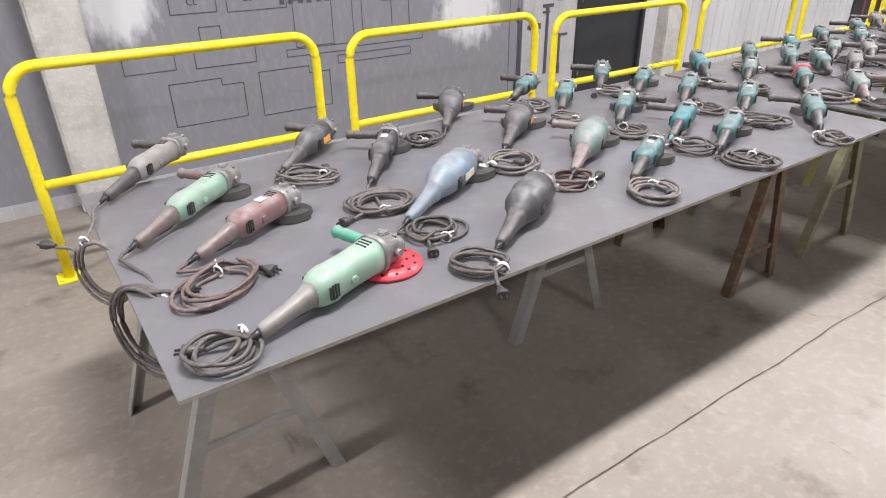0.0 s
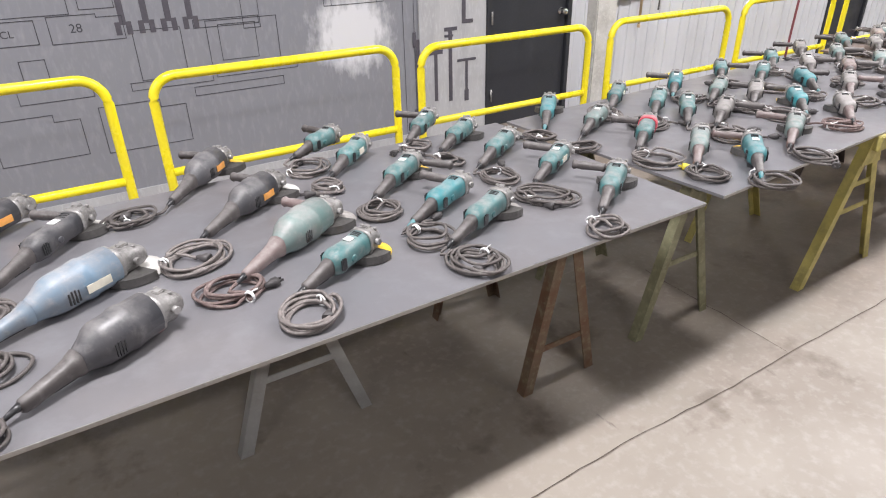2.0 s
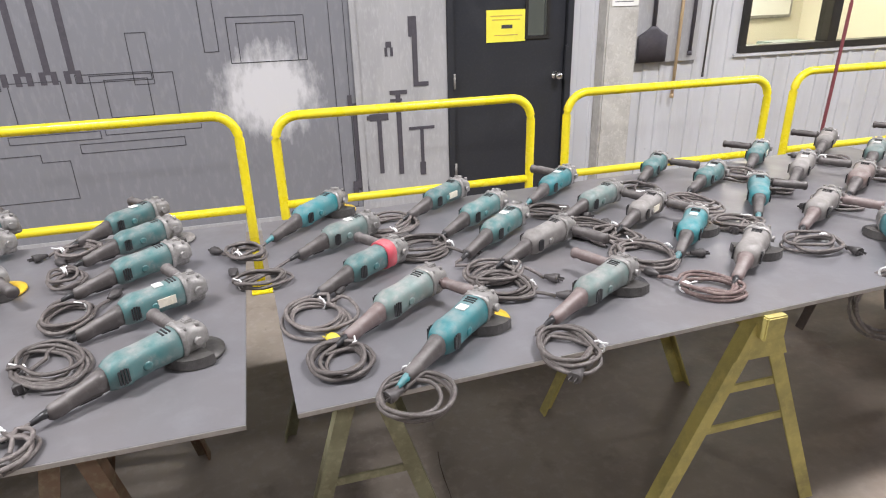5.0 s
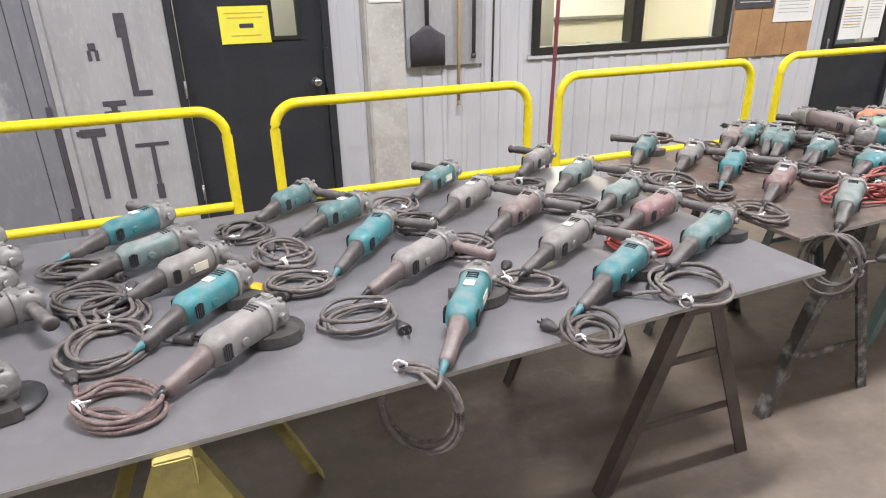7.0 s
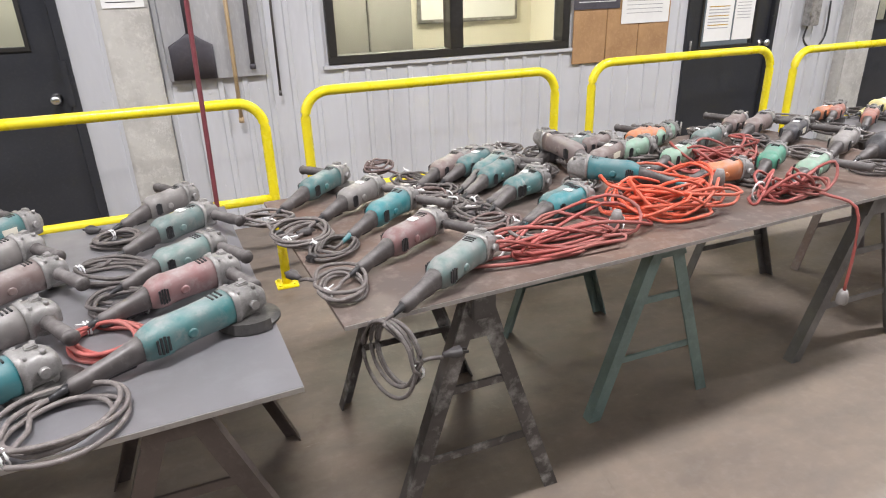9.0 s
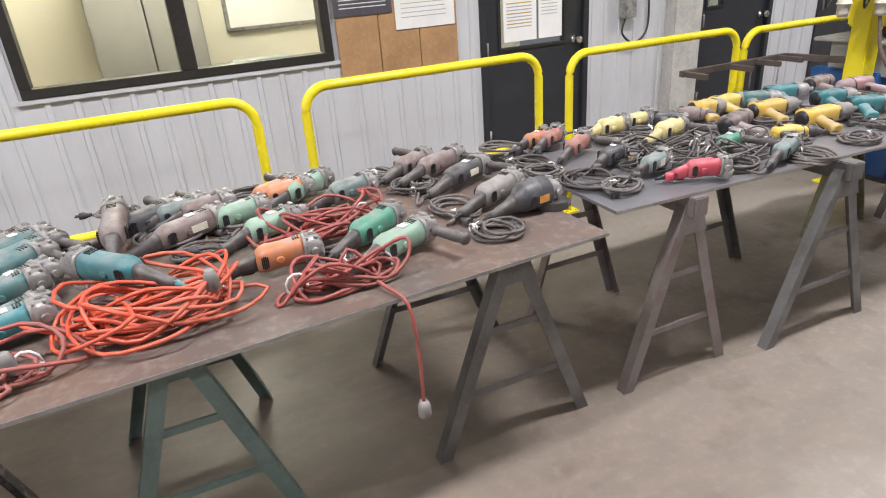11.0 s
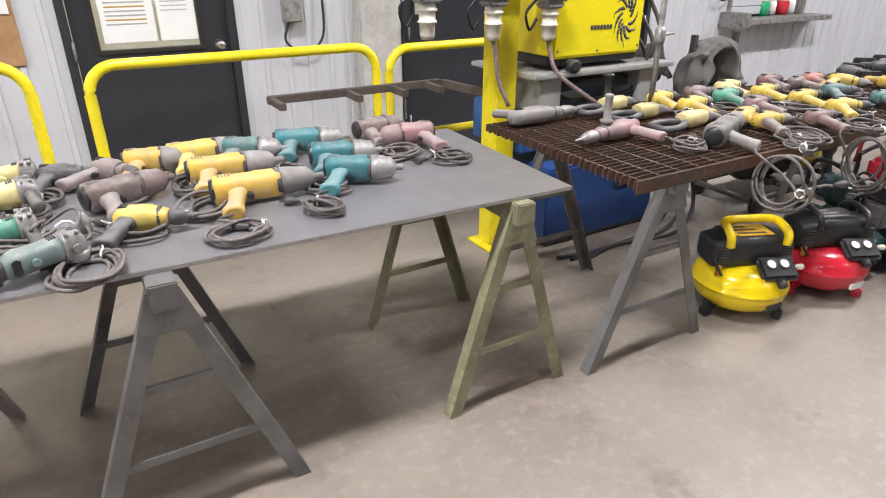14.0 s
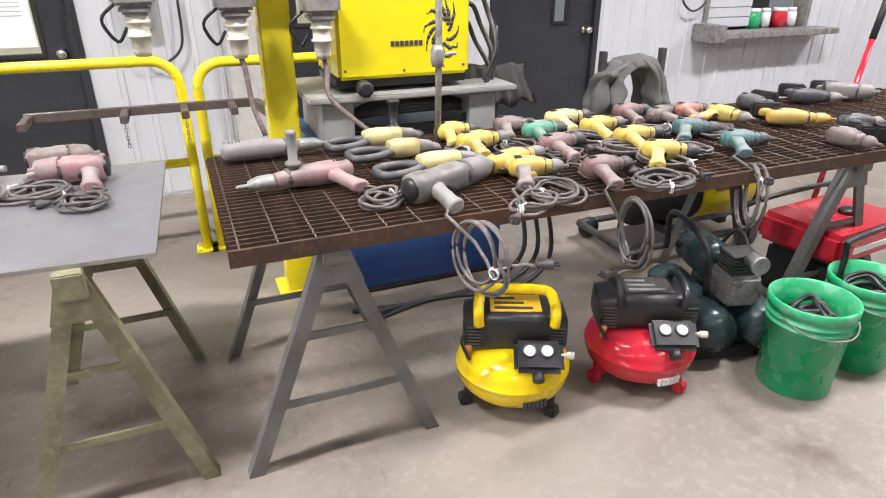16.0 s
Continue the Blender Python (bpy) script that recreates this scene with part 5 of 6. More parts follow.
# third plate
grinder(6.72, 2.02, 42, 0.39, "teal", coil=(-0.08, 0.00), disc="none", seed=53)
grinder(6.83, 1.87, 35, 0.32, "grey", coil=(-0.12, -0.03), side=-1, seed=54)
grinder(6.87, 1.66, 37, 0.36, "bright_teal", coil=(-0.08, 0.01), side=-1, seed=55)
grinder(7.24, 2.05, 35, 0.36, "brown", coil=(0.02, -0.06), side=-1, seed=56)
grinder(6.83, 1.41, 32, 0.39, "maroon", coil=(-0.08, -0.01), side=-1, seed=57)
grinder(7.36, 1.87, 34, 0.38, "teal", coil=(-0.10, 0.01), side=-1, seed=58)
grinder(6.87, 1.15, 33, 0.41, "grey_teal", coil=(-0.05, -0.01), side=0, hang=0.2, seed=59)
grinder(7.39, 1.70, 34, 0.37, "grey_teal", coil=(-0.06, 0.01), side=0, seed=60)
grinder(7.41, 1.52, 23, 0.33, "teal", coil=(-0.02, -0.04), side=0, seed=61)
grinder(7.75, 2.09, 29, 0.38, "black", coil=(-0.00, -0.03), seed=62)
grinder(7.85, 1.90, 27, 0.42, "brown", coil=(-0.06, -0.06), seed=63)
grinder(8.24, 2.15, 22, 0.30, "orange", coil=(-0.03, -0.05), seed=64)
grinder(7.34, 2.12, 31, 0.31, "brown", coil=(0.05, 0.34), side=0, cordmat="brown_cord", seed=65)
grinder(7.35, 2.06, 33, 0.37, "teal", coil=(-0.01, 0.15), side=0, seed=66)
grinder(7.37, 1.93, 38, 0.41, "teal", coil=(-0.07, 0.11), side=-1, cordmat="brown_cord", seed=67)
grinder(7.39, 1.75, 17, 0.30, "teal", coil=(-0.06, 0.08), side=0, seed=68)
grinder(7.42, 1.52, 16, 0.30, "bright_teal", coil=(-0.08, 0.08), side=0, lead=True, cordmat="brown_cord", seed=69)
grinder(8.01, 1.52, 135, 0.38, "bright_teal", coil=(0.12, -0.05), side=0, lead=False, z=0.05, words="bright teal angle grinder lying across orange cords", seed=70)
grinder(7.85, 1.72, 88, 0.50, "brown", coil=(-0.18, 0.03), side=0, z=0.06, hang=0.2, cordmat="brown_cord", words="brown grinder lying on top of other tools", seed=71)
grinder(7.89, 2.15, 21, 0.30, "grey_teal", coil=(0.07, 0.31), seed=72)
grinder(7.97, 2.15, 14, 0.30, "brown", coil=(0.01, 0.17), side=0, seed=73)
grinder(8.07, 2.02, 12, 0.30, "mint", coil=(-0.05, 0.04), side=0, seed=74)
grinder(8.15, 1.81, 19, 0.30, "mint", coil=(-0.04, 0.07), side=0, seed=75)
grinder(8.13, 1.62, -4, 0.30, "orange", coil=(-0.07, 0.02), side=0, lead=False, words="worn orange and brown angle grinder", seed=76)
grinder(8.27, 2.15, 12, 0.30, "orange", coil=(0.10, 0.21), seed=77)
grinder(8.34, 2.11, 28, 0.35, "mint", coil=(-0.02, -0.05), side=0, seed=78)
grinder(8.49, 2.02, 15, 0.30, "grey_teal", coil=(-0.05, 0.01), side=0, seed=79)
grinder(8.44, 1.56, 30, 0.34, "green", coil=(-0.06, 0.04), side=0, lead=False, seed=80)
grinder(8.45, 1.42, 22, 0.35, "mint", coil=(0.05, 0.14), side=-1, seed=81)
grinder(8.83, 2.15, 26, 0.30, "brown", coil=(0.07, 0.11), seed=82)
grinder(8.87, 2.07, 24, 0.39, "brown", coil=(0.04, -0.03), side=-1, seed=83)
grinder(8.91, 1.88, 26, 0.37, "black", coil=(0.14, 0.14), side=-1, seed=84)
grinder(8.92, 1.64, 24, 0.35, "grey", coil=(0.07, 0.08), side=0, seed=85)
grinder(8.99, 1.56, 9, 0.30, "black", coil=(-0.03, -0.09), disc="black", side=0, style="round", w=1.1, words="black angle grinder with orange label and black disc", seed=86)
# fourth plate
grinder(9.47, 2.19, 11, 0.22, "orange", coil=(-0.00, 0.11), side=0, disc="none", w=0.8, seed=87)
grinder(9.54, 2.13, 27, 0.24, "redbrown", coil=(-0.13, -0.05), side=0, w=0.85, seed=88)
grinder(9.54, 1.94, 29, 0.28, "redbrown", coil=(-0.12, 0.01), side=-1, w=0.85, seed=89)
grinder(9.58, 1.77, 19, 0.22, "black", coil=(-0.09, -0.04), side=0, disc="yellow", w=0.85, seed=90)
grinder(9.63, 1.60, 13, 0.22, "grey_teal", coil=(-0.08, -0.01), side=0, w=0.8, seed=91)
grinder(9.72, 1.53, -26, 0.24, "red", coil=(-0.04, 0.02), side=0, w=0.85, grip="red", lead=False, words="bright pink-red slim grinder with pale nose", seed=92)
grinder(9.85, 2.19, -4, 0.25, "cream", coil=(0.09, 0.09), side=0, w=1.0, grip="cream", words="pale yellow grinder with a red disc", seed=93)
grinder(10.04, 2.20, -0, 0.22, "cream", coil=(-0.09, -0.11), side=0, w=0.8, seed=94)
grinder(10.00, 1.94, 10, 0.27, "cream", coil=(0.15, 0.13), side=-1, w=1.0, grip="cream", seed=95)
grinder(10.04, 1.63, 11, 0.23, "green", coil=(0.05, 0.12), side=-1, w=0.8, seed=96)
grinder(10.11, 1.40, 20, 0.27, "grey_teal", coil=(-0.01, 0.12), side=0, w=0.8, seed=97)
pistol(10.26, 2.19, -15, 0.20, "black", kind="drill", side=-1, seed=98)
pistol(10.43, 2.20, -50, 0.20, "brown", kind="drill", side=-1, seed=99)
pistol(10.38, 1.85, 20, 0.28, "brown", kind="impact", side=-1, nose="brown", seed=100)
pistol(10.45, 1.66, -25, 0.21, "yellow", kind="drill", side=-1, grip="black", seed=101)
pistol(10.52, 2.19, -11, 0.21, "amber", kind="impact", side=-1, nose="grey", seed=102)
pistol(10.66, 2.19, 2, 0.29, "yellow", kind="impact", side=-1, nose="grey", seed=103)
pistol(10.69, 1.97, -3, 0.32, "amber", kind="impact", side=-1, nose="grey", seed=104)
pistol(10.72, 1.73, -3, 0.35, "amber", kind="impact", side=-1, nose="grey", words="amber yellow impact wrench with grey nose, cord coiled", seed=105)
pistol(10.86, 2.19, -29, 0.23, "teal", kind="impact", side=-1, nose="alu", seed=106)
pistol(11.05, 2.19, -12, 0.29, "bright_teal", kind="impact", side=-1, nose="alu", seed=107)
pistol(11.11, 1.95, -14, 0.26, "bright_teal", kind="impact", side=-1, nose="alu", seed=108)
pistol(11.10, 1.77, -26, 0.26, "bright_teal", kind="impact", side=-1, nose="alu", words="bright teal impact wrench with steel nose, cord coiled", seed=109)
pistol(11.39, 2.19, 6, 0.23, "brown", kind="impact", side=-1, nose="brown", seed=110)
pistol(11.65, 2.03, 174, 0.24, "pink", kind="impact", side=1, nose="pink", words="faded pink impact wrench with coiled cord", seed=111)
# grating
pistol(12.03, 2.00, -0, 0.40, "grey", surface=0.82, kind="drill", side=1, nose="alu", lead=False, words="large dusty grey two-handed drill", seed=112)
pistol(12.41, 1.65, -170, 0.38, "pink", surface=0.82, kind="drill", side=1, nose="alu", words="faded pink heavy drill with upright handle", seed=113)
pistol(12.51, 1.34, 23, 0.40, "grey", surface=0.82, kind="impact", side=-1, nose="grey", hang=0.21, words="dusty grey impact wrench, cord hanging off the grating", seed=114)
pistol(12.46, 1.99, 7, 0.35, "cream", surface=0.82, kind="saw", lead=False, grip="black", nose="grey", seed=115)
pistol(12.50, 1.82, 2, 0.30, "cream", surface=0.82, kind="saw", lead=False, grip="black", nose="grey", seed=116)
pistol(12.54, 1.60, 4, 0.35, "cream", surface=0.82, kind="saw", lead=False, grip="black", nose="grey", seed=117)
pistol(12.86, 1.99, -3, 0.20, "yellow", surface=0.82, kind="drill", side=-1, seed=118)
pistol(12.88, 1.81, 3, 0.24, "yellow", surface=0.82, kind="drill", side=-1, nose="grey", seed=119)
pistol(12.86, 1.50, 19, 0.30, "amber", surface=0.82, kind="drill", side=-1, nose="grey", seed=120)
pistol(12.91, 1.45, -17, 0.20, "yellow", surface=0.82, kind="drill", side=-1, grip="brown", nose="grey", seed=121)
pistol(13.13, 2.00, -13, 0.20, "brown", surface=0.82, kind="drill", side=-1, seed=122)
pistol(13.20, 1.87, -1, 0.21, "green", surface=0.82, kind="drill", side=-1, seed=123)
pistol(13.39, 2.01, 3, 0.26, "cream", surface=0.82, kind="drill", side=-1, seed=124)
pistol(13.15, 1.65, 10, 0.23, "maroon", surface=0.82, kind="drill", side=-1, seed=125)
pistol(13.46, 1.84, 3, 0.24, "yellow", surface=0.82, kind="drill", side=-1, nose="grey", seed=126)
pistol(13.49, 1.65, -1, 0.25, "yellow", surface=0.82, kind="drill", side=-1, nose="black", seed=127)
pistol(13.47, 1.46, -29, 0.22, "yellow", surface=0.82, kind="drill", side=-1, nose="black", seed=128)
pistol(13.14, 1.35, -3, 0.20, "maroon", surface=0.82, kind="drill", side=-1, hang=0.2, seed=129)
pistol(13.76, 2.02, -3, 0.20, "maroon", surface=0.82, kind="drill", side=-1, seed=130)
pistol(13.82, 1.70, -33, 0.20, "teal", surface=0.82, kind="drill", side=-1, seed=131)
pistol(13.85, 1.46, -22, 0.20, "teal", surface=0.82, kind="drill", side=-1, hang=0.22, seed=132)
pistol(14.03, 1.93, -4, 0.20, "redbrown", surface=0.82, kind="drill", side=-1, seed=133)
pistol(13.85, 1.88, 23, 0.25, "brown", surface=0.82, kind="drill", side=-1, seed=134)
pistol(14.17, 1.87, -73, 0.22, "yellow", surface=0.82, kind="drill", side=-1, nose="grey", seed=135)
pistol(14.33, 1.68, -34, 0.28, "amber", surface=0.82, kind="drill", side=1, nose="amber", battery="b", seed=136)
pistol(14.31, 1.36, -83, 0.20, "brown", surface=0.82, kind="drill", side=1, nose="brown", battery="b", seed=137)
pistol(14.84, 2.00, -40, 0.26, "black", surface=0.82, kind="drill", side=1, nose="grey", battery="b", seed=138)
pistol(15.09, 2.01, -41, 0.26, "grey", surface=0.82, kind="impact", side=1, nose="grey", battery="b", seed=139)
pistol(14.53, 1.48, -23, 0.20, "black", surface=0.82, kind="drill", side=-1, nose="grey", battery="b", seed=140)
pistol(14.50, 2.01, -76, 0.20, "black", surface=0.82, kind="drill", side=1, nose="black", battery="b", seed=141)
cord_heap(7.93, 1.5, 0.22, 0.17, "orange_cord", "heap of bright orange extension cord", 16, 3, 0.01)
cord_heap(7.45, 1.36, 0.3, 0.1, "red_cord", "dusty reddish extension cord in loops", 8, 5, 0.0)
cord_heap(8.49, 1.83, 0.22, 0.16, "red_cord", "coil of dusty red extension cord", 12, 7, 0.0)
cord_heap(8.43, 1.41, 0.18, 0.08, "red_cord", "dull red extension cord, plug hanging over the edge", 9, 9, 0.0, 0.0055, [(0.09, -0.1, 0.015), (0.12, -0.18, -0.01), (0.13, -0.2, -0.15), (0.13, -0.2, -0.34)])
cord_heap(9.95, 1.72, 0.2, 0.14, "cord", "tangle of grey cords among tools", 9, 12, 0.0, 0.0045)
cord_heap(10.2, 1.62, 0.18, 0.12, "cord", "tangle of pale grey cords among tools", 7, 14, 0.0, 0.0045)

# ---------- grating table ----------
def grating(x0, x1, y0, y1, top=0.82):
    g = thing("steel_grating", pose(x0, y0, top), "rusty steel floor grating used as a tabletop", "grating")
    w, d = x1 - x0, y1 - y0
    n = 30
    bar = bmesh.new()
    box(bar, (0, -0.0025, -0.032), (w, 0.0025, 0))
    me = finish("bar", bar, M["rust"])
    for k in range(n):
        ob = new("bar", me)
        ob.parent = g
        ob.location = (0.006 * (k % 2), 0.012 + (d - 0.024) * k / (n - 1), 0)
    rod = bmesh.new()
    tube(rod, [(0, 0, -0.004), (0, d, -0.004)], 0.0035, 6)
    me = finish("cross_rod", rod, M["rust"])
    for k in range(int(w / 0.1)):
        ob = new("cross_rod", me)
        ob.parent = g
        ob.location = (0.03 + 0.1 * k, 0, 0)
    bm = bmesh.new()
    box(bm, (0.0, -0.004, -0.045), (w, 0.004, 0.003), 0.001)
    part("front_band", bm, "rust", g)


grating(11.97, 15.7, 1.2, 2.12)

# ---------- yellow post with cable drops, rack, welder ----------
po = thing("post", pose(12.33, 2.52, 0), "yellow painted square steel post, scuffed", "post")
bm = bmesh.new()
box(bm, (-0.065, -0.065, 0.01), (0.065, 0.065, CEIL), 0.008)
part("shaft", bm, "yellow_paint", po)
bm = bmesh.new()
box(bm, (-0.11, -0.11, 0), (0.11, 0.11, 0.014), 0.003)
part("base_plate", bm, "yellow_paint", po)

bmr = thing("cable_tray", pose(11.55, 2.38, 1.4), "dark steel beam carrying hanging power connectors", "beam")
bm = bmesh.new()
box(bm, (0, 0, 0), (1.25, 0.07, 0.07), 0.004)
part("beam", bm, "dark_metal", bmr)
bm = bmesh.new()
tube(bm, [(0.1, 0.035, 0.07), (0.1, 0.035, CEIL - 1.4)], 0.012, 8)
part("hanger", bm, "dark_metal", bmr)
bm = bmesh.new()
tube(bm, [(1.15, 0.035, 0.07), (1.15, 0.035, CEIL - 1.4)], 0.012, 8)
part("hanger", bm, "dark_metal", bmr)


def connector(x, y, z, drop, label):
    """A hanging power connector: cast box, ribbed sleeve, cable with a gentle bow."""
    c = thing("power_connector", pose(x, y, z), label, "connector", "hanging connectors")
    bm = bmesh.new()
    box(bm, (-0.075, -0.06, 0.11), (0.075, 0.06, 0.175), 0.012)
    box(bm, (-0.055, -0.05, 0.08), (0.055, 0.05, 0.112), 0.01)
    part("junction_box", bm, "alu", c)
    bm = bmesh.new()
    lathe(bm, ((0.04, 0.085), (0.04, 0.06), (0.045, 0.058), (0.045, 0.05), (0.036, 0.046), (0.037, 0.01), (0.043, 0.008), (0.043, 0.0), (0.035, -0.002), (0.034, -0.05), (0.026, -0.07)), n=18)
    part("sleeve", bm, "label", c)
    if drop:
        bm = bmesh.new()
        tube(bm, sweep_curve([(0, 0, -0.06), (0.01, -0.01, -0.12), drop[0], drop[1]], 6), 0.011, 8)
        part("cable", bm, "brown_cord", c)
    bm = bmesh.new()
    tube(bm, sweep_curve([(-0.06, 0.03, 0.12), (-0.12, 0.03, 0.06), (-0.08, 0.05, -0.02), (-0.04, 0.05, 0.03)], 5), 0.007, 6)
    part("loop_cable", bm, "black_plastic", c)


connector(11.82, 2.36, 1.235, None, "cast grey power socket hanging from a beam")
connector(12.17, 2.36, 1.21, ((0.02, -0.03, -0.25), (0.05, -0.08, -0.37)), "grey power connector with a hanging cable")
connector(12.5, 2.36, 1.19, ((0.0, -0.1, -0.22), (0.14, -0.25, -0.355)), "cream ribbed power connector with thick cable")

rk = thing("bar_rack", pose(11.25, 3.0, 0.84), "brown square-tube rack arm fixed to a post", "rack")
bm = bmesh.new()
box(bm, (0, -0.02, -0.02), (1.0, 0.02, 0.02), 0.003)
part("rail", bm, "brown_steel", rk)
bm = bmesh.new()
b2 = Vector((1.0, 0, 0)), Vector((1.06, -0.42, 0.0))
angle_iron(bm, b2[0] + Vector((0, 0, 0.015)), b2[1] + Vector((0, 0, 0.015)), 0.04, (0, 0, -1))
part("arm", bm, "brown_steel", rk)
for x in (0.02, 0.42, 0.68, 0.9):
    bm = bmesh.new()
    box(bm, (x - 0.017, -0.2, -0.017), (x + 0.017, -0.021, 0.017), 0.003)
    part("prong", bm, "brown_steel", rk)
for x in (0.42, 0.68):
    ch = bmesh.new()
    for k in range(6):
        ring = [(x + (0.006 * math.cos(a) if k % 2 else 0), -0.19 + (0.006 * math.cos(a) if k % 2 == 0 else 0), -0.03 - 0.018 * k + 0.012 * math.sin(a)) for a in np.linspace(0, 6.28, 9)]
        tube(ch, ring, 0.002, 4)
    part("chain", ch, "alu", rk)

wc = thing("welding_cart", pose(12.42, 2.34, 0), "dirty steel welding cart with blue cooler and hoses", "cart")
bm = bmesh.new()
box(bm, (0, 0, 0.93), (1.0, 0.6, 0.955), 0.006)
part("shelf", bm, "light_steel", wc)
for x in (0.06, 0.76):
    bm = bmesh.new()
    box(bm, (x, 0.03, 0.72), (x + 0.14, 0.5, 0.93), 0.004)
    part("bracket", bm, "light_steel", wc)
bm = bmesh.new()
box(bm, (0.02, 0.12, 0.52), (0.98, 0.6, 0.75), 0.01)
part("cooler", bm, "blue_light", wc)
for k in range(5):
    bm = bmesh.new()
    tube(bm, [(0.5 + (0.36 - 0.02 * k) * math.cos(a), 0.1 + 0.03 * math.sin(3 * a), 0.79 + 0.014 * k + (0.07) * math.sin(a)) for a in np.linspace(0, 6.4, 28)], 0.011, 7)
    part("hose", bm, "black_plastic", wc)
for x in (0.1, 0.9):
    bm = bmesh.new()
    box(bm, (x - 0.03, 0.5, 0.05), (x + 0.03, 0.58, 0.55), 0.004)
    part("leg", bm, "dark_metal", wc)
    bm = bmesh.new()
    lathe(bm, ((0.02, -0.025), (0.055, -0.022), (0.06, 0), (0.055, 0.022), (0.02, 0.025)), (x, 0.54, 0.06), 16, "x")
    part("wheel", bm, "black_plastic", wc)

wd = thing("welding_machine", pose(12.57, 2.4, 0.955), "bright yellow welding machine with black flame emblem", "welder")
bm = bmesh.new()
box(bm, (0, 0, 0.06), (0.62, 0.42, 0.52), 0.015)
part("case", bm, "machine_yellow", wd)
bm = bmesh.new()
box(bm, (-0.004, 0.03, 0.02), (0.624, 0.39, 0.07), 0.01)
part("base_skid", bm, "black_plastic", wd)
# plain emblem strokes and bars in place of lettering
bm = bmesh.new()
er = random.Random(2)
for k in range(11):
    a0 = k * 0.55
    pts = []
    for i in range(7):
        rr, a = 0.035 + 0.012 * i * (0.8 + 0.4 * er.random()), a0 + 0.16 * i
        pts.append((0.485 + 0.8 * rr * math.cos(a), -0.0015, 0.25 + 1.35 * rr * math.sin(a)))
    for p, q, r0 in zip(pts, pts[1:], (6, 7, 7, 6, 4, 2)):
        tube(bm, [p, q], 0.0012 * r0, 4)
for v in bm.verts:
    v.co.y = -0.001 + (v.co.y + 0.0015) * 0.05
part("emblem", bm, "ink", wd)
for k, (a, b, c, d) in enumerate(((0.06, 0.42, 0.13, 0.445), (0.055, 0.405, 0.125, 0.415), (0.065, 0.45, 0.135, 0.455))):
    bm = bmesh.new()
    box(bm, (a, -0.0025, b), (c, -0.0005, d))
    part("logo_bar", bm, "ink", wd)
bm = bmesh.new()
for k in range(7):
    box(bm, (0.24 + 0.022 * k, -0.0025, 0.195), (0.256 + 0.022 * k, -0.0005, 0.217))
part("name_bar", bm, "ink", wd)
for x, z in ((0.03, 0.1), (0.59, 0.1), (0.03, 0.49), (0.3, 0.09), (0.59, 0.49)):
    bm = bmesh.new()
    lathe(bm, ((0.006, 0.0), (0.005, -0.004)), (x, 0, z), 8, "y")
    part("screw", bm, "ink", wd)
for k, (dy, z) in enumerate(((0.1, 0.42), (0.16, 0.34), (0.22, 0.26))):
    bm = bmesh.new()
    tube(bm, sweep_curve([(0.62, dy, z), (0.7, dy, z + 0.01), (0.75, dy, z - 0.08), (0.76 + 0.02 * k, dy - 0.1, z - 0.25), (0.7, dy - 0.1, z - 0.4)], 6), 0.012, 8)
    part("cable", bm, "black_plastic", wd)
bm = bmesh.new()
lathe(bm, ((0.035, 0), (0.035, -0.05), (0.02, -0.055)), (0.1, -0.02, 0.03), 14, "y")
part("wire_feeder_hub", bm, "black_plastic", wd)

gl = thing("gas_line_rod", pose(12.86, 1.98, 0.82), "tall worn steel pipe with a valve, cable alongside", "pipe")
bm = bmesh.new()
tube(bm, [(0, 0, 0), (0.01, 0.01, 0.3), (0.02, 0.02, 1.2)], 0.014, 8)
part("pipe", bm, "alu", gl)
bm = bmesh.new()
lathe(bm, ((0.02, 0.3), (0.026, 0.32), (0.026, 0.36), (0.018, 0.38)), n=12)
tube(bm, [(0, 0, 0.34), (0.07, -0.02, 0.35)], 0.008, 6)
part("valve", bm, "alu", gl)
sd = thing("drill_side_handle", pose(12.73, 2.15, 0.82), "black ribbed upright drill handle", "handle")
bm = bmesh.new()
lathe(bm, ((0.03, 0.0), (0.03, 0.006), (0.012, 0.01), (0.012, 0.03), (0.028, 0.036), (0.028, 0.044), (0.016, 0.05), (0.018, 0.13), (0.027, 0.14), (0.027, 0.15), (0.01, 0.155)), n=16)
part("grip", bm, "black_plastic", sd)
sd2 = thing("drill_side_handle", pose(12.22, 1.62, 0.9), "dusty grey upright handle of a heavy drill", "handle")
bm = bmesh.new()
lathe(bm, ((0.02, -0.05), (0.02, 0.0), (0.026, 0.004), (0.026, 0.012), (0.015, 0.018), (0.016, 0.1), (0.019, 0.11), (0.008, 0.115)), n=16)
part("grip", bm, "grey", sd2)

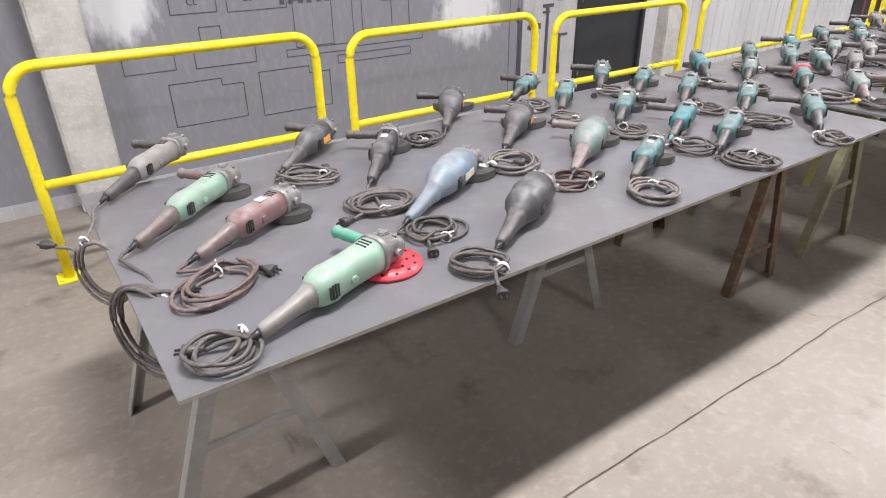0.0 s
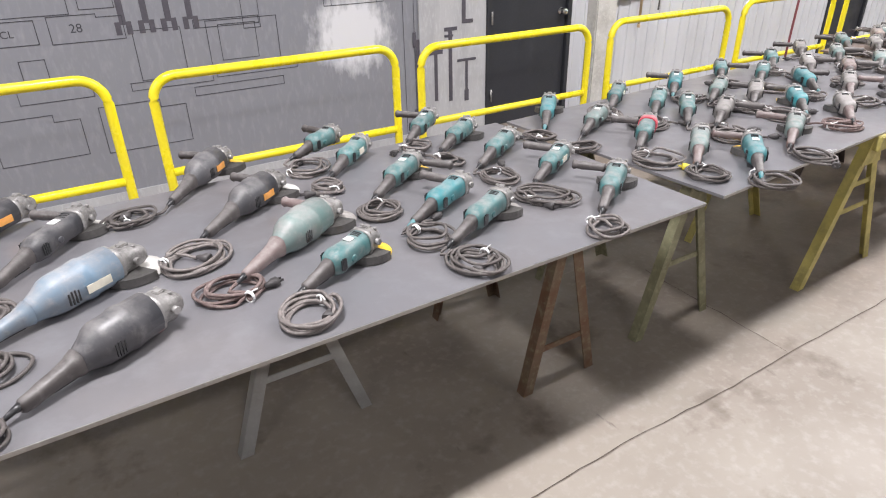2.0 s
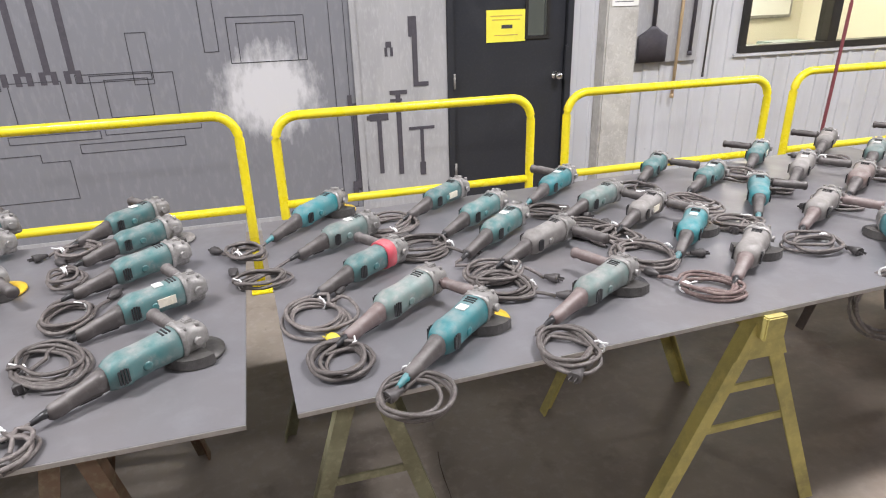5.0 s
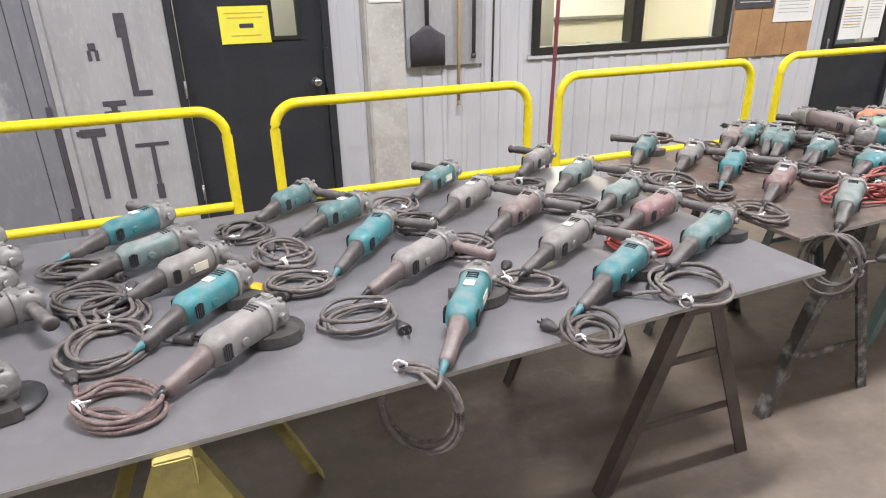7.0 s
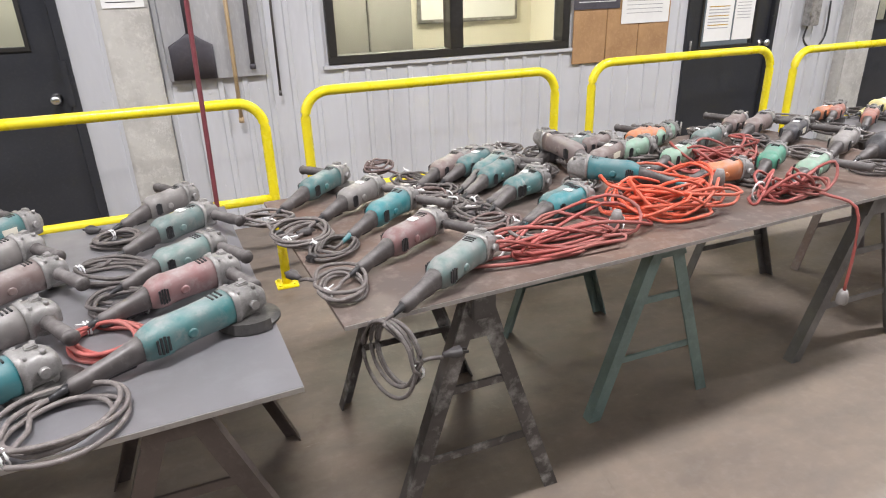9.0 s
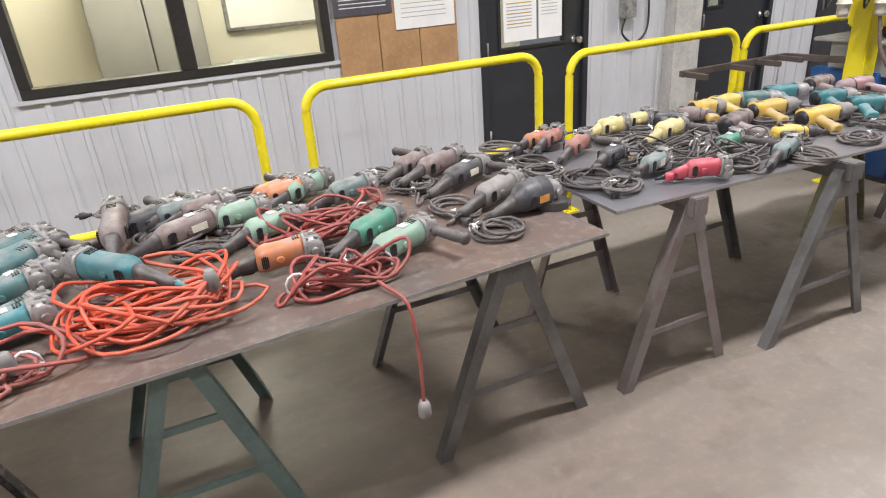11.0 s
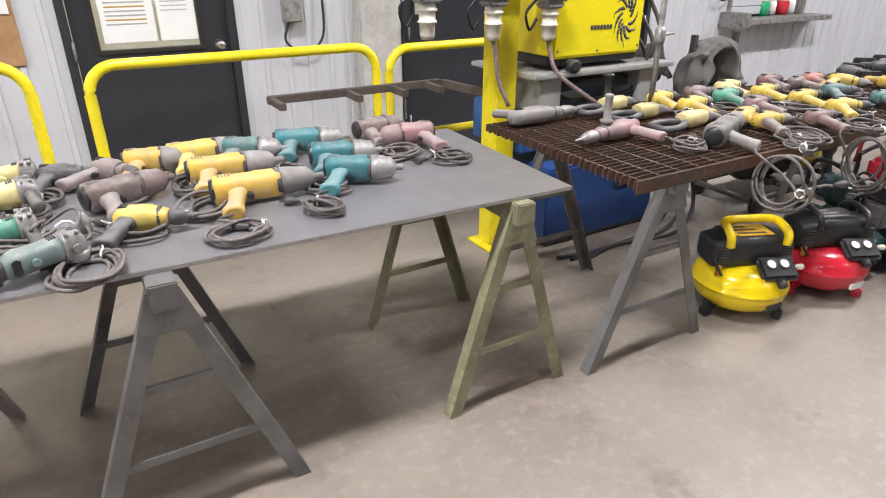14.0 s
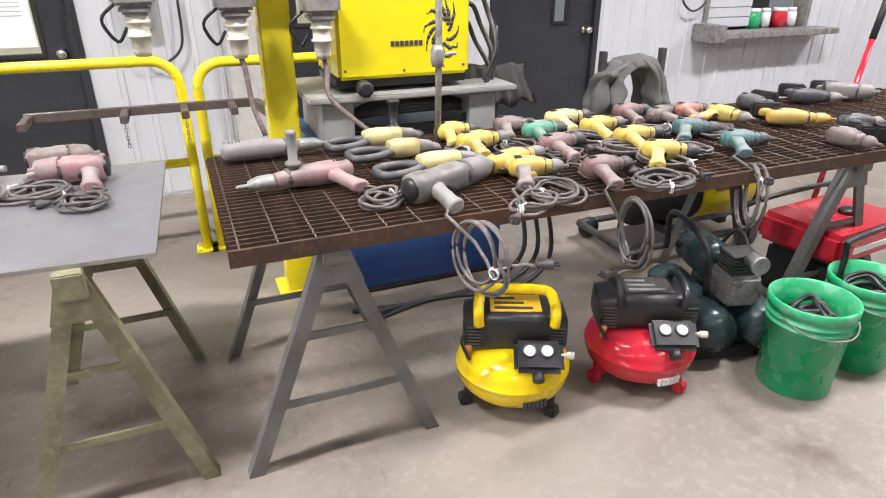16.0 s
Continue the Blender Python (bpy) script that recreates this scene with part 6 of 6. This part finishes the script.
nb = thing("welding_tank", pose(12.52, 2.3, 0), "dark blue steel cabinet with cables on the floor", "cabinet")
bm = bmesh.new()
box(bm, (0, 0, 0.03), (0.82, 0.5, 0.46), 0.012)
part("case", bm, "navy", nb)
bm = bmesh.new()
box(bm, (0.5, -0.006, 0.28), (0.72, -0.001, 0.42))
part("panel", bm, "black_plastic", nb)
bm = bmesh.new()
box(bm, (0.02, 0.02, 0), (0.8, 0.48, 0.03))
part("skid", bm, "dark_metal", nb)
for k in range(3):
    fcb = thing("floor_cable", pose(12.5 + 0.05 * k, 2.15 - 0.05 * k, 0), "black welding cable lying on the floor", "cable")
    bm = bmesh.new()
    tube(bm, sweep_curve([(0, 0, 0.012), (0.3, -0.03 + 0.05 * k, 0.012), (0.7, 0.02, 0.012), (0.95, 0.1, 0.012 + 0.1), (0.98, 0.22, 0.4)], 8), 0.012, 8)
    part("sheath", bm, "black_plastic", fcb)


def draped(x, y, z, w, fall, label, seed=0):
    """A heavy cloth folded over a bar: hanging front and back sheets with folds."""
    c = thing("cloth", pose(x, y, z), label, "cloth")
    bm = bmesh.new()
    n, m2 = 22, 16
    grid = []
    for i in range(n + 1):
        u = i / n
        row = []
        for j in range(m2 + 1):
            v = j / m2 * 2 - 1
            s = abs(v)
            ff = fall * (0.75 + 0.5 * noise.noise((u * 3, seed, v)))
            yy = 0.06 * math.sin(v * 1.57) + math.copysign(0.03 * math.sin(u * 17 + 3 * s + seed) * s, v)
            zz = 0.03 * math.cos(v * 1.57) - ff * max(0, s - 0.2) / 0.8
            row.append(bm.verts.new((u * w - w / 2 + 0.03 * math.sin(s * 5 + seed), yy, zz + 0.025 * noise.noise((u * 5, v * 2, seed)))))
        grid.append(row)
    for i in range(n):
        for j in range(m2):
            bm.faces.new((grid[i][j], grid[i + 1][j], grid[i + 1][j + 1], grid[i][j + 1])).smooth = True
    r = bmesh.ops.solidify(bm, geom=bm.faces[:], thickness=0.012)
    part("fabric", bm, "cloth", c)


draped(13.45, 2.62, 0.98, 0.34, 0.22, "grey canvas cloth draped over cart end", 3)
bl = thing("cloth", pose(14.6, 3.02, 0.46), "dark grey welding blanket slung over a stand", "cloth")
for off, r0, wd, hang in ((0.0, 0.06, 1.0, 0.0), (-0.05, 0.05, 0.82, -0.06), (-0.09, 0.045, 1.12, 0.03), (0.06, 0.05, 0.9, -0.1), (-0.12, 0.035, 0.7, 0.1)):
    arch = sweep_curve([(-0.26 * wd, off, hang), (-0.24 * wd, off, 0.22), (-0.17 * wd, off * 0.8, 0.37), (-0.03, off * 0.6, 0.43), (0.12 * wd, off * 0.8, 0.4), (0.2 * wd, off, 0.25), (0.22 * wd, off, hang)], 9)
    bm = bmesh.new()
    tube(bm, arch, r0, 18)
    for v in bm.verts:
        q = v.co * 1.0
        v.co += 0.05 * Vector((noise.noise(q * 9), noise.noise(q * 9 + Vector((5, 0, 0))), noise.noise(q * 6 + Vector((0, 7, 0)))))
        v.co.x += 0.012 * math.sin(q.z * 14 + q.x * 60)
    part("fold", bm, "cloth", bl)
st = thing("stand", pose(14.62, 3.02, 0), "dark steel stand with two uprights", "stand")
for x in (-0.22, 0.24):
    bm = bmesh.new()
    box(bm, (x - 0.02, -0.02, 0), (x + 0.02, 0.02, 0.98), 0.003)
    part("upright", bm, "dark_metal", st)
bm = bmesh.new()
tube(bm, [(-0.22, 0, 0.9), (0.24, 0, 0.9)], 0.015, 8)
part("crossbar", bm, "dark_metal", st)


# ---------- compressors, buckets, generator, fan ----------
def pancake(x, y, turn, tank, label, grip):
    c = thing("air_compressor", pose(x, y, 0, 0, 0, turn), label, "compressor", "pancake compressors")
    bm = bmesh.new()
    lathe(bm, ((0.03, 0.042), (0.11, 0.045), (0.165, 0.062), (0.195, 0.095), (0.206, 0.13), (0.207, 0.146), (0.2095, 0.148), (0.2095, 0.154), (0.207, 0.156), (0.203, 0.18), (0.188, 0.21), (0.155, 0.236), (0.1, 0.25), (0.03, 0.254)), n=48)
    tk = part("tank", bm, tank, c)
    # plain bars in place of the maker's name
    for k in range(6):
        bm = bmesh.new()
        w = -1.45 + 0.075 * k
        v = [bm.verts.new((r * math.cos(w + d), r * math.sin(w + d), z)) for r in (0.196, 0.208) for d, z in ((0, 0.085), (0.055, 0.085), (0.055, 0.112), (0, 0.112))]
        for f in ((0, 1, 2, 3), (7, 6, 5, 4), (0, 4, 5, 1), (1, 5, 6, 2), (2, 6, 7, 3), (3, 7, 4, 0)):
            bm.faces.new([v[i] for i in f])
        part("name_bar", bm, "ink" if tank == "comp_yellow" else "paper", tk)
    for k in range(3):
        bm = bmesh.new()
        box(bm, (0.125, -0.018, 0.03), (0.185, 0.018, 0.085), 0.006)
        box(bm, (0.16, -0.022, 0.0), (0.205, 0.022, 0.045), 0.007)
        bm.transform(Matrix.Rotation(-0.72 + 2.094 * k, 4, "Z"))
        part("foot", bm, "black_plastic" if tank == "comp_yellow" else tank, c)
    # moulded shroud: a long rounded hood with stepped, louvred ends
    bm = bmesh.new()
    loft(bm, ((-0.185, 0.015, 0.3, 0.06, 0.045), (-0.178, 0.015, 0.302, 0.085, 0.062), (-0.12, 0.015, 0.305, 0.092, 0.07), (-0.11, 0.015, 0.31, 0.1, 0.076), (0.11, 0.015, 0.31, 0.1, 0.076), (0.12, 0.015, 0.305, 0.092, 0.07), (0.178, 0.015, 0.302, 0.085, 0.062), (0.185, 0.015, 0.3, 0.06, 0.045)), 24, 4.5)
    hood = part("shroud", bm, "black_plastic", c)
    for x0 in (-0.172, 0.118):
        for k in range(7):
            bm = bmesh.new()
            box(bm, (x0, -0.082, 0.255 + 0.013 * k), (x0 + 0.054, -0.07, 0.262 + 0.013 * k), 0.0015)
            part("louvre", bm, "dark_metal", hood)
    bm = bmesh.new()
    box(bm, (-0.09, -0.05, 0.384), (0.09, 0.07, 0.3885), 0.002)
    np_ = part("name_plate", bm, "disc_yellow" if tank == "comp_yellow" else "dark_metal", hood)
    for k in range(3):
        bm = bmesh.new()
        box(bm, (-0.075, -0.035 + 0.035 * k, 0.3886), (0.06 - 0.03 * k, -0.02 + 0.035 * k, 0.3898))
        part("print_bar", bm, "ink" if tank == "comp_yellow" else "light_steel", np_)
    bm = bmesh.new()
    if grip == "arch":
        tube(bm, sweep_curve([(-0.13, -0.085, 0.35), (-0.132, -0.08, 0.395), (-0.13, -0.04, 0.42), (-0.11, 0.02, 0.432), (0.0, 0.03, 0.434), (0.11, 0.02, 0.432), (0.13, -0.04, 0.42), (0.132, -0.08, 0.395), (0.13, -0.085, 0.35)], 6), 0.019, 12)
        part("carry_handle", bm, "comp_yellow", c, "chunky yellow carry handle")
    else:
        bm.free()
        for s in (-1, 1):
            bm = bmesh.new()
            tube(bm, sweep_curve([(s * 0.115, -0.09, 0.345), (s * 0.12, -0.08, 0.4), (s * 0.12, 0.0, 0.425), (s * 0.12, 0.08, 0.41), (s * 0.115, 0.11, 0.36)], 6), 0.014, 10)
            part("carry_handle", bm, "black_plastic", c)
    tilt = Matrix.Translation((0.075, -0.135, 0.262)) @ Matrix.Rotation(0.62, 4, "X")
    bm = bmesh.new()
    box(bm, (-0.085, -0.06, -0.02), (0.085, 0.055, 0.018), 0.014)
    bm.transform(tilt)
    pn = part("control_panel", bm, "black_plastic", c)
    for dx in (-0.032, 0.028):
        bm = bmesh.new()
        lathe(bm, ((0.024, 0.014), (0.025, 0.024), (0.021, 0.025), (0.02, 0.021)), (dx, 0.012, 0), 20)
        bm.transform(tilt)
        bz = part("gauge_bezel", bm, "dark_metal", pn)
        bm = bmesh.new()
        lathe(bm, ((0.0195, 0.016), (0.0195, 0.0215)), (dx, 0.012, 0), 18)
        bm.transform(tilt)
        gd = part("gauge", bm, "paper", pn, "round white pressure gauge")
    bm = bmesh.new()
    lathe(bm, ((0.019, 0.0), (0.021, -0.03), (0.017, -0.036)), (-0.005, -0.058, 0.0), 14, "y")
    bm.transform(tilt)
    part("regulator_knob", bm, "black_plastic", pn)
    bm = bmesh.new()
    lathe(bm, ((0.008, 0), (0.008, 0.02), (0.013, 0.021), (0.013, 0.045)), (0.152, -0.13, 0.262), 12, "x")
    part("outlet", bm, "label", c)
    bm = bmesh.new()
    lathe(bm, ((0.01, 0.0), (0.01, 0.03), (0.014, 0.032), (0.014, 0.045), (0.006, 0.05)), (-0.165, -0.08, 0.215), 10)
    part("safety_valve", bm, "orange_label", c, "small brass safety valve")
    bm = bmesh.new()
    tube(bm, sweep_curve([(-0.16, -0.07, 0.33), (-0.19, -0.09, 0.29), (-0.16, -0.11, 0.225)], 6), 0.006, 6)
    part("air_pipe", bm, "black_plastic", c)


pancake(12.9, 1.35, -24, "comp_yellow", "yellow pancake air compressor with black shroud", "arch")
pancake(13.42, 1.28, -24, "comp_red", "red pancake air compressor with black shroud, dusty", "twin")

tc = thing("air_compressor", pose(13.9, 1.4, 0, 0, 0, 75), "dark green twin-tank compressor with black motor", "compressor")
for y in (-0.11, 0.11):
    bm = bmesh.new()
    lathe(bm, ((0.02, -0.27), (0.08, -0.25), (0.1, -0.2), (0.1, 0.2), (0.08, 0.25), (0.02, 0.27)), (0, y, 0.15), 20, "x")
    part("tank", bm, "comp_green", tc)
for x in (-0.18, 0.18):
    bm = bmesh.new()
    box(bm, (x - 0.02, -0.16, 0), (x + 0.02, 0.16, 0.06), 0.006)
    part("foot", bm, "black_plastic", tc)
bm = bmesh.new()
lathe(bm, ((0.03, -0.02), (0.085, 0.0), (0.085, 0.2), (0.05, 0.23)), (0.02, 0, 0.33), 18, "x")
part("motor", bm, "comp_green", tc)
bm = bmesh.new()
box(bm, (-0.2, -0.07, 0.24), (-0.04, 0.07, 0.37), 0.015)
part("crankcase", bm, "alu", tc)
for k in range(6):
    bm = bmesh.new()
    box(bm, (-0.18, -0.06, 0.37 + 0.015 * k), (-0.07, 0.06, 0.378 + 0.015 * k), 0.002)
    part("cooling_fin", bm, "dark_metal", tc)
bm = bmesh.new()
lathe(bm, ((0.03, 0), (0.03, -0.05), (0.036, -0.052), (0.036, -0.07)), (-0.19, 0, 0.45), 14, "x")
part("air_filter", bm, "alu", tc)
bm = bmesh.new()
tube(bm, sweep_curve([(-0.1, 0.1, 0.25), (-0.1, 0.13, 0.46), (0.2, 0.13, 0.5), (0.27, 0.1, 0.3)], 6), 0.013, 8)
part("carry_handle", bm, "black_plastic", tc)
bm = bmesh.new()
tube(bm, sweep_curve([(0.2, -0.1, 0.3), (0.15, -0.15, 0.42), (0.05, -0.15, 0.38), (0.08, -0.14, 0.27), (-0.1, -0.12, 0.25)], 6), 0.008, 6)
part("air_hose", bm, "black_plastic", tc)


def bucket(x, y, label, fill=True):
    b = thing("bucket", pose(x, y, 0), label, "bucket", "green plastic buckets")
    bm = bmesh.new()
    lathe(bm, ((0.125, 0.0), (0.13, 0.004), (0.142, 0.28), (0.15, 0.281), (0.15, 0.288), (0.143, 0.289), (0.144, 0.305), (0.152, 0.306), (0.152, 0.313), (0.145, 0.314), (0.146, 0.335), (0.154, 0.336), (0.155, 0.372), (0.15, 0.375), (0.143, 0.372), (0.138, 0.28), (0.125, 0.01)), n=40)
    part("shell", bm, "bucket", b)
    if fill:
        cc = thing("coiled_cable", pose(x, y, 0.29), "black cable stuffed in a bucket", "cable")
        rnd = random.Random(int(x * 100))
        pts = []
        for k in range(9):
            a0, rr = rnd.uniform(0, 6), rnd.uniform(0.05, 0.1)
            for i in range(8):
                a = a0 + i * 0.8
                pts.append((rr * math.cos(a) + rnd.uniform(-0.02, 0.02), rr * math.sin(a), -0.06 + 0.012 * k + 0.02 * math.sin(2 * a)))
        bm = bmesh.new()
        tube(bm, sweep_curve(pts, 3), 0.008, 6)
        part("sheath", bm, "black_plastic", cc)
    bm = bmesh.new()
    tube(bm, sweep_curve([(-0.155, 0, 0.32), (-0.12, -0.11, 0.29), (0, -0.165, 0.28), (0.12, -0.11, 0.29), (0.155, 0, 0.32)], 6), 0.003, 6)
    part("bail", bm, "alu", b)


bucket(13.955, 1.0, "green plastic bucket with black cables inside, dusty")
bucket(14.31, 1.03, "green plastic bucket, pale dust on its sides")

gn = thing("generator", pose(14.62, 1.42, 0, 0, 0, 6) @ Matrix.Scale(0.88, 4), "red portable generator in a black tube frame", "generator")
bm = bmesh.new()
box(bm, (-0.3, -0.2, 0.34), (0.32, 0.26, 0.5), 0.03)
part("fuel_tank", bm, "comp_red", gn)
bm = bmesh.new()
lathe(bm, ((0.045, 0.5), (0.045, 0.52), (0.03, 0.53)), (0.05, 0.0, 0), 16)
part("fuel_cap", bm, "black_plastic", gn)
bm = bmesh.new()
box(bm, (-0.2, -0.2, 0.46 - 0.06), (0.18, -0.204, 0.46 - 0.03))
part("stripe", bm, "paper", gn)
bm = bmesh.new()
box(bm, (-0.26, -0.16, 0.06), (0.05, 0.2, 0.33), 0.02)
part("engine", bm, "black_plastic", gn)
bm = bmesh.new()
lathe(bm, ((0.11, 0.0), (0.11, -0.03), (0.09, -0.045), (0.03, -0.05)), (-0.12, -0.16, 0.2), 24, "y")
rs = part("recoil_cover", bm, "comp_red", gn)
bm = bmesh.new()
lathe(bm, ((0.035, -0.05), (0.035, -0.054)), (-0.12, -0.16, 0.2), 16, "y")
part("hub", bm, "black_plastic", rs)
for k in range(10):
    a = 6.283 * k / 10
    bm = bmesh.new()
    tube(bm, [(-0.12 + 0.05 * math.cos(a), -0.208, 0.2 + 0.05 * math.sin(a)), (-0.12 + 0.085 * math.cos(a + 0.2), -0.206, 0.2 + 0.085 * math.sin(a + 0.2))], 0.005, 4)
    part("slot", bm, "black_plastic", rs)
bm = bmesh.new()
lathe(bm, ((0.1, 0), (0.11, 0.02), (0.11, 0.2), (0.08, 0.24)), (0.05, 0.02, 0.19), 20, "x")
part("alternator", bm, "dark_metal", gn)
for y in (-0.25, 0.29):
    bm = bmesh.new()
    tube(bm, sweep_curve([(-0.36, y, 0.02), (-0.36, y, 0.45), (-0.32, y, 0.53), (0.3, y, 0.53), (0.36, y, 0.47), (0.36, y, 0.02)], 5), 0.015, 10)
    part("frame_hoop", bm, "black_plastic", gn)
for x in (-0.36, 0.36):
    bm = bmesh.new()
    tube(bm, [(x, -0.25, 0.03), (x, 0.29, 0.03)], 0.015, 10)
    part("frame_bar", bm, "black_plastic", gn)
# seven-fifty decal on the cover
td = bpy.data.curves.new("decal", "FONT")
td.body, td.size, td.extrude = "7", 0.05, 0.0006
dg = new("decal", td)
bpy.context.view_layer.update()
me = bpy.data.meshes.new_from_object(dg)
bpy.data.objects.remove(dg)
me.materials.append(M["paper"])
ob = new("decal", me)
ob.parent = rs
ob.matrix_basis = pose(-0.135, -0.216, 0.182, 90, 0, 0)

wf = thing("wire_feeder", pose(14.3, 2.12, -0.055), "yellow and black drum unit on a low wheeled cart", "welder")
bm = bmesh.new()
lathe(bm, ((0.05, 0.17), (0.16, 0.18), (0.17, 0.2), (0.17, 0.56), (0.16, 0.58), (0.05, 0.59)), (0, 0.15, 0.36), 26, "x")
part("drum", bm, "machine_yellow", wf)
bm = bmesh.new()
lathe(bm, ((0.05, -0.22), (0.14, -0.21), (0.155, -0.18), (0.155, 0.16), (0.165, 0.17), (0.165, 0.185)), (0, 0.15, 0.36), 26, "x")
part("motor_end", bm, "black_plastic", wf)
bm = bmesh.new()
lathe(bm, ((0.168, 0.58), (0.172, 0.585), (0.172, 0.62), (0.1, 0.63)), (0, 0.15, 0.36), 26, "x")
part("end_cap", bm, "dark_metal", wf)
bm = bmesh.new()
box(bm, (0.26, -0.024, 0.4), (0.36, -0.02, 0.43))
part("logo_bar", bm, "ink", wf)
for y in (-0.08, 0.36):
    bm = bmesh.new()
    tube(bm, [(-0.35, y, 0.16), (0.6, y, 0.16)], 0.02, 8)
    part("frame_tube", bm, "dark_metal", wf)
for x in (-0.35, 0.1, 0.6):
    bm = bmesh.new()
    tube(bm, [(x, -0.08, 0.16), (x, 0.36, 0.16)], 0.02, 8)
    part("frame_tube", bm, "dark_metal", wf)
for x in (-0.28, 0.5):
    for y in (-0.08, 0.36):
        bm = bmesh.new()
        lathe(bm, ((0.02, -0.02), (0.06, -0.018), (0.065, 0), (0.06, 0.018), (0.02, 0.02)), (x, y, 0.12), 18, "y")
        part("wheel", bm, "black_plastic", wf)
        bm = bmesh.new()
        box(bm, (x - 0.02, y - 0.03, 0.11), (x + 0.02, y + 0.03, 0.17), 0.003)
        part("caster_fork", bm, "dark_metal", wf)
for x in (0.0, 0.4):
    bm = bmesh.new()
    box(bm, (x - 0.03, 0.02, 0.17), (x + 0.03, 0.28, 0.22), 0.004)
    part("cradle", bm, "dark_metal", wf)

# red-handled pry bar leaning by the far end of the grating
pb2 = thing("pinch_bar", pose(15.72, 2.32, 0), "red steel bar with black grip leaning upright", "bar")
bm = bmesh.new()
tube(bm, [(-0.05, 0.0, 0.015), (0.22, 0.08, 1.05)], 0.018, 8)
part("shaft", bm, "comp_red", pb2)
bm = bmesh.new()
tube(bm, [(0.22, 0.08, 1.05), (0.3, 0.1, 1.35)], 0.022, 8)
part("grip", bm, "black_plastic", pb2)

# conduit, boxes and cables on the far wall
for x, z, w, h in ((11.72, 1.1, 0.12, 0.3), (13.7, 1.5, 0.16, 0.22), (15.95, 1.3, 0.2, 0.14)):
    eb = thing("electrical_box", pose(x, WALL - 0.016, z), "grey electrical box with conduit on the wall", "box")
    bm = bmesh.new()
    box(bm, (0, -0.09, 0), (w, 0, h), 0.008)
    part("case", bm, "alu" if x < 15 else "navy", eb)
    bm = bmesh.new()
    tube(bm, [(w / 2, -0.03, h), (w / 2, -0.03, 2.6 - z)], 0.012, 8)
    part("conduit", bm, "alu", eb)
    bm = bmesh.new()
    tube(bm, sweep_curve([(w / 2 - 0.03, -0.05, 0), (w / 2 - 0.06, -0.06, -0.12), (w / 2 + 0.06, -0.07, -0.2), (w / 2 + 0.2, -0.06, -0.1), (w / 2 + 0.22, -0.04, 0.2)], 6), 0.009, 6)
    part("cable", bm, "black_plastic", eb)
fl = thing("folded_paper", pose(10.95, 1.52, T), "small scrap of white paper on the plate", "paper")
bm = bmesh.new()
box(bm, (0, 0, 0), (0.05, 0.02, 0.002))
part("scrap", bm, "paper", fl)
